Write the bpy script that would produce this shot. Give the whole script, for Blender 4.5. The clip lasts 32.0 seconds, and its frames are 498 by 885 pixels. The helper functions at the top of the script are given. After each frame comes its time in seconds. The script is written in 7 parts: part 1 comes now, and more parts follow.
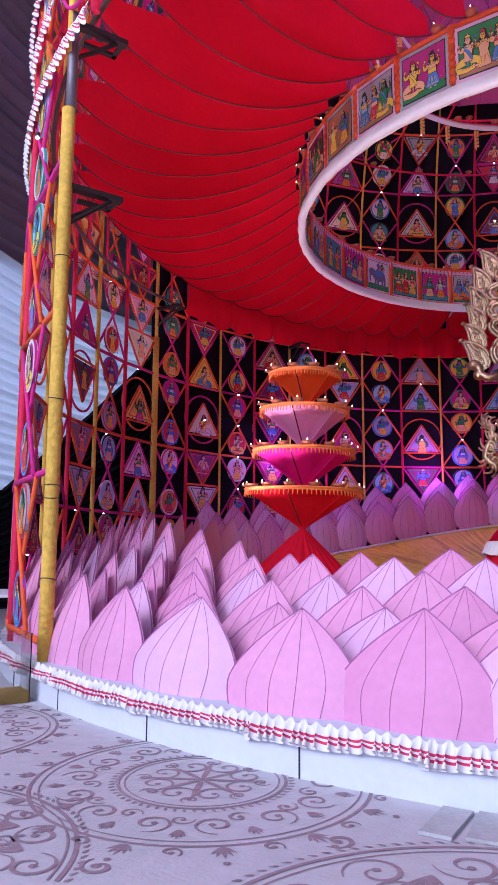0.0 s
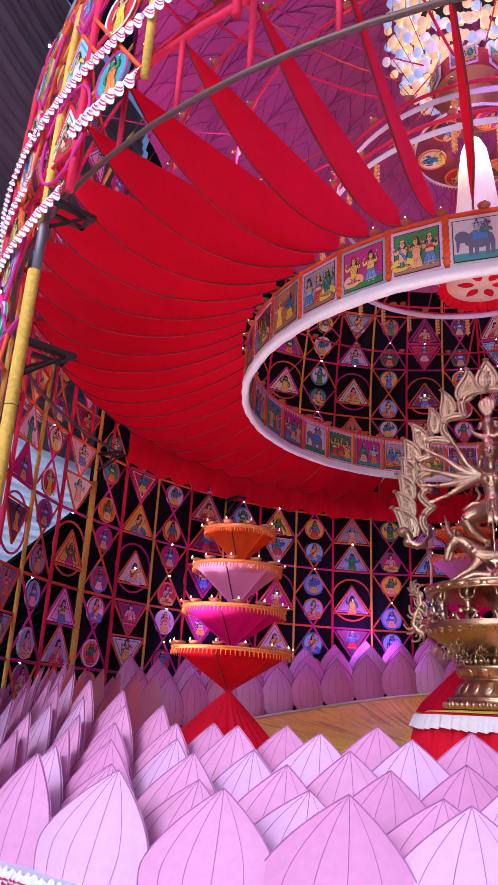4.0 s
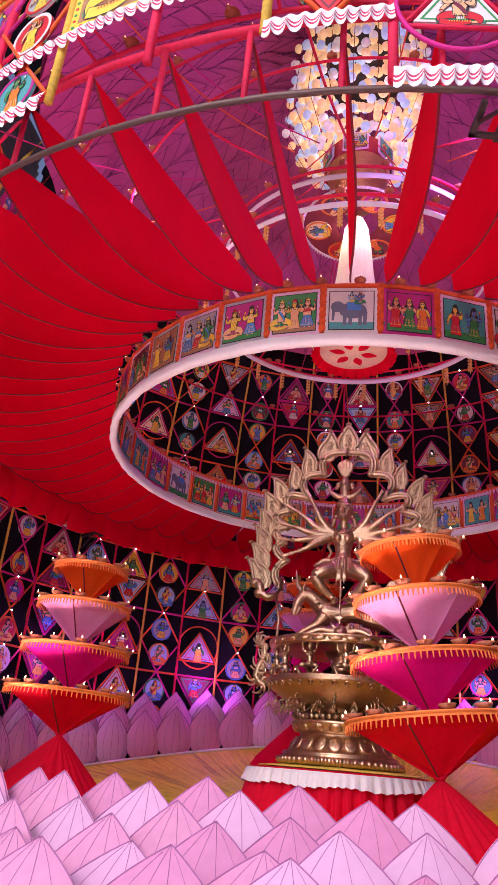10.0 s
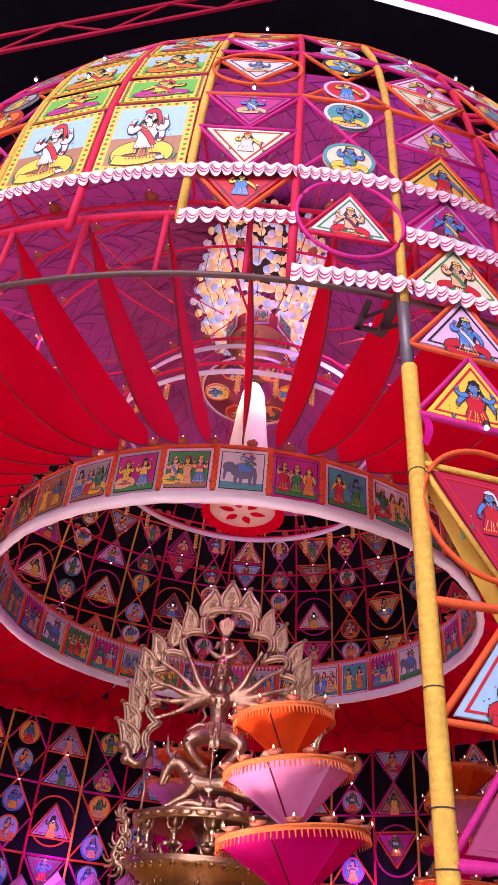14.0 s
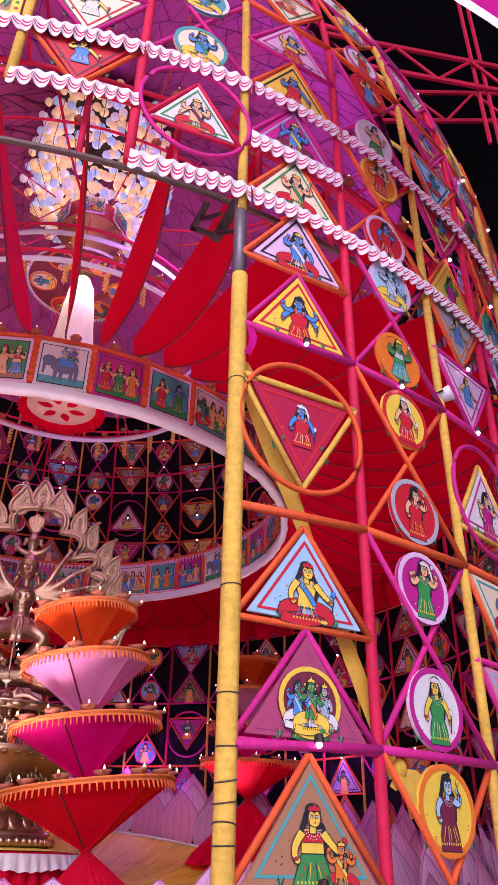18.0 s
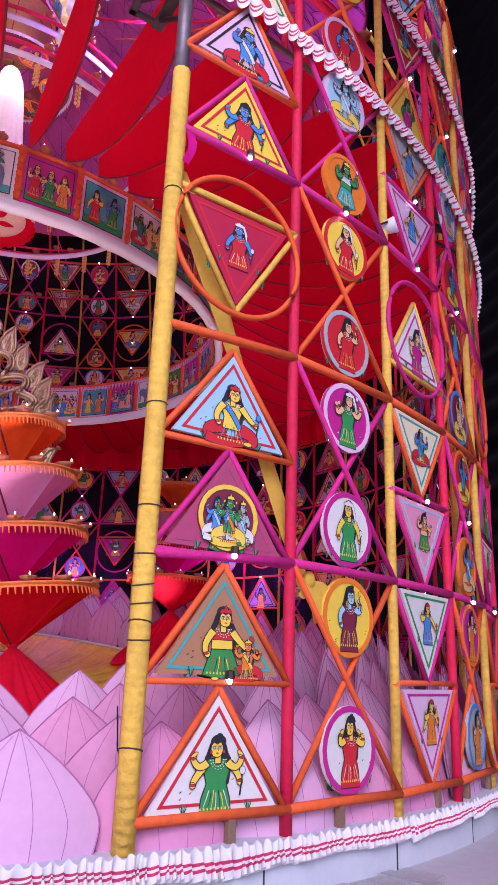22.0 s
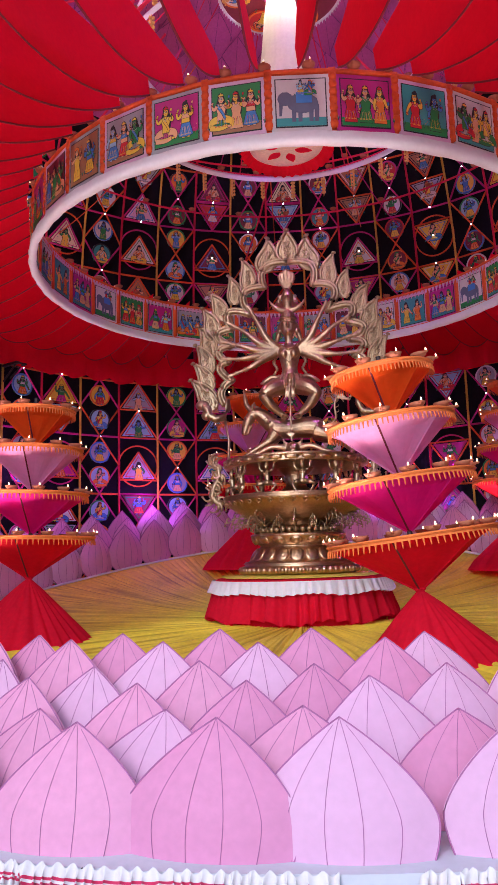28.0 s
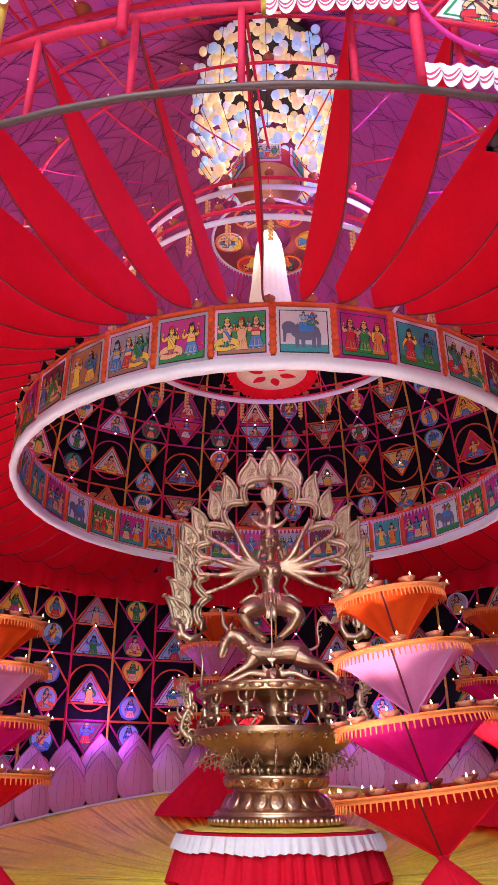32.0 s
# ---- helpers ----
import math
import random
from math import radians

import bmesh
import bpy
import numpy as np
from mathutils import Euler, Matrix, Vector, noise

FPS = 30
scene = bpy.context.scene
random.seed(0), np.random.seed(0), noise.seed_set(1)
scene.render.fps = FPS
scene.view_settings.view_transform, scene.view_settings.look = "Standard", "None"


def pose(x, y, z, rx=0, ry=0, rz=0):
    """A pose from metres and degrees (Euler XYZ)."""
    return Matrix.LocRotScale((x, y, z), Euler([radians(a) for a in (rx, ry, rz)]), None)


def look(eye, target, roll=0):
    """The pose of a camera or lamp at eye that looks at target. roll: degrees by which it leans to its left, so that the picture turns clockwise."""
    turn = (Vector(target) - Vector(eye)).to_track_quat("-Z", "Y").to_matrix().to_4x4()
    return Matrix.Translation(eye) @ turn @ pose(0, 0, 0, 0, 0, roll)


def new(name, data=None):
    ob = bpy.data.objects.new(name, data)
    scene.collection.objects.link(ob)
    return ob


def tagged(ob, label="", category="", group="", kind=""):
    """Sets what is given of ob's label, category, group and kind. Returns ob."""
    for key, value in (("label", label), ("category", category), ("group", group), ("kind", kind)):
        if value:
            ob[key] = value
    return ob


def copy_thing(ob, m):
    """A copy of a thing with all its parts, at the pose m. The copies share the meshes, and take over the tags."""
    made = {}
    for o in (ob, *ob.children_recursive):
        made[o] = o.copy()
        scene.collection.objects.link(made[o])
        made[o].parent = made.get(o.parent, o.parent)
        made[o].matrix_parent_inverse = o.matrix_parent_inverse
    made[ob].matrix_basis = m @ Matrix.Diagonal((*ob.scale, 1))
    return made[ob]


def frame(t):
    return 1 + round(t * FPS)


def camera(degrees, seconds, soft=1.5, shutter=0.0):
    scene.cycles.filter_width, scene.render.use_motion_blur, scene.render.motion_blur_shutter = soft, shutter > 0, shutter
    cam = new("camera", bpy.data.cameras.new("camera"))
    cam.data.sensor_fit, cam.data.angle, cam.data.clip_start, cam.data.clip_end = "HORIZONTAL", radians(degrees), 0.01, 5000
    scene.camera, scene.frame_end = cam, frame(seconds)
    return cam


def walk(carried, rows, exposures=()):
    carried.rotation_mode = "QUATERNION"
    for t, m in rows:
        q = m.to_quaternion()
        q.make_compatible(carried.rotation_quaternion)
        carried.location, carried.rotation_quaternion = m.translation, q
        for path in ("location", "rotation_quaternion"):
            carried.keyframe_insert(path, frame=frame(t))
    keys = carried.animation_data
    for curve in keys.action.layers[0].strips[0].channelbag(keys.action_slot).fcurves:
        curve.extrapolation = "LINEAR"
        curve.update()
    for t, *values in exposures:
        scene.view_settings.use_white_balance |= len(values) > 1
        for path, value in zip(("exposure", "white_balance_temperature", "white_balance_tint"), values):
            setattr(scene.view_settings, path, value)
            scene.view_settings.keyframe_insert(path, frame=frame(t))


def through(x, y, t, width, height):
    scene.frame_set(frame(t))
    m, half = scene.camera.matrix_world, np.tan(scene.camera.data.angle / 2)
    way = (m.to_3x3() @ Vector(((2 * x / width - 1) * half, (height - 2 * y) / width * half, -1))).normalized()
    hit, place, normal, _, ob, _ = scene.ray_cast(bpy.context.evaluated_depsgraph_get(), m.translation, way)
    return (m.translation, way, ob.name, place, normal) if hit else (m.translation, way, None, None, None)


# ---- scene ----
cam = camera(37.6, 32.0, soft=0.8)
PATH = [
    (0, (1.186, -13.46, 1.387), (0.202, -11.743, 1.68), 0.3),
    (0.5, (1.194, -13.458, 1.403), (0.275, -11.713, 1.733), 0.2),
    (1, (1.21, -13.469, 1.421), (0.337, -11.706, 1.785), -0.1),
    (1.5, (1.213, -13.494, 1.446), (0.365, -11.73, 1.862), 0.9),
    (2, (1.216, -13.524, 1.464), (0.38, -11.774, 1.952), 2.6),
    (2.5, (1.218, -13.558, 1.475), (0.382, -11.832, 2.042), 3.6),
    (3, (1.213, -13.56, 1.477), (0.399, -11.841, 2.096), 3.7),
    (3.5, (1.22, -13.584, 1.498), (0.411, -11.876, 2.152), 3.1),
    (5.5, (1.267, -13.642, 1.481), (0.542, -11.952, 2.268), 3.8),
    (6, (1.259, -13.656, 1.472), (0.554, -11.973, 2.292), 4.8),
    (6.5, (1.255, -13.661, 1.455), (0.585, -11.972, 2.29), 4.9),
    (7, (1.27, -13.653, 1.453), (0.625, -11.953, 2.287), 4.7),
    (7.5, (1.278, -13.644, 1.443), (0.666, -11.925, 2.263), 4.4),
    (8, (1.277, -13.639, 1.449), (0.7, -11.902, 2.255), 4.2),
    (8.5, (1.284, -13.643, 1.444), (0.753, -11.883, 2.23), 4.0),
    (9, (1.292, -13.647, 1.435), (0.793, -11.884, 2.236), 3.8),
    (9.5, (1.266, -13.656, 1.442), (0.762, -11.895, 2.243), 4.4),
    (10, (1.27, -13.646, 1.472), (0.828, -11.875, 2.291), 5.1),
    (10.5, (1.284, -13.662, 1.482), (0.894, -11.906, 2.355), 5.5),
    (11, (1.294, -13.668, 1.469), (0.931, -11.938, 2.405), 5.4),
    (11.5, (1.293, -13.714, 1.433), (0.971, -12.002, 2.416), 5.9),
    (12, (1.292, -13.716, 1.444), (0.996, -12.03, 2.478), 5.4),
    (12.5, (1.306, -13.723, 1.449), (1.041, -12.06, 2.529), 5.2),
    (13, (1.309, -13.751, 1.45), (1.083, -12.115, 2.578), 5.2),
    (13.5, (1.302, -13.773, 1.436), (1.115, -12.164, 2.609), 4.9),
    (14, (1.326, -13.776, 1.455), (1.173, -12.18, 2.651), 5.3),
    (14.5, (1.314, -13.781, 1.454), (1.214, -12.182, 2.651), 5.0),
    (16.5, (1.35, -13.752, 1.463), (1.505, -12.105, 2.588), 1.4),
    (17, (1.361, -13.736, 1.454), (1.58, -12.069, 2.537), 1.6),
    (17.5, (1.386, -13.73, 1.453), (1.681, -12.055, 2.505), 1.2),
    (18, (1.383, -13.73, 1.439), (1.719, -12.034, 2.444), 1.0),
    (18.5, (1.382, -13.708, 1.435), (1.764, -11.99, 2.384), 1.0),
    (19, (1.393, -13.704, 1.434), (1.836, -11.98, 2.345), 0.7),
    (19.5, (1.424, -13.703, 1.428), (1.934, -11.973, 2.293), 0.3),
    (20, (1.447, -13.7, 1.419), (1.99, -11.957, 2.235), 0.3),
    (20.5, (1.455, -13.678, 1.404), (1.995, -11.901, 2.146), 0.5),
    (21, (1.463, -13.661, 1.39), (2.009, -11.854, 2.05), 0.4),
    (21.5, (1.468, -13.645, 1.381), (2.035, -11.83, 2.0), 1.1),
    (22, (1.467, -13.649, 1.37), (2.021, -11.824, 1.972), 2.0),
    (22.5, (1.467, -13.616, 1.355), (1.908, -11.748, 1.918), 1.7),
    (23, (1.416, -13.61, 1.345), (1.767, -11.717, 1.887), 2.2),
    (23.5, (1.293, -13.49, 1.339), (1.458, -11.536, 1.733), 2.7),
    (24, (1.163, -13.415, 1.581), (1.259, -11.438, 1.869), 1.3),
    (24.5, (1.119, -13.467, 1.858), (1.109, -11.474, 2.029), 1.4),
    (25, (1.142, -13.489, 1.934), (1.12, -11.49, 1.998), -1.2),
    (25.5, (1.177, -13.556, 1.936), (1.004, -11.566, 2.029), -1.8),
    (27.5, (0.578, -13.518, 1.975), (0.385, -11.548, 2.259), -1.2),
    (28, (0.53, -13.354, 1.996), (0.32, -11.388, 2.3), -1.6),
    (28.5, (0.425, -13.312, 2.015), (0.257, -11.358, 2.409), -1.1),
    (29, (0.164, -13.209, 2.04), (0.18, -11.26, 2.49), -0.3),
    (29.5, (0.056, -13.148, 2.048), (0.066, -11.236, 2.633), -1.4),
    (30, (0.08, -13.013, 2.086), (0.029, -11.124, 2.741), 0.3),
    (30.5, (0.113, -12.937, 2.109), (0.014, -11.078, 2.84), -0.6),
    (31, (0.099, -12.912, 2.114), (-0.025, -11.076, 2.896), -0.9),
    (31.5, (0.006, -12.894, 2.134), (-0.152, -11.08, 2.961), -0.0),
    (32, (-0.117, -12.948, 2.135), (-0.166, -11.143, 2.996), -0.2),
]
EXPOSURES = [(0.0, 0.1, 5450, 24), (3.0, 0.15, 5600, 24), (5.5, 0.22, 6200, 26), (7.0, 0.18, 7000, 30), (9.0, 0.15, 6900, 30), (11.0, 0.12, 6700, 40), (12.5, 0.12, 6700, 47), (14.0, 0.06, 6650, 46), (17.0, -0.05, 6400, 47), (20.0, 0.03, 6150, 40), (22.0, 0.0, 5950, 38), (25.0, -0.12, 5950, 33), (28.0, 0.05, 6050, 16), (32.0, 0.3, 5950, 12)]
walk(cam, [(t, look(eye, aim, roll)) for t, eye, aim, roll in PATH], EXPOSURES)

# ---- world and light ----
world = bpy.data.worlds.new("world")
scene.world = world
world.use_nodes = True
wn = world.node_tree.nodes
sky = wn.new("ShaderNodeTexSky")
sky.sky_type = "NISHITA"
sky.sun_disc = False
sky.sun_elevation = radians(40)
sky.sun_rotation = radians(200)
wn["Background"].inputs[1].default_value = 0.12
world.node_tree.links.new(sky.outputs[0], wn["Background"].inputs[0])


def lamp(name, kind, where, target, power, color, size=0.3, spot=60):
    data = bpy.data.lights.new(name, kind)
    data.energy = power
    data.color = color
    if kind == "AREA":
        data.size = size
    elif kind == "SUN":
        data.angle = radians(size)
    else:
        data.shadow_soft_size = size
    if kind == "SPOT":
        data.spot_size = radians(spot)
        data.spot_blend = 0.6
    ob = new(name, data)
    ob.matrix_world = look(where, target)
    return ob


lamp("sun", "SUN", (-6, -20, 18), (0, 0, 4), 1.0, (1.0, 0.95, 0.9), 20)

# ---- materials ----
MATS = {}


def mat(name, rgb, rough=0.7, metal=0.0, var=0.25, scale=6.0, bump=0.15, bscale=40.0, emit=0.0, sheen=0.0, wave=None, spec=0.5, coat=0.0):
    """Node material: colour varied at two scales, fine relief; wave = (axis, scale, strength) adds pleats or wrapped bands."""
    if name in MATS:
        return MATS[name]
    m = bpy.data.materials.new(name)
    m.use_nodes = True
    n, l = m.node_tree.nodes, m.node_tree.links
    b = n["Principled BSDF"]
    tc = n.new("ShaderNodeTexCoord")
    big, fine = n.new("ShaderNodeTexNoise"), n.new("ShaderNodeTexNoise")
    big.inputs["Scale"].default_value, fine.inputs["Scale"].default_value = scale * 0.25, scale * 3
    big.inputs["Detail"].default_value, fine.inputs["Detail"].default_value = 3, 5
    l.new(tc.outputs["Object"], big.inputs["Vector"])
    l.new(tc.outputs["Object"], fine.inputs["Vector"])
    add = n.new("ShaderNodeMath")
    add.operation = "ADD"
    l.new(big.outputs[0], add.inputs[0])
    l.new(fine.outputs[0], add.inputs[1])
    info = n.new("ShaderNodeObjectInfo")
    rnd = n.new("ShaderNodeMath")
    rnd.operation = "MULTIPLY_ADD"
    rnd.inputs[1].default_value, rnd.inputs[2].default_value = 0.25, -0.12
    l.new(info.outputs["Random"], rnd.inputs[0])
    add2 = n.new("ShaderNodeMath")
    add2.operation = "ADD"
    l.new(add.outputs[0], add2.inputs[0])
    l.new(rnd.outputs[0], add2.inputs[1])
    ramp = n.new("ShaderNodeValToRGB")
    lo = [c * (1 - var) for c in rgb]
    hi = [min(1.0, c * (1 + var * 0.7)) for c in rgb]
    ramp.color_ramp.elements[0].position, ramp.color_ramp.elements[1].position = 0.35, 1.0
    ramp.color_ramp.elements[0].color, ramp.color_ramp.elements[1].color = (*lo, 1), (*hi, 1)
    half = n.new("ShaderNodeMath")
    half.operation = "MULTIPLY"
    half.inputs[1].default_value = 0.65
    l.new(add2.outputs[0], half.inputs[0])
    l.new(half.outputs[0], ramp.inputs[0])
    l.new(ramp.outputs[0], b.inputs["Base Color"])
    b.inputs["Roughness"].default_value, b.inputs["Metallic"].default_value = rough, metal
    b.inputs["Specular IOR Level"].default_value = spec
    b.inputs["Sheen Weight"].default_value = sheen
    b.inputs["Coat Weight"].default_value = coat
    bp = n.new("ShaderNodeBump")
    bp.inputs["Strength"].default_value, bp.inputs["Distance"].default_value = bump, 0.02
    grain = n.new("ShaderNodeTexNoise")
    grain.inputs["Scale"].default_value, grain.inputs["Detail"].default_value = bscale, 4
    l.new(tc.outputs["Object"], grain.inputs["Vector"])
    height = grain.outputs[0]
    if wave:
        w = n.new("ShaderNodeTexWave")
        w.bands_direction = wave[0]
        w.inputs["Scale"].default_value, w.inputs["Distortion"].default_value, w.inputs["Detail"].default_value = wave[1], 7.0, 3
        l.new(tc.outputs["Object"], w.inputs["Vector"])
        mixh = n.new("ShaderNodeMath")
        mixh.operation = "MULTIPLY_ADD"
        mixh.inputs[1].default_value = wave[2]
        l.new(w.outputs["Fac"], mixh.inputs[0])
        l.new(height, mixh.inputs[2])
        height = mixh.outputs[0]
    l.new(height, bp.inputs["Height"])
    l.new(bp.outputs[0], b.inputs["Normal"])
    if emit:
        b.inputs["Emission Color"].default_value, b.inputs["Emission Strength"].default_value = (*rgb, 1), emit
    MATS[name] = m
    return m


def cloth(name, rgb, through=0.35, **kw):
    m = mat(name, rgb, **kw)
    n, l = m.node_tree.nodes, m.node_tree.links
    t, mix = n.new("ShaderNodeBsdfTranslucent"), n.new("ShaderNodeMixShader")
    t.inputs[0].default_value = (*rgb, 1)
    mix.inputs[0].default_value = through
    l.new(n["Principled BSDF"].outputs[0], mix.inputs[1])
    l.new(t.outputs[0], mix.inputs[2])
    l.new(mix.outputs[0], n["Material Output"].inputs[0])
    return m


RED = cloth("red_cloth", (0.8, 0.006, 0.024), 0.36, rough=0.85, bscale=9, bump=0.35, var=0.15, spec=0.15)
REDPOLE = mat("red_wrapped_bamboo", (0.7, 0.008, 0.06), 0.75, wave=("Z", 6, 0.12), bump=0.3, var=0.3)
YELPOLE = mat("yellow_wrapped_bamboo", (0.74, 0.45, 0.06), 0.85, wave=("Z", 5, 0.3), bump=0.4, var=0.4)
ORANGE = mat("orange_wrapped_bar", (0.8, 0.11, 0.015), 0.75, bump=0.4, bscale=60)
MAGENTA = mat("magenta_wrapped_bar", (0.62, 0.015, 0.22), 0.75, bump=0.4, bscale=60)
ORCLOTH = cloth("orange_cloth", (0.95, 0.15, 0.01), 0.5, rough=0.8, spec=0.2)
PINKCLOTH = cloth("pink_cloth", (0.86, 0.44, 0.68), 0.5, rough=0.8, spec=0.2)
MAGCLOTH = cloth("magenta_cloth", (0.88, 0.02, 0.36), 0.5, rough=0.8, spec=0.2)
STANDRED = cloth("stand_red_cloth", (0.85, 0.008, 0.04), 0.4, rough=0.8, spec=0.2)
FRINGE = mat("orange_fringe", (0.8, 0.2, 0.04), 0.8, bscale=80, bump=0.4)
GOLDC = mat("yellow_floor_cloth", (0.76, 0.57, 0.07), 0.75, var=0.35, scale=4, bump=0.3)
GOLDRAY = mat("yellow_ray_cloth", (0.8, 0.66, 0.05), 0.6, var=0.3, scale=4, bump=0.3)
gn, gl = GOLDRAY.node_tree.nodes, GOLDRAY.node_tree.links
# shade of the folds, put into the colour as dark outward streaks
gtc, grad, gsep, gcmb, gnoi, grmp, gmix = (gn.new("ShaderNode" + q) for q in ("TexCoord", "TexGradient", "VectorMath", "CombineXYZ", "TexNoise", "ValToRGB", "Mix"))
grad.gradient_type = "RADIAL"
gsep.operation = "LENGTH"
gmul = gn.new("ShaderNodeMath")
gmul.operation = "MULTIPLY"
gmul.inputs[1].default_value = 260
gl.new(gtc.outputs["Object"], grad.inputs[0])
gl.new(gtc.outputs["Object"], gsep.inputs[0])
gl.new(grad.outputs["Fac"], gmul.inputs[0])
gl.new(gmul.outputs[0], gcmb.inputs[0])
gsc = gn.new("ShaderNodeMath")
gsc.operation = "MULTIPLY"
gsc.inputs[1].default_value = 0.35
gl.new(gsep.outputs["Value"], gsc.inputs[0])
gl.new(gsc.outputs[0], gcmb.inputs[1])
gl.new(gcmb.outputs[0], gnoi.inputs["Vector"])
gnoi.inputs["Scale"].default_value, gnoi.inputs["Detail"].default_value = 0.8, 4
grmp.color_ramp.elements[0].position, grmp.color_ramp.elements[1].position = 0.36, 0.48
grmp.color_ramp.elements[0].color, grmp.color_ramp.elements[1].color = (0.42, 0.33, 0.2, 1), (1, 1, 1, 1)
gmix.data_type, gmix.blend_type = "RGBA", "MULTIPLY"
gmix.inputs[0].default_value = 0.6
old = gn["Principled BSDF"].inputs["Base Color"].links[0].from_socket
gl.new(gnoi.outputs[0], grmp.inputs[0])
gl.new(old, gmix.inputs[6])
gl.new(grmp.outputs[0], gmix.inputs[7])
gl.new(gmix.outputs[2], gn["Principled BSDF"].inputs["Base Color"])
WHITE = mat("white_cloth", (0.74, 0.72, 0.74), 0.8, var=0.1)
PLINTH = mat("white_board", (0.6, 0.63, 0.7), 0.55, var=0.08, bump=0.05)
BLACK = mat("black_cloth", (0.016, 0.013, 0.02), 0.9, spec=0.15)
DARKSTEEL = mat("dark_painted_steel", (0.05, 0.035, 0.035), 0.5, metal=0.6)
BRONZE = mat("bronze", (0.6, 0.4, 0.25), 0.34, metal=1.0, var=0.35, bump=0.25, bscale=18)
BRONZEPALE = mat("pale_bronze", (0.56, 0.41, 0.25), 0.36, metal=1.0, var=0.4, bump=0.3, bscale=26)
CLAY = mat("terracotta", (0.42, 0.13, 0.06), 0.7)
FLAME = mat("flame", (1.0, 0.7, 0.4), emit=4)
GREYCURTAIN = cloth("grey_blue_drape", (0.8, 0.85, 0.95), 0.45, rough=0.8, var=0.15)
PETALS = [cloth("petal_pink", (0.8, 0.36, 0.57), 0.15, rough=0.65, var=0.12, spec=0.3, bscale=14), cloth("petal_lilac", (0.8, 0.47, 0.69), 0.15, rough=0.65, var=0.1, spec=0.3, bscale=14), cloth("petal_rose", (0.76, 0.31, 0.53), 0.15, rough=0.65, var=0.12, spec=0.3, bscale=14)]
PETALRIB = mat("petal_rib", (0.46, 0.16, 0.36), 0.7)
PURPLE = mat("purple_petal_ceiling", (0.5, 0.085, 0.27), 0.7, var=0.25)
FIG = [mat("paint_" + k, c, 0.5, var=0.12, bump=0.05) for k, c in (
    ("green", (0.02, 0.28, 0.07)), ("yellow", (0.85, 0.6, 0.06)), ("blue", (0.06, 0.25, 0.62)), ("red", (0.62, 0.02, 0.03)),
    ("skin", (0.82, 0.47, 0.24)), ("white", (0.72, 0.7, 0.68)), ("black", (0.02, 0.02, 0.025)), ("sky", (0.34, 0.6, 0.76)),
    ("magenta", (0.55, 0.02, 0.25)), ("maroon", (0.2, 0.02, 0.05)), ("cream", (0.85, 0.74, 0.5)), ("orange", (0.8, 0.2, 0.02)),
    ("lilac", (0.75, 0.5, 0.68)), ("brown", (0.42, 0.2, 0.1)), ("teal", (0.05, 0.35, 0.35)), ("grey", (0.4, 0.42, 0.46)), ("lime", (0.1, 0.5, 0.06)), ("slate", (0.14, 0.16, 0.24)), ("plum", (0.42, 0.06, 0.15)), ("crimson", (0.46, 0.012, 0.05)), ("rose", (0.82, 0.3, 0.45)))]
FI = {m.name[6:]: i for i, m in enumerate(FIG)}


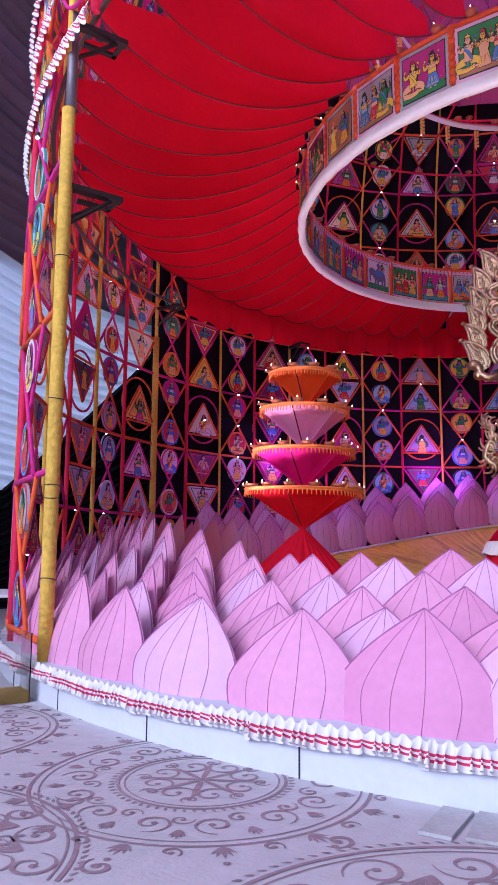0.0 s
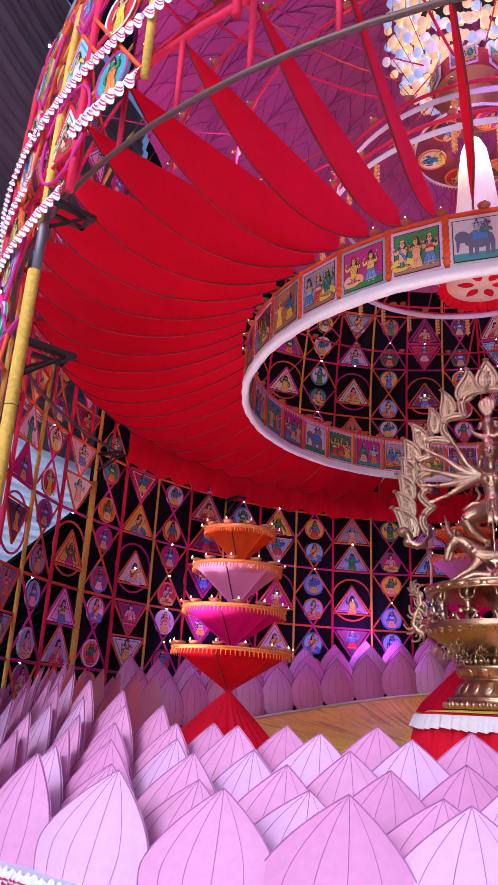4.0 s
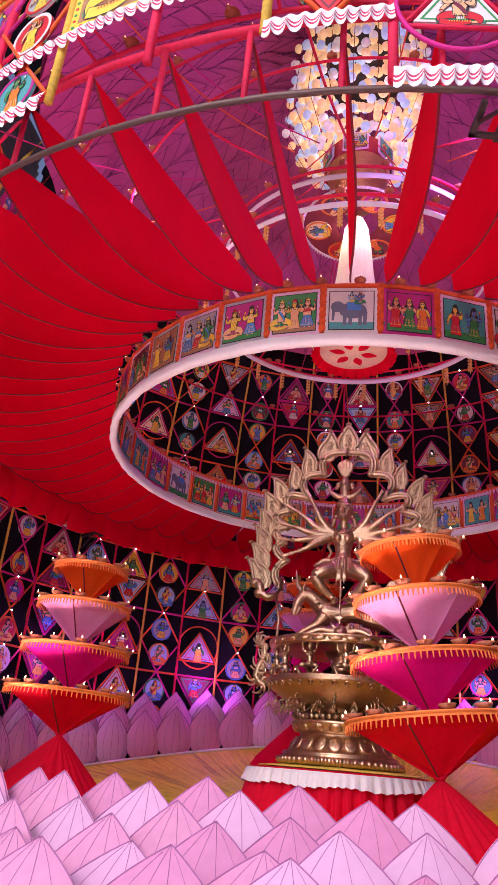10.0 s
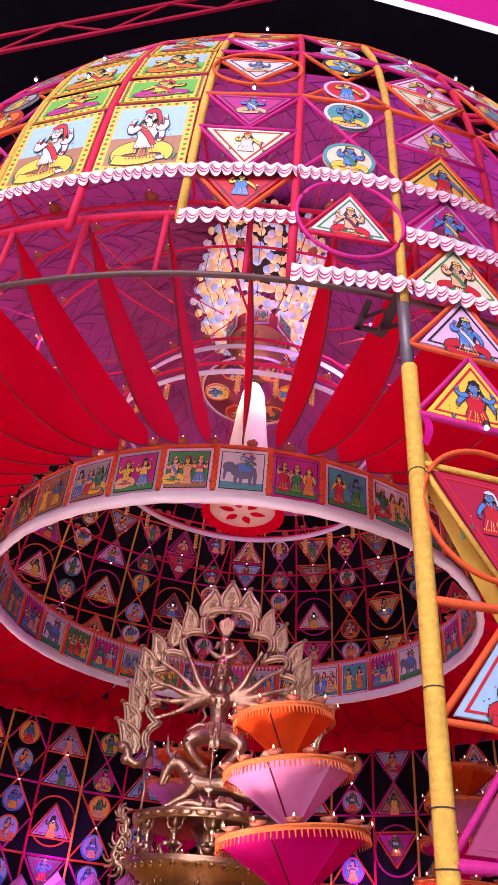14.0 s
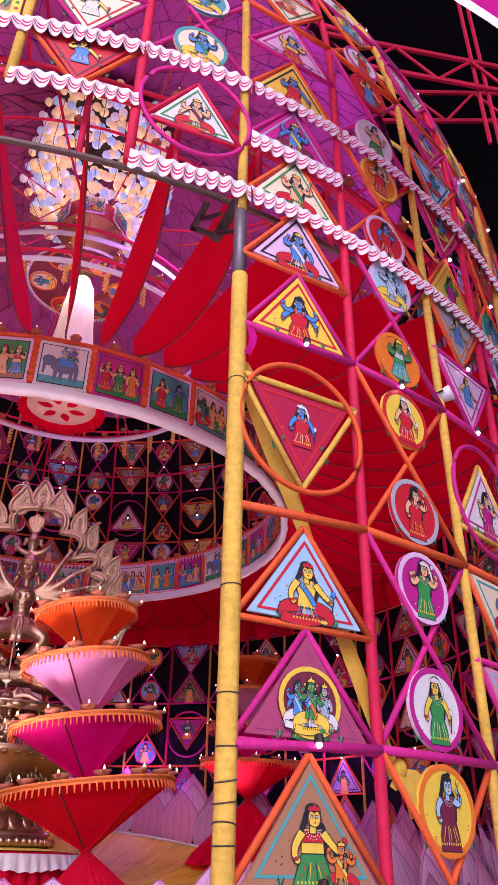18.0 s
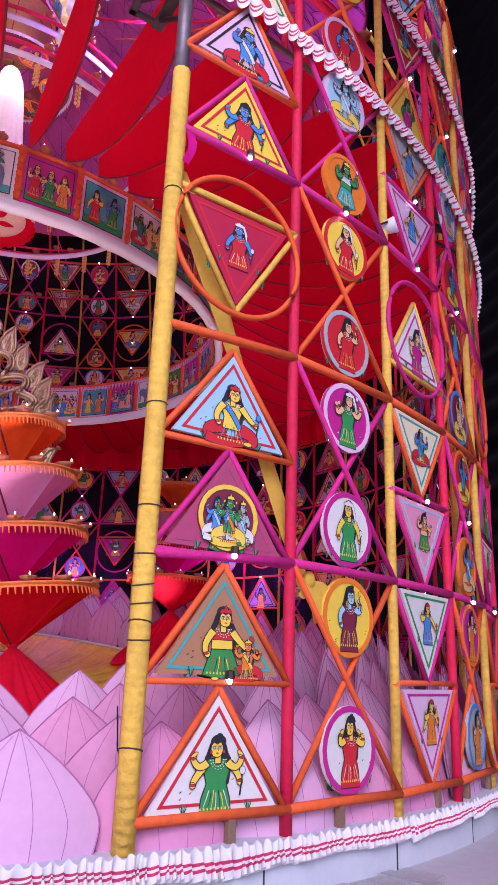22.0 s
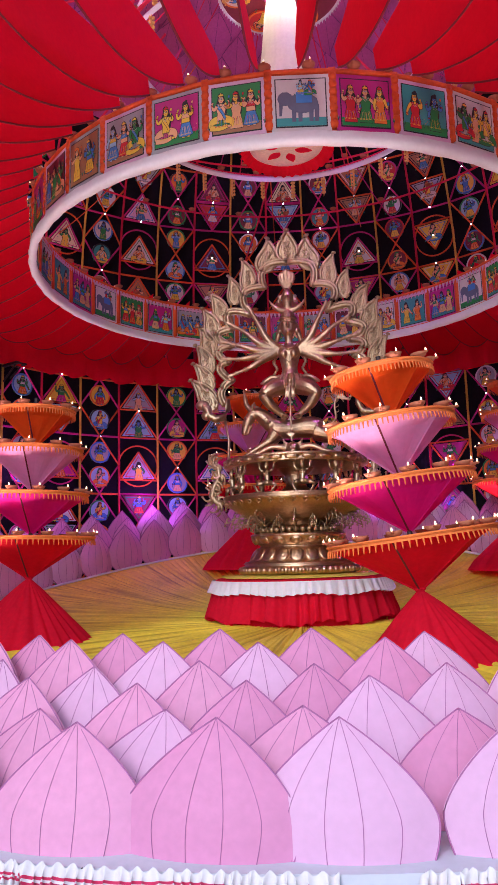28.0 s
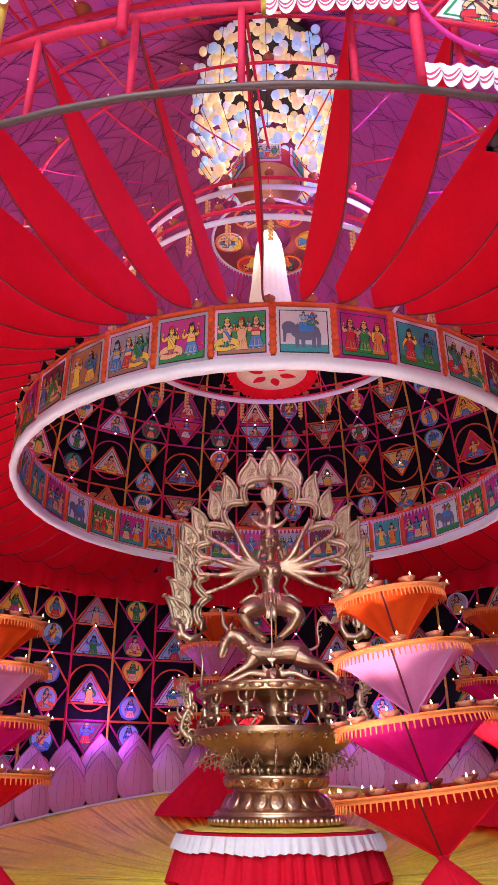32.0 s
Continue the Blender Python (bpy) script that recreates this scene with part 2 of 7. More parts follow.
# ---- mesh helpers ----
class Shape:
    """Vertices, faces and a material slot per face, gathered in lists."""

    def __init__(self):
        self.v, self.f, self.m = [], [], []

    def face(self, ids, slot=0):
        self.f.append(tuple(ids))
        self.m.append(slot)

    def quad(self, a, b, c, d, slot=0):
        k = len(self.v)
        self.v += [tuple(a), tuple(b), tuple(c), tuple(d)]
        self.face((k, k + 1, k + 2, k + 3), slot)

    def box(self, lo, hi, slot=0):
        k = len(self.v)
        self.v += [(x, y, z) for z in (lo[2], hi[2]) for x, y in ((lo[0], lo[1]), (hi[0], lo[1]), (hi[0], hi[1]), (lo[0], hi[1]))]
        for q in ((0, 3, 2, 1), (4, 5, 6, 7), (0, 1, 5, 4), (1, 2, 6, 5), (2, 3, 7, 6), (3, 0, 4, 7)):
            self.face([k + i for i in q], slot)

    def tube(self, pts, r, seg=8, closed=False, slot=0):
        pts = [Vector(p) for p in pts]
        n, k = len(pts), len(self.v)
        radii = r if isinstance(r, (list, tuple)) else [r] * n
        for i, p in enumerate(pts):
            a, b = (pts[i - 1], pts[(i + 1) % n]) if closed else (pts[max(i - 1, 0)], pts[min(i + 1, n - 1)])
            d = (b - a).normalized()
            u = d.cross(Vector((0, 0, 1)) if abs(d.z) < 0.9 else Vector((1, 0, 0))).normalized()
            w = d.cross(u)
            for j in range(seg):
                t = 2 * math.pi * j / seg
                self.v.append(tuple(p + (u * math.cos(t) + w * math.sin(t)) * radii[i]))
        for i in range(n if closed else n - 1):
            a, b = k + i * seg, k + (i + 1) % n * seg
            for j in range(seg):
                self.face((a + j, a + (j + 1) % seg, b + (j + 1) % seg, b + j), slot)
        if not closed:
            self.face([k + j for j in range(seg)][::-1], slot)
            self.face([k + (n - 1) * seg + j for j in range(seg)], slot)

    def lathe(self, prof, seg=32, at=(0, 0, 0), slot=0, wob=None):
        k = len(self.v)
        for r, z in prof:
            for j in range(seg):
                t = 2 * math.pi * j / seg
                q = r * (wob(t, z) if wob else 1)
                self.v.append((at[0] + q * math.cos(t), at[1] + q * math.sin(t), at[2] + z))
        for i in range(len(prof) - 1):
            for j in range(seg):
                a, b = k + i * seg + j, k + i * seg + (j + 1) % seg
                self.face((a, b, b + seg, a + seg), slot)

    def blob(self, c, r, m=None, seg=12, rings=8, slot=0):
        k = len(self.v)
        m = m or Matrix.Identity(3)
        r = (r, r, r) if isinstance(r, (int, float)) else r
        c = Vector(c)
        for i in range(rings + 1):
            a = math.pi * i / rings
            for j in range(seg):
                t = 2 * math.pi * j / seg
                self.v.append(tuple(c + m @ Vector((r[0] * math.sin(a) * math.cos(t), r[1] * math.sin(a) * math.sin(t), r[2] * math.cos(a)))))
        for i in range(rings):
            for j in range(seg):
                a, b = k + i * seg + j, k + i * seg + (j + 1) % seg
                self.face((a, a + seg, b + seg, b), slot)

    def prism(self, poly, y0, y1, slot=0):
        """A polygon in the x-z plane with thickness from y0 (front) to y1."""
        k, n = len(self.v), len(poly)
        self.v += [(x, y0, z) for x, z in poly] + [(x, y1, z) for x, z in poly]
        self.face(range(k, k + n), slot)
        self.face(range(k + 2 * n - 1, k + n - 1, -1), slot)
        for i in range(n):
            j = (i + 1) % n
            self.face((k + i, k + n + i, k + n + j, k + j), slot)

    def move(self, m, start=0):
        for i in range(start, len(self.v)):
            self.v[i] = tuple(m @ Vector(self.v[i]))
        return self

    def mesh(self, name, mats, smooth=False):
        me = bpy.data.meshes.new(name)
        me.from_pydata(self.v, [], self.f)
        for m in mats:
            me.materials.append(m)
        me.polygons.foreach_set("material_index", self.m)
        if smooth:
            me.polygons.foreach_set("use_smooth", [True] * len(self.f))
        me.update()
        return me


def part(name, shape, mats, parent=None, label="", smooth=False, m=None):
    data = shape if isinstance(shape, bpy.types.Mesh) else shape.mesh(name, mats if isinstance(mats, list) else [mats], smooth)
    ob = new(name, data)
    if parent:
        ob.parent = parent
    if m is not None:
        ob.matrix_basis = m
    if label:
        ob["label"] = label
    return ob


def thing(name, label, category, group="", m=None, kind=""):
    ob = new(name)
    ob.empty_display_size = 0.1
    if m is not None:
        ob.matrix_basis = m
    return tagged(ob, label, category, group, kind)


def polar(phi, r, z=0.0):
    """phi in degrees from the front (-y), growing towards +x."""
    a = radians(phi)
    return Vector((r * math.sin(a), -r * math.cos(a), z))


def face_out(phi, r, z):
    """A pose on the round: x runs along the round, -y points outward, z up."""
    return Matrix.Translation(polar(phi, r, z)) @ pose(0, 0, 0, 0, 0, phi)


# ---- the plan ----
R = 9.12          # lattice radius
BAY = 7.5
PHI0 = 14.59      # pole 0, at the opening's far edge
UNIT = 0.836
BASE = 0.5


def pole_phi(k):
    return PHI0 + BAY * (k + {1: -0.03, 2: 0.045}.get(k, 0.0))


def mid_phi(k):
    """The middle of bay k."""
    return (pole_phi(post(k)) + pole_phi(post(k + 1))) / 2 if k in (-6, 0) else (pole_phi(k) + pole_phi(k + 1)) / 2


def sag(phi, z):
    """The arch over the opening hangs a little low, most on its west side."""
    phi = (phi + 180) % 360 - 180
    if z < 6.6 or phi > 14 or phi < -72:
        return 0.0
    a = min(1.0, (14 - phi) / 30) * min(1.0, (phi + 72) / 30)
    return -0.3 * a * min(1.0, (z - 6.6) / 0.5)


def lat(phi, z, off=0.0):
    return polar(phi, lat_r(z) + off, z + sag(phi, z))


def post(k):
    """The two thick posts of the opening stand a little inside their bay lines."""
    return k + {0: -0.05, -6: 0.48}.get(k, 0.0)


def level(n):
    return BASE + UNIT * n


def lat_r(z):
    if z < 9.5:
        return R
    u = min(1.0, (z - 9.5) / 10.4)
    return R * math.sqrt(max(0.0, 1 - u * u * 0.97))


def floor_z(y):
    return 0.85 + (1.25 * (y / 7.3) ** 2 if y > 0 else 0.0)


# ---- ground, plinth, inner floor ----
g = Shape()
N = 48
for i in range(N):
    for j in range(N):
        x0, x1 = -60 + 120 * i / N, -60 + 120 * (i + 1) / N
        y0, y1 = -60 + 120 * j / N, -60 + 120 * (j + 1) / N
        g.quad((x0, y0, 0), (x1, y0, 0), (x1, y1, 0), (x0, y1, 0))
CARPET = mat("printed_carpet", (0.5, 0.46, 0.49), 0.9, var=0.15, scale=3, bump=0.2)
tagged(part("ground", g, CARPET), "pale grey carpet printed with maroon rosettes and scrolls", "carpet", kind="structure")

pl = Shape()
SEG = 96
k0 = len(pl.v)
prof = [(R + 0.10, 0.0), (R + 0.10, 0.33), (R - 1.8, 0.36), (R - 2.2, 0.36)]
pl.lathe(prof, SEG)
tagged(part("plinth", pl, PLINTH), "low round plinth faced with white painted boards", "plinth", kind="structure")

fl = Shape()
rings = [0.0, 1.4, 1.9, 2.4, 3.3, 4.2, 5.1, 6, 6.8, 7.5, 8.0]
FS = 900
frng = random.Random(5)
fold = [frng.uniform(-1, 1) for _ in range(FS)]
for r in rings:
    for j in range(FS):
        p = polar(360 * j / FS, r)
        w = j * 0.93 + 2.0 * math.sin(j * 0.071 + 0.25 * r) + 1.3 * math.sin(j * 0.19)
        pleat = (0.012 * fold[j] + 0.03 * abs(math.sin(w)) - 0.02 + 0.012 * math.sin(j * 0.047 + r)) * min(1, r / 2.2)
        fl.v.append((p.x, p.y, floor_z(p.y) + pleat - (0.45 if (r > 8 and p.y < 0) else 0)))
for i in range(len(rings) - 1):
    for j in range(FS):
        a, b = i * FS + j, i * FS + (j + 1) % FS
        fl.face((a, a + FS, b + FS, b))
tagged(part("floor", fl, GOLDRAY), "golden yellow cloth floor pleated in rays from the pedestal", "floor", kind="structure")

# ---- lattice poles ----
def pole(k, z0, z1, yellow, r=0.05):
    s = Shape()
    pts = []
    n = max(2, int((z1 - z0) / 0.8))
    for i in range(n + 1):
        z = z0 + (z1 - z0) * i / n
        pts.append(lat(pole_phi(k), z))
    s.tube(pts, r, 10)
    return tagged(part("lattice_pole", s, YELPOLE if yellow else REDPOLE, smooth=True), ("yellow" if yellow else "red") + " cloth wrapped bamboo pole of the round lattice", "pole", "lattice poles")


TOP = 18.6
OPEN_BOTTOM = {-5: 9, -4: 10, -3: 10, -2: 10, -1: 9}
for k in range(-24, 24):
    y = k % 2 == 0
    if k in OPEN_BOTTOM:
        pole(k, level(OPEN_BOTTOM[k]) - 0.9, TOP, y)
    elif k in (0, -6):
        pole(post(k), 0.33, 6.07, True, 0.072)
        pole(post(k), 6.9, TOP, True)
    else:
        zb = 0.33 if abs(pole_phi(k) + 7.5) < 100 else floor_z(polar(pole_phi(k), R).y)
        if k in (-14, 8):
            pole(k, zb, 6.4, True, 0.075)
            zb = 6.4
        pole(k, zb, TOP, y, (0.044 if abs(k + 3) < 13 else 0.032))

# ---- painted panels ----
def ngon(n, r, cx=0.0, cz=0.0, sx=1.0, sz=1.0, turn=0.0):
    return [(cx + sx * r * math.cos(2 * math.pi * i / n + turn), cz + sz * r * math.sin(2 * math.pi * i / n + turn)) for i in range(n)]


def figure(s, rng, w, h, y, slots, kind=""):
    """A folk-style painted figure: flat colour patches with black outlines, jewels, dots and plants."""
    a, b, c = slots
    hs = 0.84

    def up(z):
        return z if z < 0.2 else 0.2 + (z - 0.2) * hs

    blk, wht, red, yel = FI["black"], FI["white"], FI["red"], FI["yellow"]
    if not kind and b in (red, wht, FI["orange"], FI["magenta"]):
        b = rng.choice([yel, yel, FI["skin"], FI["blue"], FI["green"], FI["sky"]])
    if a == b:
        a = red if b != red else FI["green"]
    depth = [0.0004]

    def flat(poly, slot):
        depth[0] += 0.00022
        k = len(s.v)
        s.v += [((x if z < 0.2 else x * (1 - (1 - hs) * min(1, (z - 0.2) / 0.06))) * w, y - depth[0], up(z) * h) for x, z in poly]
        s.face(range(k, k + len(poly)), slot)

    def patch(poly, slot, o=0.016):
        n = len(poly)
        area = sum(poly[i][0] * poly[(i + 1) % n][1] - poly[(i + 1) % n][0] * poly[i][1] for i in range(n))
        sg = 1 if area > 0 else -1
        out = []
        for i in range(n):
            (x0, z0), (x1, z1), (x2, z2) = poly[i - 1], poly[i], poly[(i + 1) % n]
            dx, dz = x2 - x0, z2 - z0
            q = math.hypot(dx, dz) or 1.0
            out.append((x1 + sg * dz / q * o, z1 - sg * dx / q * o))
        flat(out, blk)
        flat(poly, slot)

    def oval(cx, cz, rx, rz, slot, o=0.014, n=14, turn=0.0):
        poly = [(cx + rx * math.cos(2 * math.pi * i / n + turn), cz + rz * math.sin(2 * math.pi * i / n + turn)) for i in range(n)]
        patch(poly, slot, o) if o else flat(poly, slot)

    def limb(pts, r0, r1, slot, o=0.013):
        n = 9
        mid = []
        for i in range(n):
            t = i / (n - 1)
            mid.append(tuple((1 - t) ** 2 * pts[0][q] + 2 * t * (1 - t) * pts[1][q] + t * t * pts[2][q] for q in (0, 1)))
        l, r = [], []
        for i, (x, z) in enumerate(mid):
            p, n_ = mid[max(0, i - 1)], mid[min(n - 1, i + 1)]
            dx, dz = n_[0] - p[0], n_[1] - p[1]
            q = math.hypot(dx, dz) or 1.0
            rr = r0 + (r1 - r0) * i / (n - 1)
            l.append((x - dz / q * rr, z + dx / q * rr))
            r.append((x + dz / q * rr, z - dx / q * rr))
        patch(l + r[::-1], slot, o) if o else flat(l + r[::-1], slot)

    def stroke(x0, z0, x1, z1, r, slot):
        limb([(x0, z0), ((x0 + x1) / 2 + 0.01, (z0 + z1) / 2), (x1, z1)], r, r * 0.5, slot, 0)

    # plants and dots strewn behind
    for i in range(16):
        x, z = rng.uniform(-0.46, 0.46), rng.uniform(-0.48, 0.1)
        if abs(x) < 0.75 * (0.55 - z) * 0.9:
            stroke(x - 0.012, z, x + 0.012, z + 0.022, 0.007, (blk, red, c)[i % 3])
    for sx in (-0.4, 0.42):
        for q in range(5):
            stroke(sx, -0.47, sx + 0.025 * (q - 2), -0.36 + 0.02 * (q % 2), 0.008, (FI["green"], blk, FI["teal"])[q % 3])
    kind = kind or rng.choice(("bust", "stand", "seat"))
    lean = rng.uniform(-0.03, 0.03)
    s0 = len(s.v)
    # hair behind
    limb([(0.02, 0.42), (0.17, 0.2), (0.13, -0.14)], 0.085, 0.03, blk, 0.0)
    limb([(-0.02, 0.42), (-0.15, 0.25), (-0.12, 0.02)], 0.07, 0.02, blk, 0.0)
    if kind == "bust":
        patch([(-0.2, -0.5), (0.2, -0.5), (0.17, -0.3), (0.12, -0.12), (0.17, 0.08), (0.1, 0.17), (-0.1, 0.17), (-0.17, 0.08), (-0.12, -0.12), (-0.18, -0.3)], a)
    elif kind == "stand":
        patch([(-0.24, -0.44), (-0.08, -0.47), (0.1, -0.47), (0.25, -0.43), (0.19, -0.25), (0.12, -0.08), (-0.12, -0.08), (-0.18, -0.25)], a)
        for sx in (-0.08, 0.1):
            oval(sx, -0.485, 0.05, 0.018, b, 0.008, 8)
        patch([(-0.14, -0.1), (0.14, -0.1), (0.13, 0.08), (0.1, 0.16), (-0.1, 0.16), (-0.13, 0.08)], b)
        patch([(-0.14, 0.02), (0.14, 0.02), (0.11, 0.14), (-0.11, 0.14)], c, 0.01)
    else:
        limb([(-0.1, -0.22), (-0.42, -0.26), (-0.3, -0.43)], 0.1, 0.06, a)
        limb([(0.1, -0.22), (0.42, -0.26), (0.3, -0.43)], 0.1, 0.06, a)
        limb([(-0.36, -0.42), (0.0, -0.5), (0.2, -0.4)], 0.07, 0.05, a)
        oval(0.25, -0.42, 0.06, 0.03, b, 0.01, 8)
        patch([(-0.13, -0.24), (0.13, -0.24), (0.11, -0.06), (0.16, 0.1), (0.09, 0.17), (-0.09, 0.17), (-0.16, 0.1), (-0.11, -0.06)], b)
        limb([(-0.13, 0.14), (0.02, 0.02), (0.12, -0.2)], 0.035, 0.03, c)
    for i in range(7):
        x = -0.15 + 0.05 * i
        z = -0.2 - 0.03 * (i % 2)
        stroke(x * 0.6, z, x * 1.05, z - 0.2, 0.006, (c, blk, yel)[i % 3])
    for i in range(9):
        flat([(-0.19 + 0.045 * i + 0.012 * math.cos(q * 1.26), -0.415 + 0.02 * math.sin(q * 1.26)) for q in range(5)], yel if a != yel else red)
    # arms
    arms = 2 if rng.random() < 0.65 else 4
    for q in range(arms):
        sg = -1 if q % 2 else 1
        high = rng.random() < (0.5 if q < 2 else 0.9)
        e = (sg * rng.uniform(0.24, 0.32), rng.uniform(-0.1, 0.02))
        f = (sg * rng.uniform(0.2, 0.34), rng.uniform(0.15, 0.32)) if high else (sg * rng.uniform(0.06, 0.38), rng.uniform(-0.24, -0.1))
        limb([(sg * 0.13, 0.13), e, f], 0.045, 0.026, b)
        oval(f[0], f[1] + 0.01, 0.034, 0.036, b, 0.01, 8)
        mx, mz = 0.2 * e[0] + 0.8 * f[0], 0.2 * e[1] + 0.8 * f[1]
        oval(mx, mz, 0.034, 0.014, red if b != red else yel, 0.006, 8)
        if q == 0 and rng.random() < 0.6:
            stroke(f[0], f[1] - 0.15, f[0] + 0.03, f[1] + 0.16, 0.012, blk)
            oval(f[0] + 0.03, f[1] + 0.15, 0.035, 0.05, c, 0.008, 8)
    # head in three-quarter view
    patch([(-0.035, 0.12), (0.035, 0.12), (0.035, 0.22), (-0.035, 0.22)], b)
    oval(0.0, 0.42, 0.12, 0.1, blk, 0)
    oval(lean, 0.31, 0.088, 0.115, b)
    flat([(lean - 0.1, 0.33), (lean - 0.07, 0.41), (lean, 0.375), (lean + 0.07, 0.41), (lean + 0.1, 0.33), (lean + 0.1, 0.44), (lean, 0.48), (lean - 0.1, 0.44)], blk)
    for sx in (-0.035, 0.04):
        oval(lean + sx, 0.325, 0.026, 0.016, wht, 0.007, 8)
        oval(lean + sx, 0.325, 0.011, 0.013, blk, 0, 6)
        stroke(lean + sx - 0.03, 0.352, lean + sx + 0.03, 0.355, 0.006, blk)
    stroke(lean + 0.002, 0.33, lean + 0.012, 0.28, 0.006, blk)
    oval(lean + 0.004, 0.25, 0.024, 0.011, red, 0, 8)
    oval(lean, 0.375, 0.01, 0.014, red, 0, 6)
    crown = rng.random() * 0.8
    if crown < 0.45:
        patch([(lean - 0.1, 0.41), (lean + 0.1, 0.41), (lean + 0.07, 0.47), (lean + 0.03, 0.46), (lean, 0.53), (lean - 0.03, 0.46), (lean - 0.07, 0.47)], yel if b != yel else red, 0.01)
    elif crown < 0.7:
        oval(lean + 0.03, 0.5, 0.05, 0.04, blk, 0)
    else:
        patch([(lean - 0.09, 0.4), (lean + 0.09, 0.4), (lean + 0.13, 0.3), (lean + 0.16, 0.1), (lean + 0.2, 0.25), (lean + 0.13, 0.45), (lean, 0.5), (lean - 0.12, 0.44)], c, 0.01)
    # necklaces and earrings of white dots
    for q in range(9):
        t = math.pi * q / 8
        for rr in (0.07, 0.1):
            flat([(rr * math.cos(t) + 0.009 * math.cos(v * 1.57), 0.16 - (rr * 1.1) * math.sin(t) + 0.009 * math.sin(v * 1.57)) for v in range(4)], wht if b != wht else yel)
    for sg in (-1, 1):
        oval(lean + sg * 0.098, 0.27, 0.016, 0.024, yel if b != yel else red, 0.006, 6)


def scaled(poly, q, cx, cz):
    return [(cx + (x - cx) * q, cz + (z - cz) * q) for x, z in poly]


TRI_MESH, ROUND_MESH = {}, {}


def tri_meshes(bg, edge, up, seed, style=None):
    key = (bg, edge, up, seed, style)
    if key not in TRI_MESH:
        rng = random.Random(seed)
        w, h = 0.98, UNIT - 0.1
        sg = 1 if up else -1
        poly = [(-w / 2, -sg * h / 2), (w / 2, -sg * h / 2), (0, sg * h / 2)]
        cz = -sg * h / 6
        board = Shape()
        board.prism(poly if up else poly[::-1], -0.015, 0.015, FI[bg])
        border = Shape()
        o, i = scaled(poly, 0.86, 0, cz), scaled(poly, 0.78, 0, cz)
        for y in (-0.019, 0.016):
            for a in range(3):
                b = (a + 1) % 3
                border.prism([o[a], o[b], i[b], i[a]], y, y + 0.003, FI[edge])
        fig = Shape()
        slots = rng.sample([FI[q] for q in ("green", "yellow", "blue", "red", "skin", "white", "orange", "magenta") if q != bg], 3)
        kind = ""
        if style:
            slots, kind = [FI[q] for q in style[:3]], style[3]
        figure(fig, rng, 0.6 if up else 0.46, (0.72 if up else 0.52) * h, -0.0155, slots, kind)
        if kind == "stand":
            k = len(fig.v)
            figure(fig, rng, 0.34, 0.42 * h, -0.0155, [FI["red"], FI["orange"], FI["yellow"]], "seat")
            for q in range(k, len(fig.v)):
                x, y, z = fig.v[q]
                fig.v[q] = (x + 0.21, y, z - 0.12)
        k = len(fig.v)
        figure(fig, rng, 0.64, 0.74 * h, -0.0155, slots)
        for q in range(k, len(fig.v)):
            x, y, z = fig.v[q]
            fig.v[q] = (x, -y, z)
        fig.v = [(x, y, z + cz * (1.1 if up else 0.9)) for x, y, z in fig.v]
        TRI_MESH[key] = board.mesh("panel", FIG), border.mesh("border", FIG), fig.mesh("painting", FIG)
    return TRI_MESH[key]


def round_meshes(bg, edge, seed, style=None):
    key = (bg, edge, seed, style)
    if key not in ROUND_MESH:
        rng = random.Random(seed)
        r = 0.31
        board, border, fig = Shape(), Shape(), Shape()
        board.prism(ngon(24, r), -0.015, 0.015, FI[bg])
        o, i = ngon(24, r), ngon(24, r * 0.86)
        for y in (-0.021, 0.016):
            for a in range(24):
                b = (a + 1) % 24
                border.prism([o[a], o[b], i[b], i[a]], y, y + 0.005, FI[edge])
        slots = rng.sample([FI[q] for q in ("green", "yellow", "blue", "red", "skin", "white", "orange") if q != bg], 3)
        kind = ""
        if style:
            slots, kind = [FI[q] for q in style[:3]], style[3]
        if kind == "three":
            for cx, cl in ((-0.13, ("white", "blue", "sky")), (0.13, ("white", "grey", "sky")), (0.0, ("yellow", "green", "orange"))):
                k = len(fig.v)
                figure(fig, rng, 0.34 + 0.1 * (cx == 0), 0.42 + 0.08 * (cx == 0), -0.0155 - 0.003 * (cx == 0), [FI[q] for q in cl], "seat")
                for q in range(k, len(fig.v)):
                    x, y, z = fig.v[q]
                    fig.v[q] = (x + cx, y, z - 0.02)
        else:
            figure(fig, rng, 0.54, 0.52, -0.0155, slots, kind)
        k = len(fig.v)
        figure(fig, rng, 0.56, 0.54, -0.0155, slots)
        for q in range(k, len(fig.v)):
            x, y, z = fig.v[q]
            fig.v[q] = (x, -y, z)
        ROUND_MESH[key] = board.mesh("panel", FIG), border.mesh("border", FIG), fig.mesh("painting", FIG)
    return ROUND_MESH[key]


BARS = {}


def bar_mesh(length, r, m):
    key = (round(length, 2), r, m.name)
    if key not in BARS:
        s = Shape()
        s.tube([(0, 0, 0), (length * 0.5, 0, 0.004), (length, 0, 0)], r, 6)
        BARS[key] = s.mesh("bar", [m], True)
    return BARS[key]


def bar(a, b, m, parent, r=0.026):
    a, b = Vector(a), Vector(b)
    d = b - a
    q = Vector((1, 0, 0)).rotation_difference(d.normalized()).to_matrix().to_4x4()
    return part("bar", bar_mesh(d.length, r, m), None, parent, m=Matrix.Translation(a) @ q)


def place(phi, z):
    r = lat_r(z)
    dz = 0.2
    lean = math.degrees(math.atan2(lat_r(z - dz) - lat_r(z + dz), 2 * dz))
    return face_out(phi, r, z + sag(phi, z)) @ pose(0, 0, 0, -lean, 0, 0)


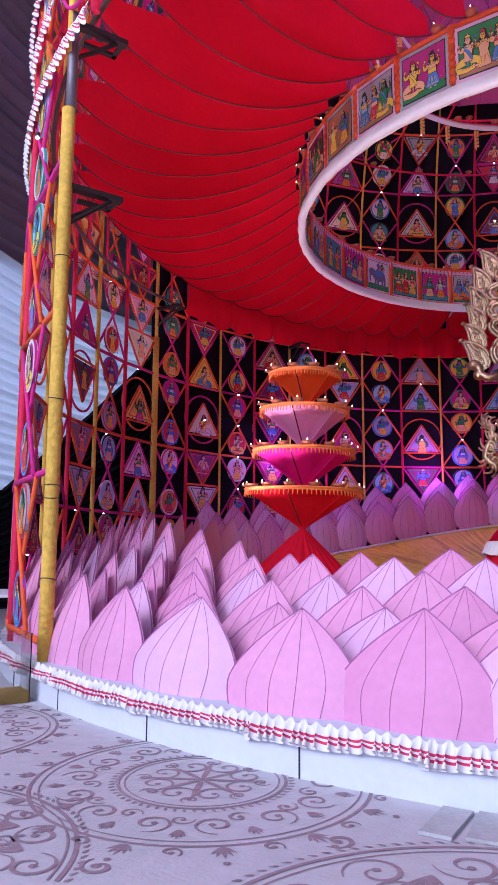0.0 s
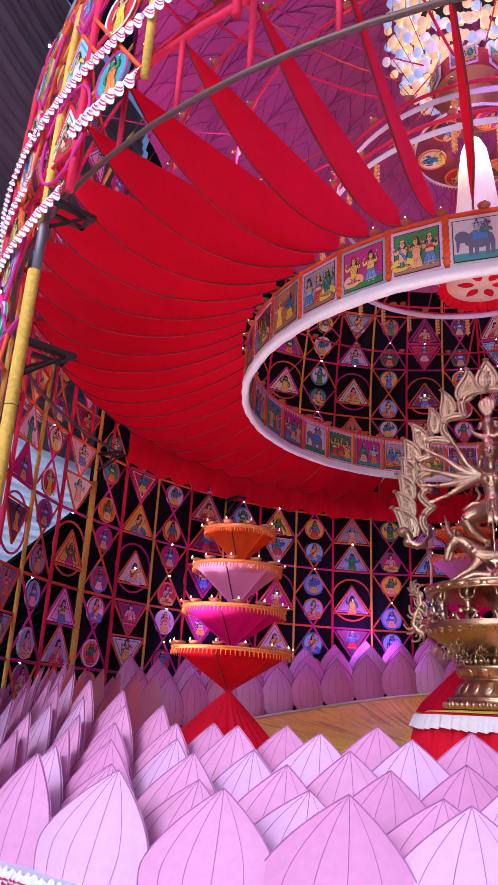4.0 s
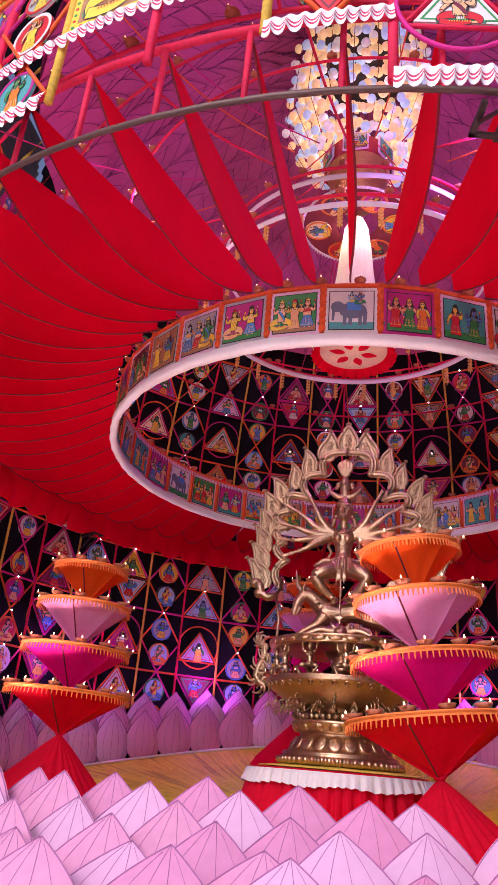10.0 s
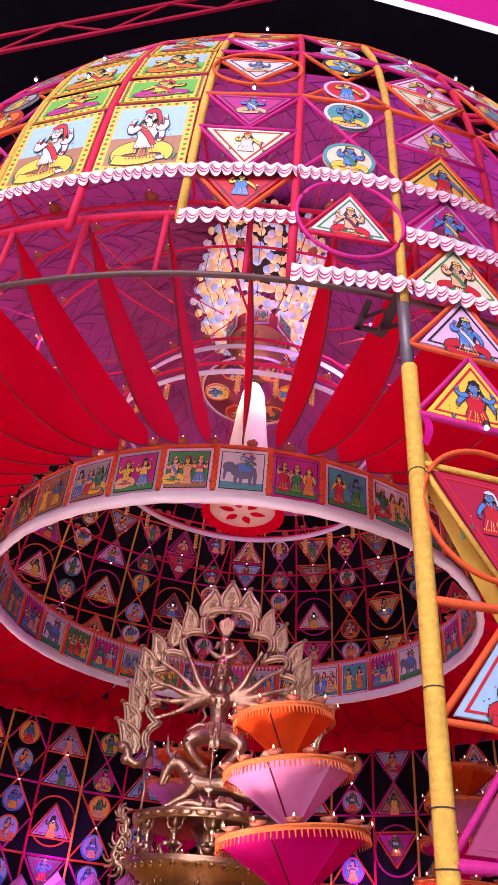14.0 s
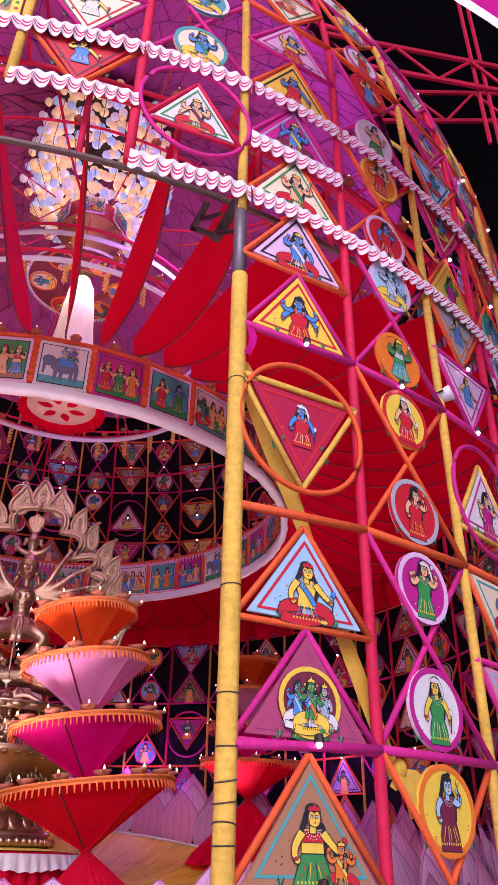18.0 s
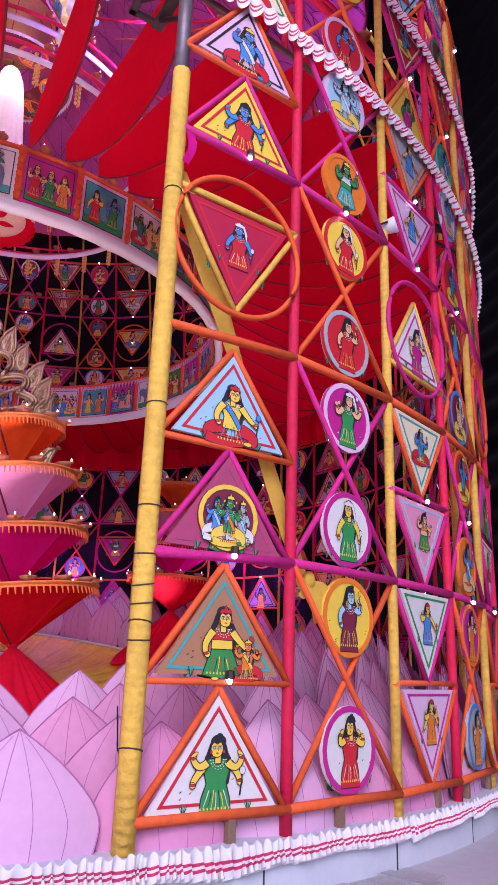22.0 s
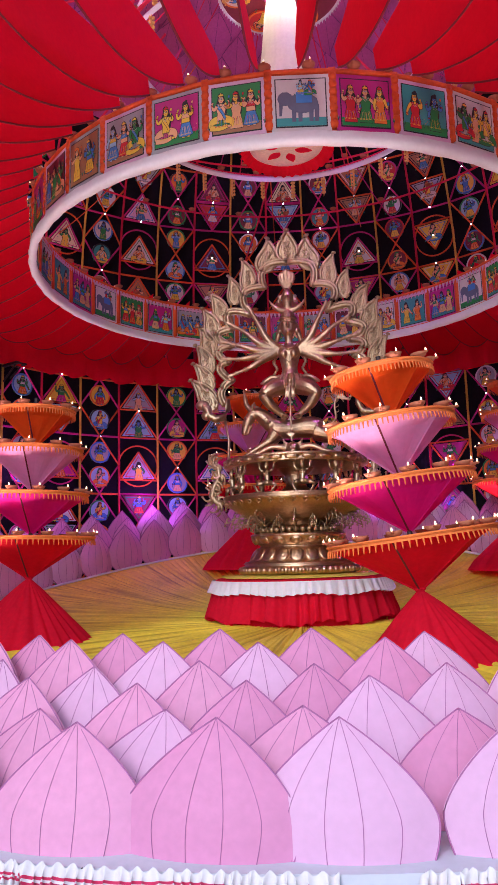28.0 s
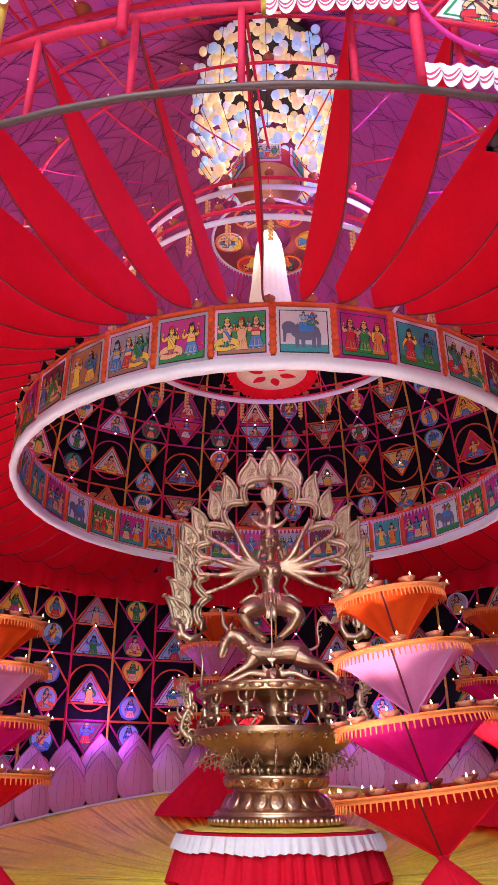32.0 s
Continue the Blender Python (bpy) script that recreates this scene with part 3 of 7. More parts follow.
def triangle_panel(phi, n, bg, edge, up, bars, seed, style=None, dz=0.0, sx=1.0, sz=1.0):
    z = level(n) + UNIT / 2 + dz
    m = place(phi, z)
    q = lat_r(z) / R
    m = m @ Matrix.Diagonal((q * sx, 1, sz, 1))
    t = thing("triangle_panel", f"painted {bg} triangle panel edged in {edge}, tied in the lattice", "painted panel", "painted triangles", m)
    board, border, fig = tri_meshes(bg, edge, up, seed, style)
    part("panel", board, None, t)
    part("border", border, None, t)
    part("painting", fig, None, t)
    w, h = BAY / 2 * math.pi / 180 * R, UNIT / 2
    sg = 1 if up else -1
    c = [(-w, 0, -sg * h), (w, 0, -sg * h), (0, 0, sg * h)]
    for a in range(3):
        bar(c[a], c[(a + 1) % 3], bars, t)
    return t


def roundel(phi, z, bg, edge, seed, s=1.0, style=None):
    q = lat_r(z) / R
    t = thing("painted_roundel", f"round painted {bg} panel with {edge} rim, hung in the lattice", "painted panel", "painted roundels", place(phi, z) @ Matrix.Diagonal((s * q, s, s, 1)))
    for nm, me in zip(("panel", "border", "painting"), round_meshes(bg, edge, seed, style)):
        part(nm, me, None, t)
    return t


TRI_BG = ["white", "sky", "maroon", "cream", "lilac", "yellow", "brown", "red", "magenta", "grey"]
EDGES = ["red", "blue", "green", "black", "white", "magenta", "orange"]
RND_BG = ["white", "yellow", "red", "magenta", "orange", "sky", "teal", "maroon", "grey"]
BARM = [ORANGE, MAGENTA]
rng = random.Random(4)
# the bay beside the opening, from the bottom up
NEAR_TRI = {0: ("white", "red", True, ORANGE), 1: ("brown", "teal", True, ORANGE), 2: ("plum", "plum", True, MAGENTA), 3: ("sky", "red", True, ORANGE),
            4: ("crimson", "red", False, YELPOLE), 6: ("yellow", "red", True, MAGENTA), 7: ("lilac", "black", True, ORANGE), 8: ("cream", "green", True, ORANGE), 9: ("magenta", "grey", True, MAGENTA)}
NEAR_STYLE = {0: ("green", "yellow", "white", "bust"), 1: ("green", "yellow", "red", "stand"), 3: ("red", "yellow", "blue", "seat"), 4: ("red", "blue", "white", "bust"),
              6: ("red", "blue", "yellow", "bust"), 7: ("red", "blue", "white", "seat"), 8: ("red", "skin", "green", "seat"), 9: ("maroon", "blue", "yellow", "seat")}
# background, rim and figure of the roundels beside it
NEAR_ROUND = [("white", "magenta", ("red", "yellow", "white", "bust")), ("yellow", "orange", ("maroon", "sky", "yellow", "bust")), ("white", "magenta", ("green", "yellow", "white", "bust")), ("magenta", "lilac", ("green", "skin", "white", "bust")),
              ("red", "grey", ("red", "skin", "orange", "bust")), ("yellow", "red", ("red", "skin", "white", "bust")), ("orange", "orange", ("teal", "green", "white", "stand")), ("sky", "lilac", ("yellow", "sky", "white", "seat")), ("red", "lilac", ("red", "blue", "white", "bust")), ("orange", "yellow", ("red", "skin", "white", "bust"))]
# panels over the arch, bay and level: background, edge, bars
UPPER_TRI = {(-2, 9): ("red", "maroon", ORANGE), (-2, 10): ("cream", "red", MAGENTA), (-2, 11): ("magenta", "maroon", MAGENTA), (-2, 12): ("white", "maroon", ORANGE), (-2, 13): ("cream", "green", MAGENTA), (-2, 14): ("white", "magenta", MAGENTA),
             (0, 10): ("yellow", "black", ORANGE), (0, 11): ("lilac", "magenta", MAGENTA), (0, 12): ("cream", "green", ORANGE), (0, 13): ("white", "magenta", MAGENTA), (0, 14): ("sky", "white", MAGENTA),
             (2, 0): ("lilac", "magenta", ORANGE), (2, 1): ("white", "green", MAGENTA), (2, 2): ("rose", "sky", MAGENTA), (2, 3): ("cream", "teal", ORANGE), (2, 4): ("white", "magenta", YELPOLE), (2, 6): ("lilac", "magenta", MAGENTA), (2, 7): ("grey", "orange", ORANGE), (2, 8): ("yellow", "orange", ORANGE)}
UPPER_RND = {10: ("cream", "teal"), 11: ("teal", "white"), 12: ("red", "lilac"), 13: ("yellow", "black"), 14: ("sky", "white"), 15: ("cream", "red")}
NEAR_RND = ["white", "yellow", "white", "magenta", "red", "cream", "orange", "sky", "grey", "orange", "white", "red"]


def ring_hoop(phi, z, m, r=0.6, tall=1.0):
    s = Shape()
    q = lat_r(z) / R
    s.tube([(r * math.cos(a * math.pi / 24), -0.03, tall * r * math.sin(a * math.pi / 24)) for a in range(48)], 0.024, 6, True)
    return tagged(part("hoop", s, m, m=place(phi, z) @ Matrix.Diagonal((q, 1, 1, 1)), smooth=True), "cloth wrapped hoop round a painted triangle", "hoop", "hoops")


SQ_MESH = {}


def square_picture(k, n, span, v):
    """A painted cloth in a yellow patterned border, tied between two poles on the round."""
    phi, z = mid_phi(k), level(n) + UNIT * span / 2
    key = (span, v)
    w, h = 0.53, UNIT * span / 2 - 0.05
    if key not in SQ_MESH:
        r_ = random.Random(v)
        b, pic = Shape(), Shape()
        b.prism([(-w, -h), (w, -h), (w, h), (-w, h)], -0.012, 0.012, FI["yellow"])
        for i in range(14):
            for sx in (-1, 1):
                b.prism(ngon(5, 0.025, sx * (w - 0.045), -h + 2 * h * (i + 0.5) / 14), -0.016, -0.012, FI["red" if i % 2 else "green"])
        for i in range(10):
            for sz in (-1, 1):
                b.prism(ngon(5, 0.025, -w + 2 * w * (i + 0.5) / 10, sz * (h - 0.045)), -0.016, -0.012, FI["red" if i % 2 else "green"])
        a_, c_ = w - 0.1, h - 0.1
        lo, hi = (("brown", "sky") if span > 1.5 else ("lime", "lime") if span < 0.97 else ("lime", "sky"))
        pic.prism([(-a_, -c_), (a_, -c_), (a_, -0.1 * c_), (-a_, -0.1 * c_)], -0.015, -0.012, FI[lo])
        pic.prism([(-a_, -0.1 * c_), (a_, -0.1 * c_), (a_, c_), (-a_, c_)], -0.015, -0.012, FI[hi])
        body, robe = (("white", "yellow") if span > 1.5 else (r_.choice(["yellow", "orange", "sky"]), r_.choice(["orange", "red", "magenta"])))
        figure(pic, r_, 2.1 * a_, 1.98 * c_, -0.0152, [FI[robe], FI[body], FI["red"]], "seat")
        SQ_MESH[key] = b.mesh("cloth", FIG), pic.mesh("painting", FIG)
    q = lat_r(z) / R
    t = thing("painted_cloth", "square painted cloth with a yellow patterned border", "painted cloth", "painted cloths", place(phi, z) @ Matrix.Diagonal((q, 1, 1, 1)))
    for nm, me in zip(("cloth", "painting"), SQ_MESH[key]):
        part(nm, me, None, t)


def bay(k, n0, n1, tri):
    phi = mid_phi(k)
    n = n0
    if k in (-4, -3):
        for j, (a, span) in enumerate(((10, 1.85), (11.9, 0.95), (12.9, 1.25), (14.2, 1.0))):
            square_picture(k, a, span, j % 3)
        n = n0 = 15
    if k in (-1, -6):
        triangle_panel(phi, 8.5, "white", "green", True, REDPOLE, 3, ("red", "skin", "maroon", "seat"), 0.14, 0.86, 0.92)
        ring_hoop(phi, level(9) + 0.06, MAGENTA, 0.58, 1.08)
        n = n0 = 10
    if tri:
        while n < n1:
            st = None
            if k == 0 and n in NEAR_TRI:
                bg, ed, up, bm_ = NEAR_TRI[n]
                st = NEAR_STYLE.get(n)
            else:
                bg, ed, up, bm_ = rng.choice(TRI_BG), rng.choice(EDGES), rng.random() < 0.55, rng.choice(BARM)
                up = {-2: False, 0: n != 12}.get(k, up)
                if (k, n) in UPPER_TRI:
                    bg, ed, bm_ = UPPER_TRI[k, n]
                if k == 2:
                    up = n in (4, 8)
            if (k == 0 and n == 4) or (k != 0 and n % 8 == 4 and n + 1 < n1):
                z = level(n) + UNIT
                t = triangle_panel(phi, n + 0.5, bg, ed, up, bm_, rng.randrange(8), st, *(() if k else (-0.15, 1.0, 1.12)))
                ring_hoop(phi, z - (0.05 if k == 0 else 0.0), rng.choice(BARM) if k else ORANGE)
                n += 2
            else:
                dz = {0: -0.04, 1: -0.055, 2: -0.055, 3: -0.09}.get(n, 0.0) if k == 0 else 0.0
                tp = triangle_panel(phi, n, bg, ed, up, bm_, rng.randrange(8), st, dz, 1.0, 0.94 if k == 0 and n < 4 else 1.0)
                if bg in ("maroon", "plum") and up:
                    for nm, me in zip(("disc", "disc_rim", "disc_painting"), round_meshes("grey" if k else "maroon", "yellow", n % 4, None if k else ("red", "green", "white", "three"))):
                        part(nm, me, None, tp, m=pose(0, -0.02, -0.12) @ Matrix.Diagonal((0.82, 1, 0.82, 1)))
                n += 1
    else:
        while n < n1:
            z = level(n)
            for j in range(2):
                if n + j < n1:
                    bg = NEAR_RND[(n + j) % 12] if k == 1 else rng.choice(RND_BG)
                    ed, sd, st = rng.choice(EDGES), rng.randrange(8), None
                    if k == -1:
                        bg, ed = UPPER_RND.get(n + j, (bg, ed))
                    if k == 1 and n + j < 10:
                        bg, ed, st = NEAR_ROUND[n + j]
                    roundel(phi, z + UNIT * (0.42 if j == 0 else 1.58), bg, ed, sd, 1.0, st)
            z1 = level(min(n + 2, n1))
            t = thing("cross_brace", "crossed cloth wrapped bars between two lattice poles", "brace", "cross braces")
            m = BARM[(n // 2) % 2]
            a, b = pole_phi(k), pole_phi(k + 1)
            bar(lat(a, z), lat(b, z1), m, t)
            bar(lat(b, z, 0.03), lat(a, z1, 0.03), m, t)
            n += 2
    for n in range(n0 + n0 % 2, n1 + 1, 2):
        a, b = lat(pole_phi(post(k)), level(n), 0.03), lat(pole_phi(post(k + 1)), level(n), 0.03)
        if k == 0 and n in (2, 4):
            a.z -= 0.06
        if abs(k + 3) >= 13 or n > 12:
            FARRAIL.tube([a, b], 0.03, 5, slot=(n // 2) % 2)
            continue
        tagged(bar(a, b, BARM[(n // 2) % 2], None, 0.035), "cloth wrapped bamboo rail between lattice poles", "rail", "lattice rails").name = "lattice_rail"


NTOP = 16
FARRAIL = Shape()
for k in range(-24, 24):
    n0 = {-6: 8, -5: 9, -4: 10, -3: 10, -2: 9, -1: 8}.get(k, 0)
    y = polar(pole_phi(k + 0.5), R).y
    if n0 == 0 and y > 0:
        n0 = int((floor_z(y) - BASE) / UNIT)
    bay(k, n0, NTOP if abs(k + 3) < 12 else 16, k % 2 == 0)
tagged(part("far_rails", FARRAIL, BARM), "cloth wrapped rails of the far lattice", "rail", kind="stuff")

# black cloth behind the far half of the lattice, hung in folds
bk = Shape()
NB = 170
zs = [0.0, 3.0, 6.0, 9.5, 11.0, 12.5, 14.0, 15.2]
for i in range(NB + 1):
    phi = 92 + 176 * i / NB
    for z in zs:
        bk.v.append(tuple(polar(phi, lat_r(z) + 0.3 + 0.07 * math.sin(i * 1.3) + 0.03 * math.sin(i * 0.37), z)))
for i in range(NB):
    for j in range(len(zs) - 1):
        a = i * len(zs) + j
        bk.face((a, a + len(zs), a + len(zs) + 1, a + 1))
tagged(part("wall_back", bk, BLACK, smooth=True), "black cloth wall hung in folds behind the lattice", "wall", kind="structure")

# ceiling: a dome lined with overlapping cloth petals, in one mesh
DARKRIB = mat("dark_purple_rib", (0.16, 0.03, 0.14), 0.8)
pc = Shape()
CE = 64
zs = [14.6 + 0.4 * i for i in range(14)]
cr = [max(0.4, lat_r(z) - 0.4) for z in zs]
for z, r in zip(zs, cr):
    for j in range(CE):
        pc.v.append(tuple(polar(360 * j / CE, r, z)))
for i in range(len(zs) - 1):
    for j in range(CE):
        a, b = i * CE + j, i * CE + (j + 1) % CE
        pc.face((a, b, b + CE, a + CE))
pc.face(range((len(zs) - 1) * CE, len(zs) * CE))
def dome(th):
    return R * math.cos(th) - 0.42, 9.5 + 10.4 * math.sin(th) - 0.1


for ring in range(17):
    th0 = radians(28.5 + 3.3 * ring)
    th1 = min(radians(89), th0 + radians(7.6))
    r0 = dome(th0)[0]
    n = max(7, int(2 * math.pi * r0 / 1.15))
    for j in range(n):
        phi = 360 * (j + 0.5 * (ring % 2)) / n
        half = 360 / n * 0.58
        grid = []
        for v in range(6):
            q = v / 5
            r, z = dome(th0 + (th1 - th0) * q)
            hw = half * max(0.0, 1 - q ** 1.9) * (0.9 + 0.3 * q)
            off = 0.05 + 0.1 * q + 0.008 * (ring % 2)
            grid.append([tuple(polar(phi + hw * u, max(0.05, r - off - 0.06 * (1 - u * u)), z - off * 0.7)) for u in (-1, -0.5, 0, 0.5, 1)])
        k = len(pc.v)
        for row in grid:
            pc.v += row
        for v in range(5):
            for u in range(4):
                a = k + v * 5 + u
                pc.face((a, a + 1, a + 6, a + 5))
        for u in (0, 2, 4):
            pc.tube([Vector(grid[v][u]) * 0.998 for v in range(6)], 0.006 if u == 2 else 0.009, 3, slot=1)
tagged(part("ceiling", pc, [PURPLE, DARKRIB], smooth=True), "purple domed ceiling lined with overlapping ribbed cloth petals", "ceiling", kind="structure")

# ---- ruffled ribbons ----
STRIPE = mat("red_ribbon_stripe", (0.6, 0.02, 0.1), 0.6)


def ruffle(phi0, phi1, z, r, drop=0.2, seed=0, label="white ruffled ribbon with red stripes", fine=False):
    """A gathered ribbon: soft flutes that grow from the sewn top edge to a waved hem."""
    rg = random.Random(seed)
    s = Shape()
    n = max(12, int(abs(phi1 - phi0) * math.pi / 180 * r / (0.008 if fine else 0.012)))
    ph, drift = rg.uniform(0, 6), rg.uniform(0, 6)
    vs = (0.0, 0.06, 0.14, 0.3, 0.43, 0.54, 0.64, 0.75, 0.86, 1.0)
    f0 = 0.8 if fine else 0.6
    for i in range(n + 1):
        u = i / n
        ang = i * f0 + 1.8 * math.sin(i * 0.07 + drift) + 1.2 * math.sin(i * 0.023 + ph) + (1.5 * math.sin(i * 0.19 + ph) if fine else 0.0)
        slack = 0.5 + 0.5 * math.sin(i * 0.043 + drift) * math.sin(i * 0.017 + ph)
        hem = 0.5 + 0.5 * math.cos(ang)
        low = drop * (1 + 0.1 * math.sin(i * 0.02 + ph) + (0.35 * slack if fine else 0.0)) - (0.3 if fine else 0.26) * drop * hem
        for v in vs:
            flute = (0.008 + 0.036 * v) * math.cos(ang) * (0.5 + 0.5 * slack if fine else 0.85) + 0.004 * math.sin(i * 0.31 + 3 * v)
            top = 0.03 * (1 - v) ** 4 * math.sin(i * 0.55 + ph) * 0.5
            side = -0.026 * v * math.sin(ang) + 0.012 * v * math.sin(i * 0.05 + drift)
            ph_ = phi0 + (phi1 - phi0) * u + math.degrees(side / r)
            s.v.append(tuple(polar(ph_, r + 0.02 + flute + 0.03 * v, z + sag(ph_, z) + top - low * v)))
    m = len(vs)
    for i in range(n):
        for j in range(m - 1):
            a = i * m + j
            s.face((a, a + m, a + m + 1, a + 1), 1 if j in (4, 6) else 0)
    return tagged(part("ruffle", s, [WHITE, STRIPE], smooth=True), label, "ribbon", "ruffles")


for k in range(-13, 12):
    p0, p1 = pole_phi(k), pole_phi(k + 1)
    if k in (-1, -6) or k >= 0 or k <= -7:
        ruffle(p0, p1, level(8) + 0.03, lat_r(level(8)) + 0.05, 0.23, k + 40)
    if k in (-2, -5, 0, -7):
        ruffle(p0, p1, level(9) + 0.03, lat_r(level(9)) + 0.05, 0.23, k + 90)
    ruffle(p0, p1, level(10) + 0.03, lat_r(level(10)) + 0.05, 0.23, k + 140)
for k in range(-8, 6):
    p0, p1 = pole_phi(k), pole_phi(k + 1)
    for q0, q1 in (((p0 - 0.15, 3.1), (5.7, p1 + 0.15)) if k == -2 else ((p0 - 0.15, p1 + 0.15),)):
        ruffle(q0, q1, 0.345 + 0.004 * (k % 2), R + 0.105 + 0.006 * (k % 2), 0.135, k + 190, "white gathered ribbon with red stripes along the plinth", True)

# ---- hanging picture ring ----
RR, RZ = 4.74, 7.09
ringt = thing("picture_ring", "hanging ring of painted panels with a white cloth hem", "hanging ring")
s = Shape()
nb = 240
for i in range(nb):
    phi = 360 * i / nb
    wob = 0.008 * math.sin(i * 1.7) + 0.006 * math.sin(i * 0.6)
    for r_, z_ in ((RR + 0.05 + wob, RZ + 0.19), (RR + 0.07 + wob, RZ + 0.1), (RR + 0.05 + wob, RZ + 0.03), (RR - 0.05 + wob, RZ + 0.03), (RR - 0.07 + wob, RZ + 0.1), (RR - 0.05 + wob, RZ + 0.19)):
        s.v.append(tuple(polar(phi, r_, z_)))
for i in range(nb):
    for j in range(5):
        a, b = i * 6 + j, (i + 1) % nb * 6 + j
        s.face((a, b, b + 1, a + 1))
part("hem", s, WHITE, ringt, "white cloth hem", smooth=True)
pb = []
BGS = ["grey", "magenta", "green", "white", "magenta", "teal", "white", "maroon", "grey", "magenta", "maroon", "brown"]
for v, bgn in enumerate(BGS):
    r_ = random.Random(v + 50)
    bd, pic = Shape(), Shape()
    bd.box((-0.38, -0.02, 0), (0.38, 0.02, 0.74), FI["white" if bgn == "white" else ("lilac", "grey", "lilac", "red", "magenta")[v % 5]])
    bd.box((-0.33, -0.024, 0.05), (0.33, 0.024, 0.69), FI["black"])
    bd.box((-0.315, -0.028, 0.065), (0.315, 0.028, 0.675), FI[bgn])
    for side in (-1, 1):
        pic_k = len(pic.v)
        pic.prism([(-0.315, 0.065), (0.315, 0.065), (0.315, 0.17), (-0.315, 0.17)], -0.031, -0.028, FI[r_.choice(["green", "brown", "teal"])])
        if v == 3:
            pic.prism(ngon(14, 1, 0.02, 0.36, 0.2, 0.13), -0.036, -0.028, FI["slate"])
            pic.prism(ngon(10, 1, -0.2, 0.42, 0.1, 0.09), -0.037, -0.028, FI["slate"])
            for lx in (-0.12, -0.04, 0.1, 0.17):
                pic.prism([(lx, 0.12), (lx + 0.05, 0.12), (lx + 0.06, 0.34), (lx, 0.34)], -0.034, -0.028, FI["slate"])
            pic.prism([(-0.28, 0.2), (-0.25, 0.2), (-0.22, 0.42), (-0.28, 0.42)], -0.034, -0.028, FI["slate"])
            pic.prism([(-0.06, 0.36), (0.14, 0.36), (0.14, 0.5), (-0.06, 0.5)], -0.039, -0.028, FI["blue"])
        for cx in (((-0.15, 0.14) if v % 2 else (-0.2, 0.0, 0.19)) if v != 3 else (0.0, 0.12)):
            k_ = len(pic.v)
            figure(pic, r_, 0.42 if v != 3 else 0.2, 0.5 if v != 3 else 0.2, -0.0315, r_.sample([FI[q] for q in ("green", "yellow", "blue", "red", "skin", "orange") if q != bgn], 3))
            for q in range(k_, len(pic.v)):
                x, y, z = pic.v[q]
                pic.v[q] = (x + cx, y, z + (0.36 if v != 3 else 0.56))
        if side > 0:
            for q in range(pic_k, len(pic.v)):
                x, y, z = pic.v[q]
                pic.v[q] = (-x, -y, z)
    pb.append((bd.mesh("picture_panel", FIG), pic.mesh("painting", FIG)))
sdv = Shape()
sdv.box((-0.045, -0.035, 0), (0.045, 0.035, 0.84))
for q in range(7):
    sdv.blob((0, -0.03, 0.06 + 0.11 * q), (0.058, 0.03, 0.06), seg=8, rings=5)
DIVM = sdv.mesh("divider", [ORANGE], True)
dy = Shape()
dy.lathe([(0.0, 0.0), (0.03, 0.0), (0.075, 0.035), (0.092, 0.07), (0.08, 0.072), (0.05, 0.045), (0.0, 0.035)], 12)
dy.blob((0, -0.085, 0.06), (0.025, 0.045, 0.016), seg=6, rings=4)
DIYA = dy.mesh("clay_lamp", [CLAY], True)
fm = Shape()
fm.lathe([(0.0, 0.0), (0.009, 0.009), (0.011, 0.02), (0.006, 0.034), (0.0, 0.045)], 6)
FLAMEM = fm.mesh("flame", [FLAME], True)
FIRST = -0.2
for i in range(36):
    phi = FIRST + 5.0 + 10.0 * i
    pm, pp = pb[(i + 3) % 12]
    q = part("picture_panel", pm, None, ringt, m=face_out(phi, RR, RZ + 0.2) @ Matrix.Diagonal((1, 1, 1.06, 1)))
    part("painting", pp, None, q)
    part("divider", DIVM, None, ringt, m=face_out(phi + 5, RR, RZ + 0.24))
for nm, r_, z_, rad in (("top_rail", RR, RZ + 1.04, 0.04), ("lower_rail", RR, RZ + 0.2, 0.025)):
    s = Shape()
    s.tube([polar(4 * i, r_, z_) for i in range(90)], rad, 6, True)
    part(nm, s, ORANGE, ringt, smooth=True)
s = Shape()
for i in range(300):
    a0, a1 = 1.2 * i, 1.2 * i + 1.0
    k = len(s.v)
    s.v += [tuple(polar(a0, RR - 0.06, RZ + 1.0)), tuple(polar(a1, RR - 0.06, RZ + 1.0)), tuple(polar((a0 + a1) / 2, RR - 0.07, RZ + 0.86))]
    s.face((k, k + 1, k + 2))
part("inner_fringe", s, mat("pink_fringe", (0.75, 0.45, 0.6), 0.8), ringt, "pale pink fringe")


def diya(m, group, parent=None):
    if parent:
        d = part("clay_lamp", DIYA, None, parent, m=m)
    else:
        d = tagged(part("clay_lamp", DIYA, None, m=m), "small terracotta lamp with a lit wick", "clay lamp", group)
    part("flame", FLAMEM, None, d, "glowing flame", m=pose(0, -0.1, 0.065))
    return d


drng = random.Random(3)
for i in range(54):
    diya(face_out(FIRST + 6.667 * i + drng.uniform(-1, 1), RR, RZ + 1.075) @ pose(0, 0, 0, 0, 0, drng.uniform(-30, 30)), "lamps on the picture ring")
for i in range(48):
    phi = PHI0 - 3.75 + 7.5 * i
    diya(face_out(phi + drng.uniform(-1, 1), R - 0.5, 8.86) @ pose(0, 0, 0, 0, 0, drng.uniform(-30, 30)), "lamps on the gallery rail")
s = Shape()
s.tube([polar(5 * i, R - 0.5, 8.83) for i in range(72)], 0.03, 6, True)
tagged(part("gallery_rail", s, REDPOLE, smooth=True), "red wrapped round rail that carries clay lamps", "rail")
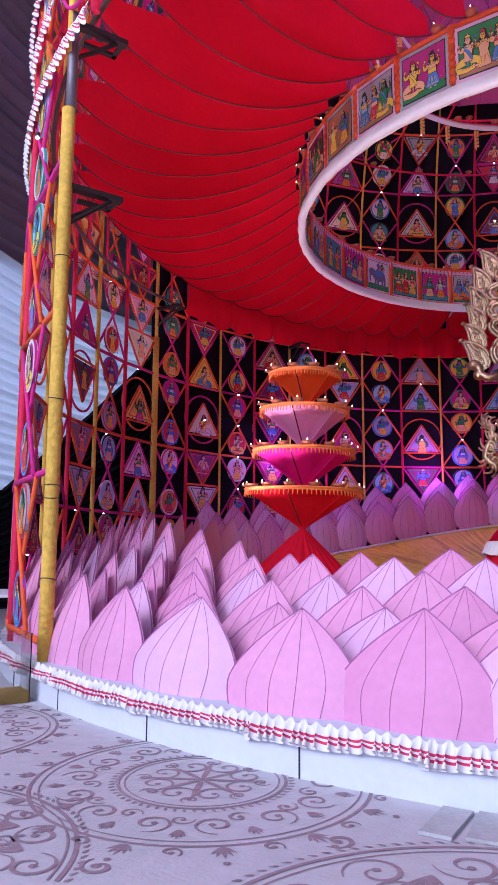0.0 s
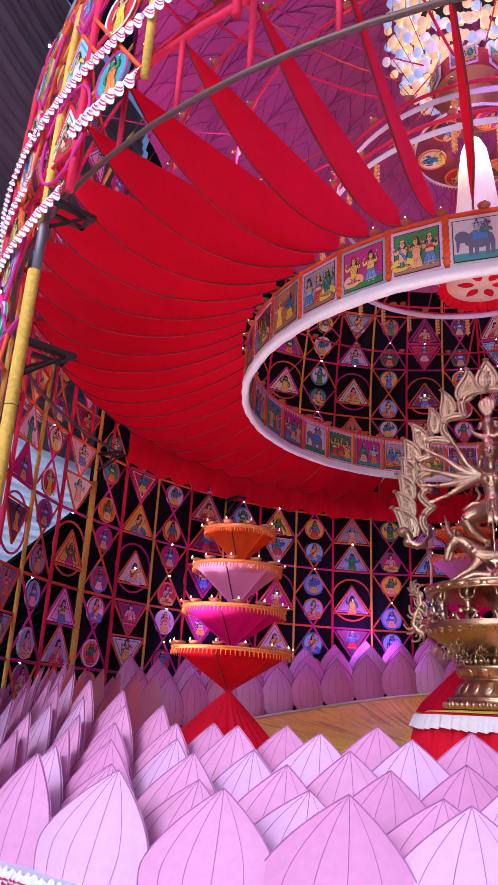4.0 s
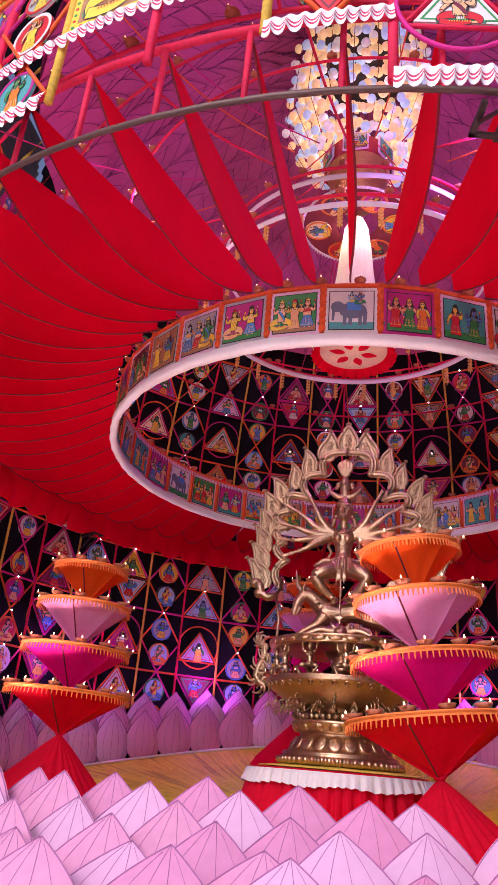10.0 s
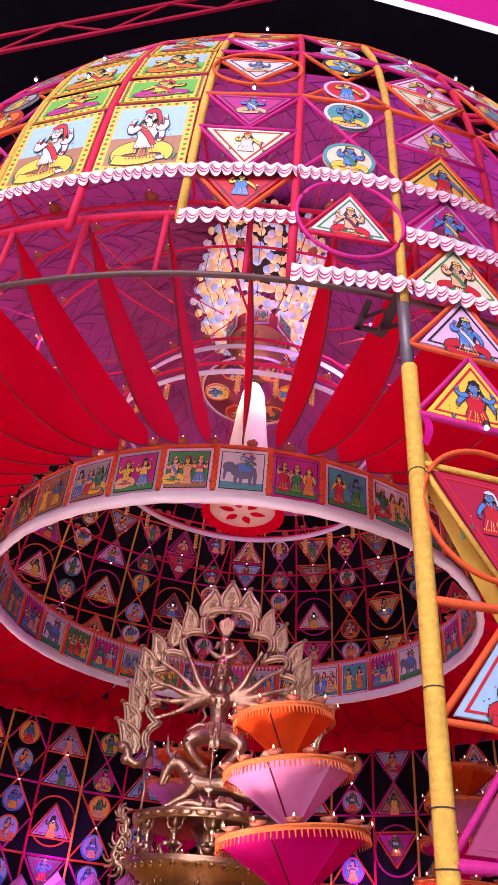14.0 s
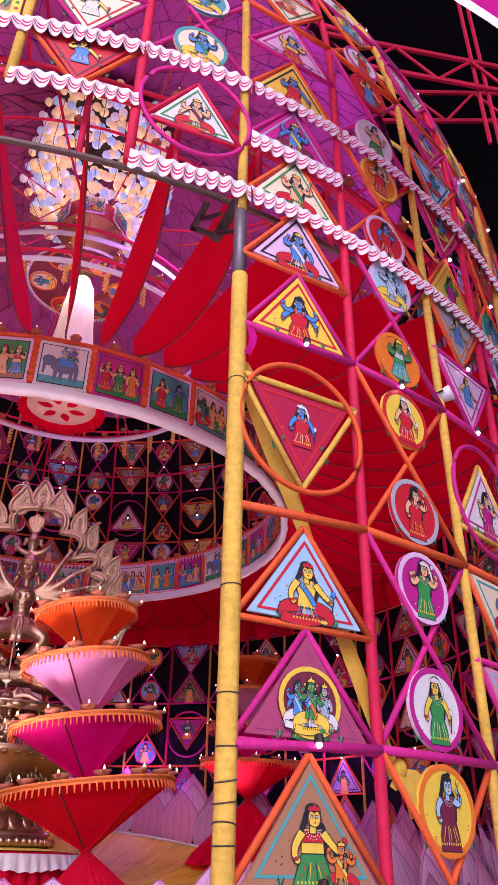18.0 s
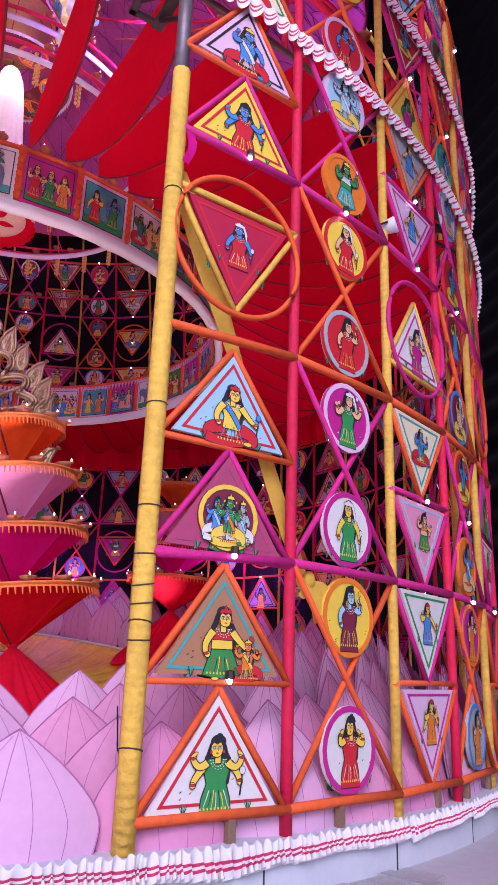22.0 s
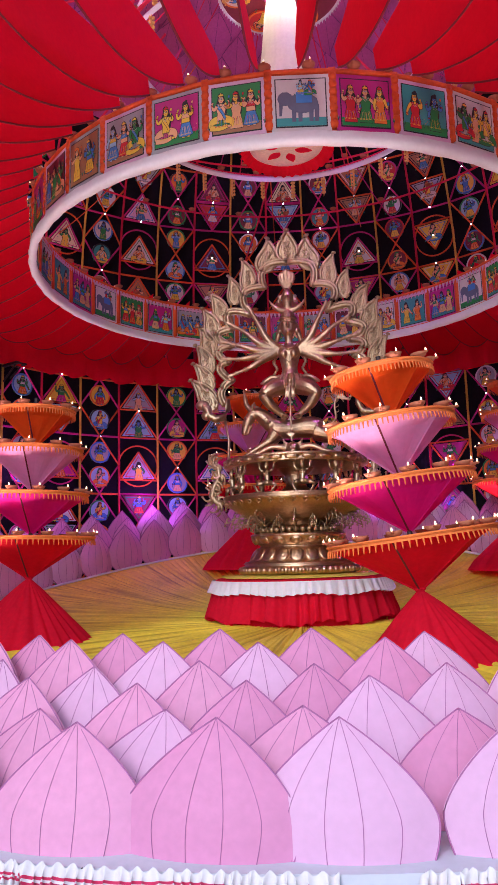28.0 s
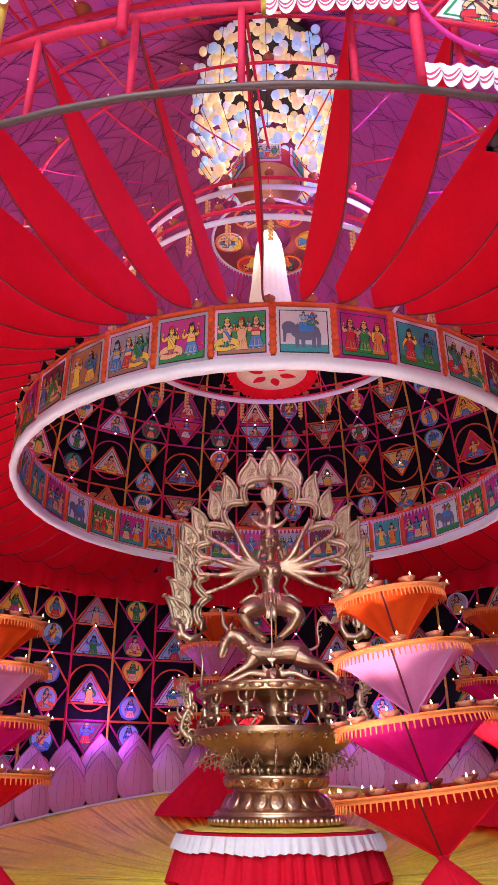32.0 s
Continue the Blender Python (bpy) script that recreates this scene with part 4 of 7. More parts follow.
for i in range(24):
    s = Shape()
    phi = PHI0 + 15 * i
    s.tube([polar(phi, R - 0.5, 8.83), polar(phi, lat_r(8.87) - 0.02, 8.87)], 0.022, 5)
    tagged(part("rail_arm", s, REDPOLE), "short red arm that ties the rail to a pole", "bracket", "rail arms")

# ---- canopy of red cloth fins ----
NS = 60
HOOPSTEEL = mat("brown_painted_steel", (0.11, 0.06, 0.05), 0.5, metal=0.3)
OUT, INN = 8.86, RR + 0.1
ROPE = mat("dark_red_rope", (0.2, 0.004, 0.012), 0.8)
for i in range(NS):
    phi = PHI0 + 1.6 + 6.0 * i
    s, e = Shape(), Shape()
    n, wd = 22, 7
    rg = random.Random(i)
    bil, tw = rg.uniform(0.75, 1.25), rg.uniform(-0.25, 0.25)
    low = []
    for j in range(n + 1):
        u = j / n
        r = OUT + (INN - OUT) * u
        top = 8.25 + (0.09 + 0.07 * max(0.0, math.cos(radians(phi + 8)))) * u - 0.05 * math.sin(math.pi * u)
        # the sheet leaves the hoop as a point, hangs deepest in the middle and is gathered again at the ring
        deep = (1 - (1 - u) ** 6) * (0.86 + 0.18 * bil * math.sin(math.pi * u) + 0.1 * math.cos(math.pi * u)) * (1 - 0.62 * u ** 5)
        for w in range(wd + 1):
            q = w / wd
            side = 0.8 * bil * math.sin(math.pi * u) * q ** 1.3 + 0.25 * math.sin(2 * math.pi * u + tw) * q + 0.35 * q * u * u + 0.12 * math.sin(math.pi * q) * math.sin(3 * math.pi * u)
            s.v.append(tuple(polar(phi + side, r, top - deep * q)))
        low.append(s.v[-1])
    for j in range(n):
        for w in range(wd):
            a = j * (wd + 1) + w
            s.face((a, a + 1, a + wd + 2, a + wd + 1))
    ob = tagged(part("canopy_fin", s, RED, smooth=True), "red cloth fin stretched from hoop to picture ring", "cloth fin", "canopy fins")
    e.tube(low, 0.014, 4)
    part("hem_rope", e, ROPE, ob, "dark hem rope", smooth=True)
# valance of overlapping scalloped cloths under the far canopy
val = thing("canopy_valance", "red cloth valance with a scalloped hem under the far canopy", "valance")
for c in range(34):
    s = Shape()
    for i in range(13):
        u = i / 12
        phi = 95 + 5 * (c + u) - 0.2 + 0.4 * u
        for v in range(6):
            q = v / 5
            low = 7.16 - 0.13 * math.sin(math.pi * u) ** 0.8 + 0.02 * math.sin(c * 2.3)
            s.v.append(tuple(polar(phi, OUT - 0.12 - 0.07 * q * math.sin(math.pi * u * 3 + c) - 0.1 * math.sin(math.pi * q) - 0.012 * (c % 2), 7.95 + (low - 7.95) * q)))
    for i in range(12):
        for v in range(5):
            a = i * 6 + v
            s.face((a, a + 6, a + 7, a + 1))
    part("scallop", s, RED, val, smooth=True)
for nm, r_, z_, m_, rad, lb in (("steel_hoop", OUT, 7.28, HOOPSTEEL, 0.034, "dark steel hoop under the canopy fins"), ("red_hoop", OUT, 8.27, REDPOLE, 0.045, "red wrapped hoop above the canopy fins")):
    s = Shape()
    s.tube([polar(4 * i, r_, z_) for i in range(90)], rad, 8, True)
    tagged(part(nm, s, m_, smooth=True), lb, "hoop")
POSTM = Shape()
POSTM.tube([(0, 0, 0), (0, 0, 0.99)], 0.035, 6)
POSTM = POSTM.mesh("hoop_post", [REDPOLE], True)
for i in range(NS):
    tagged(part("hoop_post", POSTM, None, m=face_out(PHI0 + 1.6 + 6 * i, OUT, 7.28)), "short red wrapped post between the two hoops", "post", "hoop posts")

# ---- lotus petals ----
def outline(v):
    """Half width of a petal along its height, widest at three tenths."""
    if v < 0.3:
        return 0.9 + 0.1 * math.sin(math.pi / 2 * v / 0.3)
    w = (v - 0.3) / 0.7
    return max(0.0, (1 - w ** 1.6) * (1 - 0.1 * w * (1 - w)))


PROFILE = [(v / 18, outline(v / 18)) for v in range(19)]
FARPROFILE = ((0.0, 0.42), (0.06, 0.66), (0.14, 0.86), (0.26, 0.98), (0.38, 1.0), (0.5, 0.94), (0.63, 0.79), (0.76, 0.56), (0.88, 0.28), (0.95, 0.11), (1.0, 0.0))


def petal_shape(w, h, lean, cup=0.1):
    s, ribs = Shape(), Shape()
    nu = 10
    grid = []
    for v, q in (PROFILE if h < 1 else FARPROFILE):
        half = w / 2 * q
        row = []
        for i in range(nu + 1):
            u = 2 * i / nu - 1
            y = -cup * w * (1 - u * u) * q + lean * h * v ** 1.3
            row.append((half * u, y, v * h))
        grid.append(row)
    for row in grid:
        s.v += row
    for j in range(len(grid) - 1):
        for i in range(nu):
            a = j * (nu + 1) + i
            s.face((a, a + 1, a + nu + 2, a + nu + 1))
    k = len(s.v)
    for row in grid:
        s.v += [(x, y + 0.016, z) for x, y, z in row]
    for j in range(len(grid) - 1):
        for i in range(nu):
            a = k + j * (nu + 1) + i
            s.face((a + nu + 1, a + nu + 2, a + 1, a))
    for i in (0, 2, 4, 6, 8, 10):
        top = len(grid) if i in (0, 10, 4, 6) else len(grid) - 1
        ribs.tube([(grid[j][i][0], grid[j][i][1] - 0.003, grid[j][i][2]) for j in range(top)], (0.0055 if i in (0, 10) else 0.002) * (1 if h < 1 else 2.4), 4)
    return s, ribs


PM = {}
for h, w, lean in ((0.66, 1.04, 0.33), (0.8, 1.04, 0.28), (1.25, 1.0, 0.06)):
    s, ribs = petal_shape(w, h, lean, 0.1 if h < 1 else 0.16)
    PM[h] = [s.mesh("petal", [m], True) for m in PETALS], ribs.mesh("ribbing", [PETALRIB], True)
prng = random.Random(9)
# radius of the foot, height of the foot, petal height, and the uneven spacing seen at the opening
ROWS = [(9.02, 0.3, 0.68, (-26.0, -19.8, -13.6, -7.0, -1.5, 3.4, 10.2, 16.4)), (8.62, 0.34, 0.66, (-23.0, -16.8, -10.5, -4.4, 2.0, 8.8, 15.6)),
        (8.42, 0.36, 0.8, (-18.4, -12.2, -6.1, -0.7, 5.5, 13.8, 19.8)), (8.08, 0.4, 0.8, (-21.8, -15.7, -9.5, -3.2, 2.8, 9.5, 17.4)),
        (7.85, 0.53, 0.8, (-24.0, -17.9, -11.9, -6.1, -0.3, 6.6, 15.2)), (7.55, 0.58, 0.8, (-22.0, -15.7, -9.3, -3.0, 2.9, 9.8, 20.0))]
for ri, (r, z, h, seen) in enumerate(ROWS):
    phis = list(seen)
    n = int((360 - (seen[-1] - seen[0])) / 6.1)
    step = (360 - (seen[-1] - seen[0])) / n
    phis += [seen[-1] + step * (i + 1) for i in range(n - 1)]
    for i, phi in enumerate(phis):
        a = (phi + 180) % 360 - 180
        side = abs(a + 2)
        if side > 95 and ri not in (0, 2, 4):
            continue
        y = polar(phi, r).y
        rise = min(1.0, max(0.0, (side - 15) / 35))
        hh = (0.66 if ri == 1 else 0.8) if side <= 95 else 1.25
        zz, rr = z + 0.25 * rise * (ri / 5), r
        if side > 95:
            rr = (8.5, 0, 8.2, 0, 7.95)[ri]
            zz = floor_z(polar(phi, 7.7).y) + (0.4, 0, 0.2, 0, -0.03)[ri]
        meshes, ribs = PM[hh]
        sc = 1.0 + prng.uniform(-0.04, 0.04)
        row = 0.9 if ri == 0 and side <= 95 else 1.0
        m = face_out(phi, rr, zz) @ pose(0, 0, 0, prng.uniform(-3, 3), prng.uniform(-2, 2), prng.uniform(-5, 5)) @ Matrix.Diagonal((sc, 1, row * sc * (1 + (0.55 if ri > 1 else 0.75) * rise * (side <= 95)), 1))
        if side > 95:
            m = m @ pose(0, 0, 0, 0, 0, 180)
        j = (i * 2 + ri) % 3 if prng.random() < 0.6 else prng.randrange(3)
        t = tagged(part("lotus_petal", meshes[j], None, m=m), ("pink", "pale lilac", "rose pink")[j] + " cloth lotus petal with sewn ribs, on the plinth", "lotus petal", "lotus petals")
        part("ribbing", ribs, None, t)
s = Shape()
s.tube([polar(100 + 2 * i, 7.72, floor_z(polar(100 + 2 * i, 7.72).y) + 0.05) for i in range(80)], 0.03, 6)
tagged(part("white_cord", s, WHITE, smooth=True), "thick white cord along the foot of the far petals", "cord")

# ---- tiered lamp stands ----
TIERS = [(4.02, 0.57, 0.5, ORCLOTH, "orange cloth cone"), (3.43, 0.7, 0.58, PINKCLOTH, "pale pink cloth cone"), (2.76, 0.8, 0.54, MAGCLOTH, "magenta cloth cone"), (2.13, 0.91, 0.56, STANDRED, "red cloth cone")]


SEAM = mat("dark_seam", (0.16, 0.012, 0.02), 0.8)


def build_stand():
    t = thing("lamp_stand", "stand of four inverted cloth cones rimmed with clay lamps", "lamp stand", "lamp stands")
    for ti, (z, r, h, m, lb) in enumerate(TIERS):
        zz = z - 0.85
        s = Shape()
        ns = 48

        def facet(a, v):
            # six flat cloth gores, pulled in between the ribs below the round rim
            w = (a % (math.pi / 3)) / (math.pi / 3)
            return 1 - (0.15 * math.sin(math.pi * w) + 0.03 * math.sin(3 * math.pi * w)) * min(1.0, -v / 0.12)

        s.lathe([(0.025, -h), (r * 0.22, -h * 0.8), (r * 0.6, -h * 0.42), (r * 0.82, -h * 0.19), (r, 0.0)], ns, (0, 0, zz), wob=facet)
        tier = part("tier", s, m, t, lb)
        s = Shape()
        s.lathe([(r * 1.0, 0.0), (r * 1.01, 0.02), (r * 0.93, 0.025), (r * 0.9, -0.03), (0.02, -0.06)], ns, (0, 0, zz))
        part("tray", s, m, tier)
        for j in range(6):
            a = math.pi / 3 * j
            s = Shape()
            s.tube([(0.03 * math.cos(a), 0.03 * math.sin(a), zz - h), (r * math.cos(a), r * math.sin(a), zz)], 0.011, 4)
            part("rib", s, SEAM if j in (1, 4) else m, tier, "dark sewn seam" if j in (1, 4) else "")
        fr = Shape()
        nf = 84
        for j in range(nf):
            a0, a1 = 2 * math.pi * j / nf, 2 * math.pi * (j + 1) / nf
            R2 = r * 1.02
            zt, zb = zz + 0.03, zz - 0.012
            k = len(fr.v)
            c0, s0, c1, s1 = math.cos(a0), math.sin(a0), math.cos(a1), math.sin(a1)
            am = (a0 + a1) / 2
            fr.v += [(R2 * c0, R2 * s0, zt), (R2 * c1, R2 * s1, zt), (R2 * c1, R2 * s1, zb), (R2 * c0, R2 * s0, zb)]
            fr.face((k, k + 3, k + 2, k + 1))
            fr.tube([(R2 * math.cos(am), R2 * math.sin(am), zb), (R2 * 1.015 * math.cos(am), R2 * 1.015 * math.sin(am), zb - 0.07)], [0.011, 0.005], 4)
        fr.tube([(r * 1.025 * math.cos(2 * math.pi * j / 48), r * 1.025 * math.sin(2 * math.pi * j / 48), zz + 0.03) for j in range(48)], 0.016, 5, True)
        part("fringe", fr, FRINGE, tier, "orange bead fringe")
        nd = (10, 11, 13, 14)[ti]
        for j in range(nd):
            a = 360 * (j + 0.3 * ti) / nd
            diya(pose(0, 0, zz + 0.03, 0, 0, a) @ pose(0, -r * 0.95, 0), "", tier)
    s = Shape()
    s.lathe([(0.03, 0.8), (0.05, 0.74), (0.045, 0.7), (0.2, 0.56), (0.52, 0.24), (0.94, -0.18), (1.06, -0.36)], 96, wob=lambda a, z: 1 + (0.05 + 0.02 * math.sin(3 * a)) * math.sin(26 * a + 1.5 * math.sin(5 * a)))
    part("base", s, STANDRED, t, "pleated red cloth base", smooth=True)
    s = Shape()
    s.tube([(0.05 * math.cos(q), 0.05 * math.sin(q), 0.73) for q in [math.pi / 6 * i for i in range(12)]], 0.02, 5, True)
    part("knot", s, STANDRED, t)
    s = Shape()
    s.tube([(0, 0, 0.7), (0, 0, 3.4)], 0.03, 8)
    part("rod", s, DARKSTEEL, t)
    return t


# x, y, height of the foot, lean, turn, size
SPOTS = [(1.57, -5.0, 0.85, -6.8, 12, 1.0), (-3.9, -2.9, 1.03, 1.5, 40, 1.0), (-1.48, 6.2, 2.1, 0.0, 70, 1.28), (5.2, 5.0, 1.9, 2.0, 100, 1.28)]
stand = build_stand()
for i, (x, y, z, lean, turn, size) in enumerate(SPOTS):
    m = pose(x, y, z, 0, lean, 0) @ pose(0, 0, 0, 0, 0, turn) @ Matrix.Scale(size, 4)
    if i == 0:
        stand.matrix_basis = m
    else:
        copy_thing(stand, m)

# ---- skirted pedestal ----
ped = thing("pedestal", "round pedestal with a red and white pleated skirt", "pedestal", m=pose(-0.04, 0, 0.82))
s = Shape()
s.lathe([(1.48, 0.0), (1.52, 0.74), (1.46, 0.77), (0.0, 0.79)], 64)
part("drum", s, STANDRED, ped)


def skirt(r0, r1, z0, z1, pl, amp, ph, hem=0.02):
    """Gathered cloth band: flutes of uneven width that open towards the hem."""
    s = Shape()
    n = 420
    for i in range(n):
        a = 2 * math.pi * i / n
        w = pl * a + ph + 2.2 * math.sin(5 * a + ph) + 1.1 * math.sin(13 * a)
        f = math.sin(w) + 0.45 * math.sin(2 * w + 1) + 0.3 * math.sin(7 * a)
        for v in range(7):
            q = v / 6
            rr = r0 + (r1 - r0) * q + amp * (0.25 + q) * f
            s.v.append((rr * math.cos(a + 0.006 * q * math.cos(w)), rr * math.sin(a + 0.006 * q * math.cos(w)), z0 + (z1 - z0) * q + hem * q * (math.sin(9 * a + ph) + 0.6 * f)))
    for i in range(n):
        for v in range(6):
            a, b = i * 7 + v, (i + 1) % n * 7 + v
            s.face((a, b, b + 1, a + 1))
    return s


part("red_skirt", skirt(1.54, 1.68, 0.66, 0.1, 40, 0.06, 0.4, 0.045), STANDRED, ped, "gathered red skirt", smooth=True)
part("white_frill", skirt(1.58, 1.66, 0.745, 0.535, 64, 0.024, 1.7, 0.018), WHITE, ped, "pleated white frill", smooth=True)
s = Shape()
s.lathe([(0.0, 0.84), (0.95, 0.83), (1.2, 0.81), (1.36, 0.8), (1.4, 0.785)], 120, wob=lambda a, z: 1 + 0.03 * math.sin(7 * a) + 0.025 * math.sin(17 * a + 1) + 0.012 * math.sin(41 * a))
part("top_cloth", s, GOLDC, ped, "crumpled yellow cloth", smooth=True)

# ---- bronze base: moulded foot, bowl, carried platform ----
base = thing("bronze_base", "tall bronze base with lotus foot, bowl and carried platform", "statue base", m=pose(-0.05, 0, 1.66))


def lotus_row(n, r, z, w, h, d, slope=0.0, turn=0.0):
    """Flat overlapping petals with a raised heart, laid on a moulding."""
    s = Shape()
    for i in range(n):
        a = 2 * math.pi * i / n + turn
        m = Matrix.Rotation(a, 3, "Z") @ Matrix.Rotation(slope, 3, "Y")
        c = Matrix.Rotation(a, 3, "Z") @ Vector((r, 0, z))
        s.blob(c, (d, w, h), m, 10, 8)
        s.blob(c + m @ Vector((d * 0.55, 0, h * 0.08)), (d * 0.5, w * 0.6, h * 0.62), m, 8, 6)
    return s


def frond(s, root, length, side, m, r=0.016):
    """A curling leaf spray: a stem that bends over and small curled side leaves."""
    pts = []
    for q in range(13):
        u = q / 12
        pts.append(Vector((length * u, 0, side * length * (0.28 * math.sin(2.6 * u) - 0.35 * u * u))))
    pts2 = [m @ p + Vector(root) for p in pts]
    s.tube(pts2, [r * (1.2 - 0.7 * q / 12) for q in range(13)], 5)
    for q in range(2, 13, 2):
        for up in (-1, 1):
            o = pts[q]
            l = length * 0.2 * (1.15 - q / 16)
            curl = [m @ (o + Vector((l * math.sin(0.5 * v) * 0.9, 0.01 * up, up * l * (1 - math.cos(0.5 * v)) * 0.75))) + Vector(root) for v in range(6)]
            s.tube(curl, [r * 0.9, r, r * 0.95, r * 0.8, r * 0.7, r * 0.9], 5)
            s.blob(curl[-1], r * 1.25, seg=6, rings=4)


s = Shape()
s.lathe([(0.0, 0.0), (1.02, 0.0), (1.06, 0.03), (1.06, 0.1), (1.02, 0.13), (0.96, 0.14), (1.0, 0.17), (0.96, 0.21), (0.9, 0.215), (0.86, 0.26), (0.8, 0.36), (0.74, 0.43), (0.7, 0.46), (0.68, 0.49), (0.74, 0.51), (0.8, 0.56), (0.85, 0.64), (0.86, 0.68), (0.82, 0.7), (0.6, 0.72), (0.52, 0.8), (0.5, 0.86), (0.0, 0.88)], 72)
part("foot", s, BRONZE, base, smooth=True)
part("foot_petal_band", lotus_row(20, 0.815, 0.335, 0.135, 0.135, 0.028, -0.55), BRONZE, base, "row of lotus petals", smooth=True)
part("bead_band", lotus_row(56, 1.055, 0.065, 0.05, 0.055, 0.04), BRONZE, base, "row of beads", smooth=True)
part("neck_petal_band", lotus_row(16, 0.8, 0.58, 0.12, 0.085, 0.035, 0.5), BRONZE, base, "row of lotus petals", smooth=True)
s = Shape()
s.lathe([(0.45, 0.82), (0.62, 0.87), (0.9, 0.98), (1.14, 1.12), (1.28, 1.24), (1.34, 1.31), (1.32, 1.335), (1.35, 1.355), (1.33, 1.37), (1.2, 1.36), (0.0, 1.34)], 72)
part("bowl", s, BRONZE, base, "smooth bronze bowl", smooth=True)
s = Shape()
for i in range(20):
    a = 2 * math.pi * i / 20
    frond(s, (0.62 * math.cos(a), 0.62 * math.sin(a), 0.76), 0.5 + 0.16 * (i % 2), 1 if i % 2 else 0.8, Matrix.Rotation(a, 3, "Z") @ Matrix.Rotation(-0.3 - 0.12 * (i % 2), 3, "Y"))
for i in range(40):
    a = 2 * math.pi * i / 40
    s.blob((0.74 * math.cos(a), 0.74 * math.sin(a), 0.76), (0.05, 0.06, 0.05), Matrix.Rotation(a, 3, "Z"), 7, 5)
part("leaf_scroll_band", s, BRONZEPALE, base, "curling leaf scrolls", smooth=True)
s = Shape()
pts = []
for q in range(9):
    e = 0.055 * (1 - q / 11)
    z = 1.22 + e * math.sin(q * 0.8)
    rr = 1.275 + (z - 1.22) * 0.8 + 0.012
    pts.append((rr * math.cos(e * math.cos(q * 0.8) / 1.28), rr * math.sin(e * math.cos(q * 0.8) / 1.28), z))
s.tube(pts, 0.014, 4)
CHASED = s.mesh("chased_scroll", [BRONZE], True)
for i in range(40):
    part("chased_scroll", CHASED, None, base, m=pose(0, 0, 0, 0, 0, 9 * i))
s = Shape()
s.lathe([(0.0, 1.34), (0.4, 1.36), (0.42, 1.42), (0.3, 1.48), (0.2, 1.54), (0.17, 1.62), (0.22, 1.68), (0.19, 1.72), (0.3, 1.84), (0.36, 1.9)], 24)
part("stem", s, BRONZE, base, smooth=True)
s = Shape()
s.lathe([(0.0, 1.88), (1.22, 1.88), (1.3, 1.9), (1.27, 1.92), (1.29, 1.98), (1.33, 2.01), (1.28, 2.03), (0.0, 2.03)], 72)
part("platform", s, BRONZE, base, "round bronze platform", smooth=True)
part("platform_petal_band", lotus_row(28, 1.29, 1.95, 0.125, 0.052, 0.035), BRONZE, base, "row of lotus petals", smooth=True)


def bearer():
    s = Shape()
    s.tube([(0, 0, 0.14), (0, 0.01, 0.2), (0, 0, 0.3), (0, 0, 0.37)], [0.062, 0.045, 0.062, 0.03], 10)
    s.blob((0, -0.005, 0.15), (0.085, 0.06, 0.05))
    for g_ in (-1, 1):
        s.blob((g_ * 0.028, -0.045, 0.3), 0.026, seg=8, rings=6)
    s.blob((0, -0.015, 0.425), (0.038, 0.04, 0.05))
    s.lathe([(0.0, -0.01), (0.045, 0.0), (0.036, 0.03), (0.02, 0.06), (0.0, 0.085)], 10, (0, 0, 0.455))
    for g_ in (-1, 1):
        s.tube([(g_ * 0.055, 0, 0.345), (g_ * 0.1, -0.01, 0.35), (g_ * 0.135, -0.01, 0.4), (g_ * 0.14, 0.0, 0.5)], [0.024, 0.022, 0.02, 0.016], 7)
        s.tube([(g_ * 0.14, 0, 0.49), (g_ * 0.2, 0, 0.52)], [0.03, 0.014], 6)
        s.tube([(g_ * 0.05, -0.02, 0.14), (g_ * 0.13, -0.07, 0.13), (g_ * 0.2, -0.1, 0.1), (g_ * 0.15, -0.1, 0.02), (g_ * 0.09, -0.11, -0.06)], [0.042, 0.038, 0.032, 0.026, 0.017], 8)
        s.blob((g_ * 0.08, -0.13, -0.075), (0.02, 0.045, 0.016), seg=7, rings=5)
    return s


BEAR = bearer().mesh("carved_bearer", [BRONZEPALE], True)
for i in range(12):
    part("carved_bearer", BEAR, None, base, "small carved bearer", m=face_out(8 + 30 * i, 1.17, 1.385))
for sg in (-1, 1):
    s = Shape()
    stem = [(sg * 1.3, -0.06, 1.3), (sg * 1.45, -0.06, 1.28), (sg * 1.56, -0.06, 1.42), (sg * 1.5, -0.06, 1.62), (sg * 1.4, -0.06, 1.78), (sg * 1.43, -0.06, 1.98), (sg * 1.52, -0.06, 2.06)]
    s.tube(stem, [0.05, 0.05, 0.055, 0.05, 0.045, 0.035, 0.025], 7)
    for j, (x, y, z) in enumerate(stem[1:]):
        for q in range(5):
            a = 0.9 * q + j * 0.7
            l = 0.18 - 0.012 * j
            pts = [(x + sg * l * (v / 7) * math.cos(a + 0.28 * v), y + 0.02 * (q % 3 - 1), z + l * (v / 7) * 1.25 * math.sin(a + 0.28 * v)) for v in range(8)]
            s.tube(pts, [0.02, 0.03, 0.036, 0.036, 0.03, 0.022, 0.016, 0.02], 6)
            s.blob(pts[-1], 0.022, seg=6, rings=4)
    part("side_scroll", s, BRONZEPALE, base, "pierced leaf scroll", smooth=True)

# ---- bronze statue: one plain mesh ----
Z0 = 3.69
s = Shape()


def B(x, y, z, rx, ry=None, rz=None, turn=0.0, **kw):
    s.blob((x, y, z), (rx, ry or rx, rz or rx), Matrix.Rotation(turn, 3, "Y"), **kw)


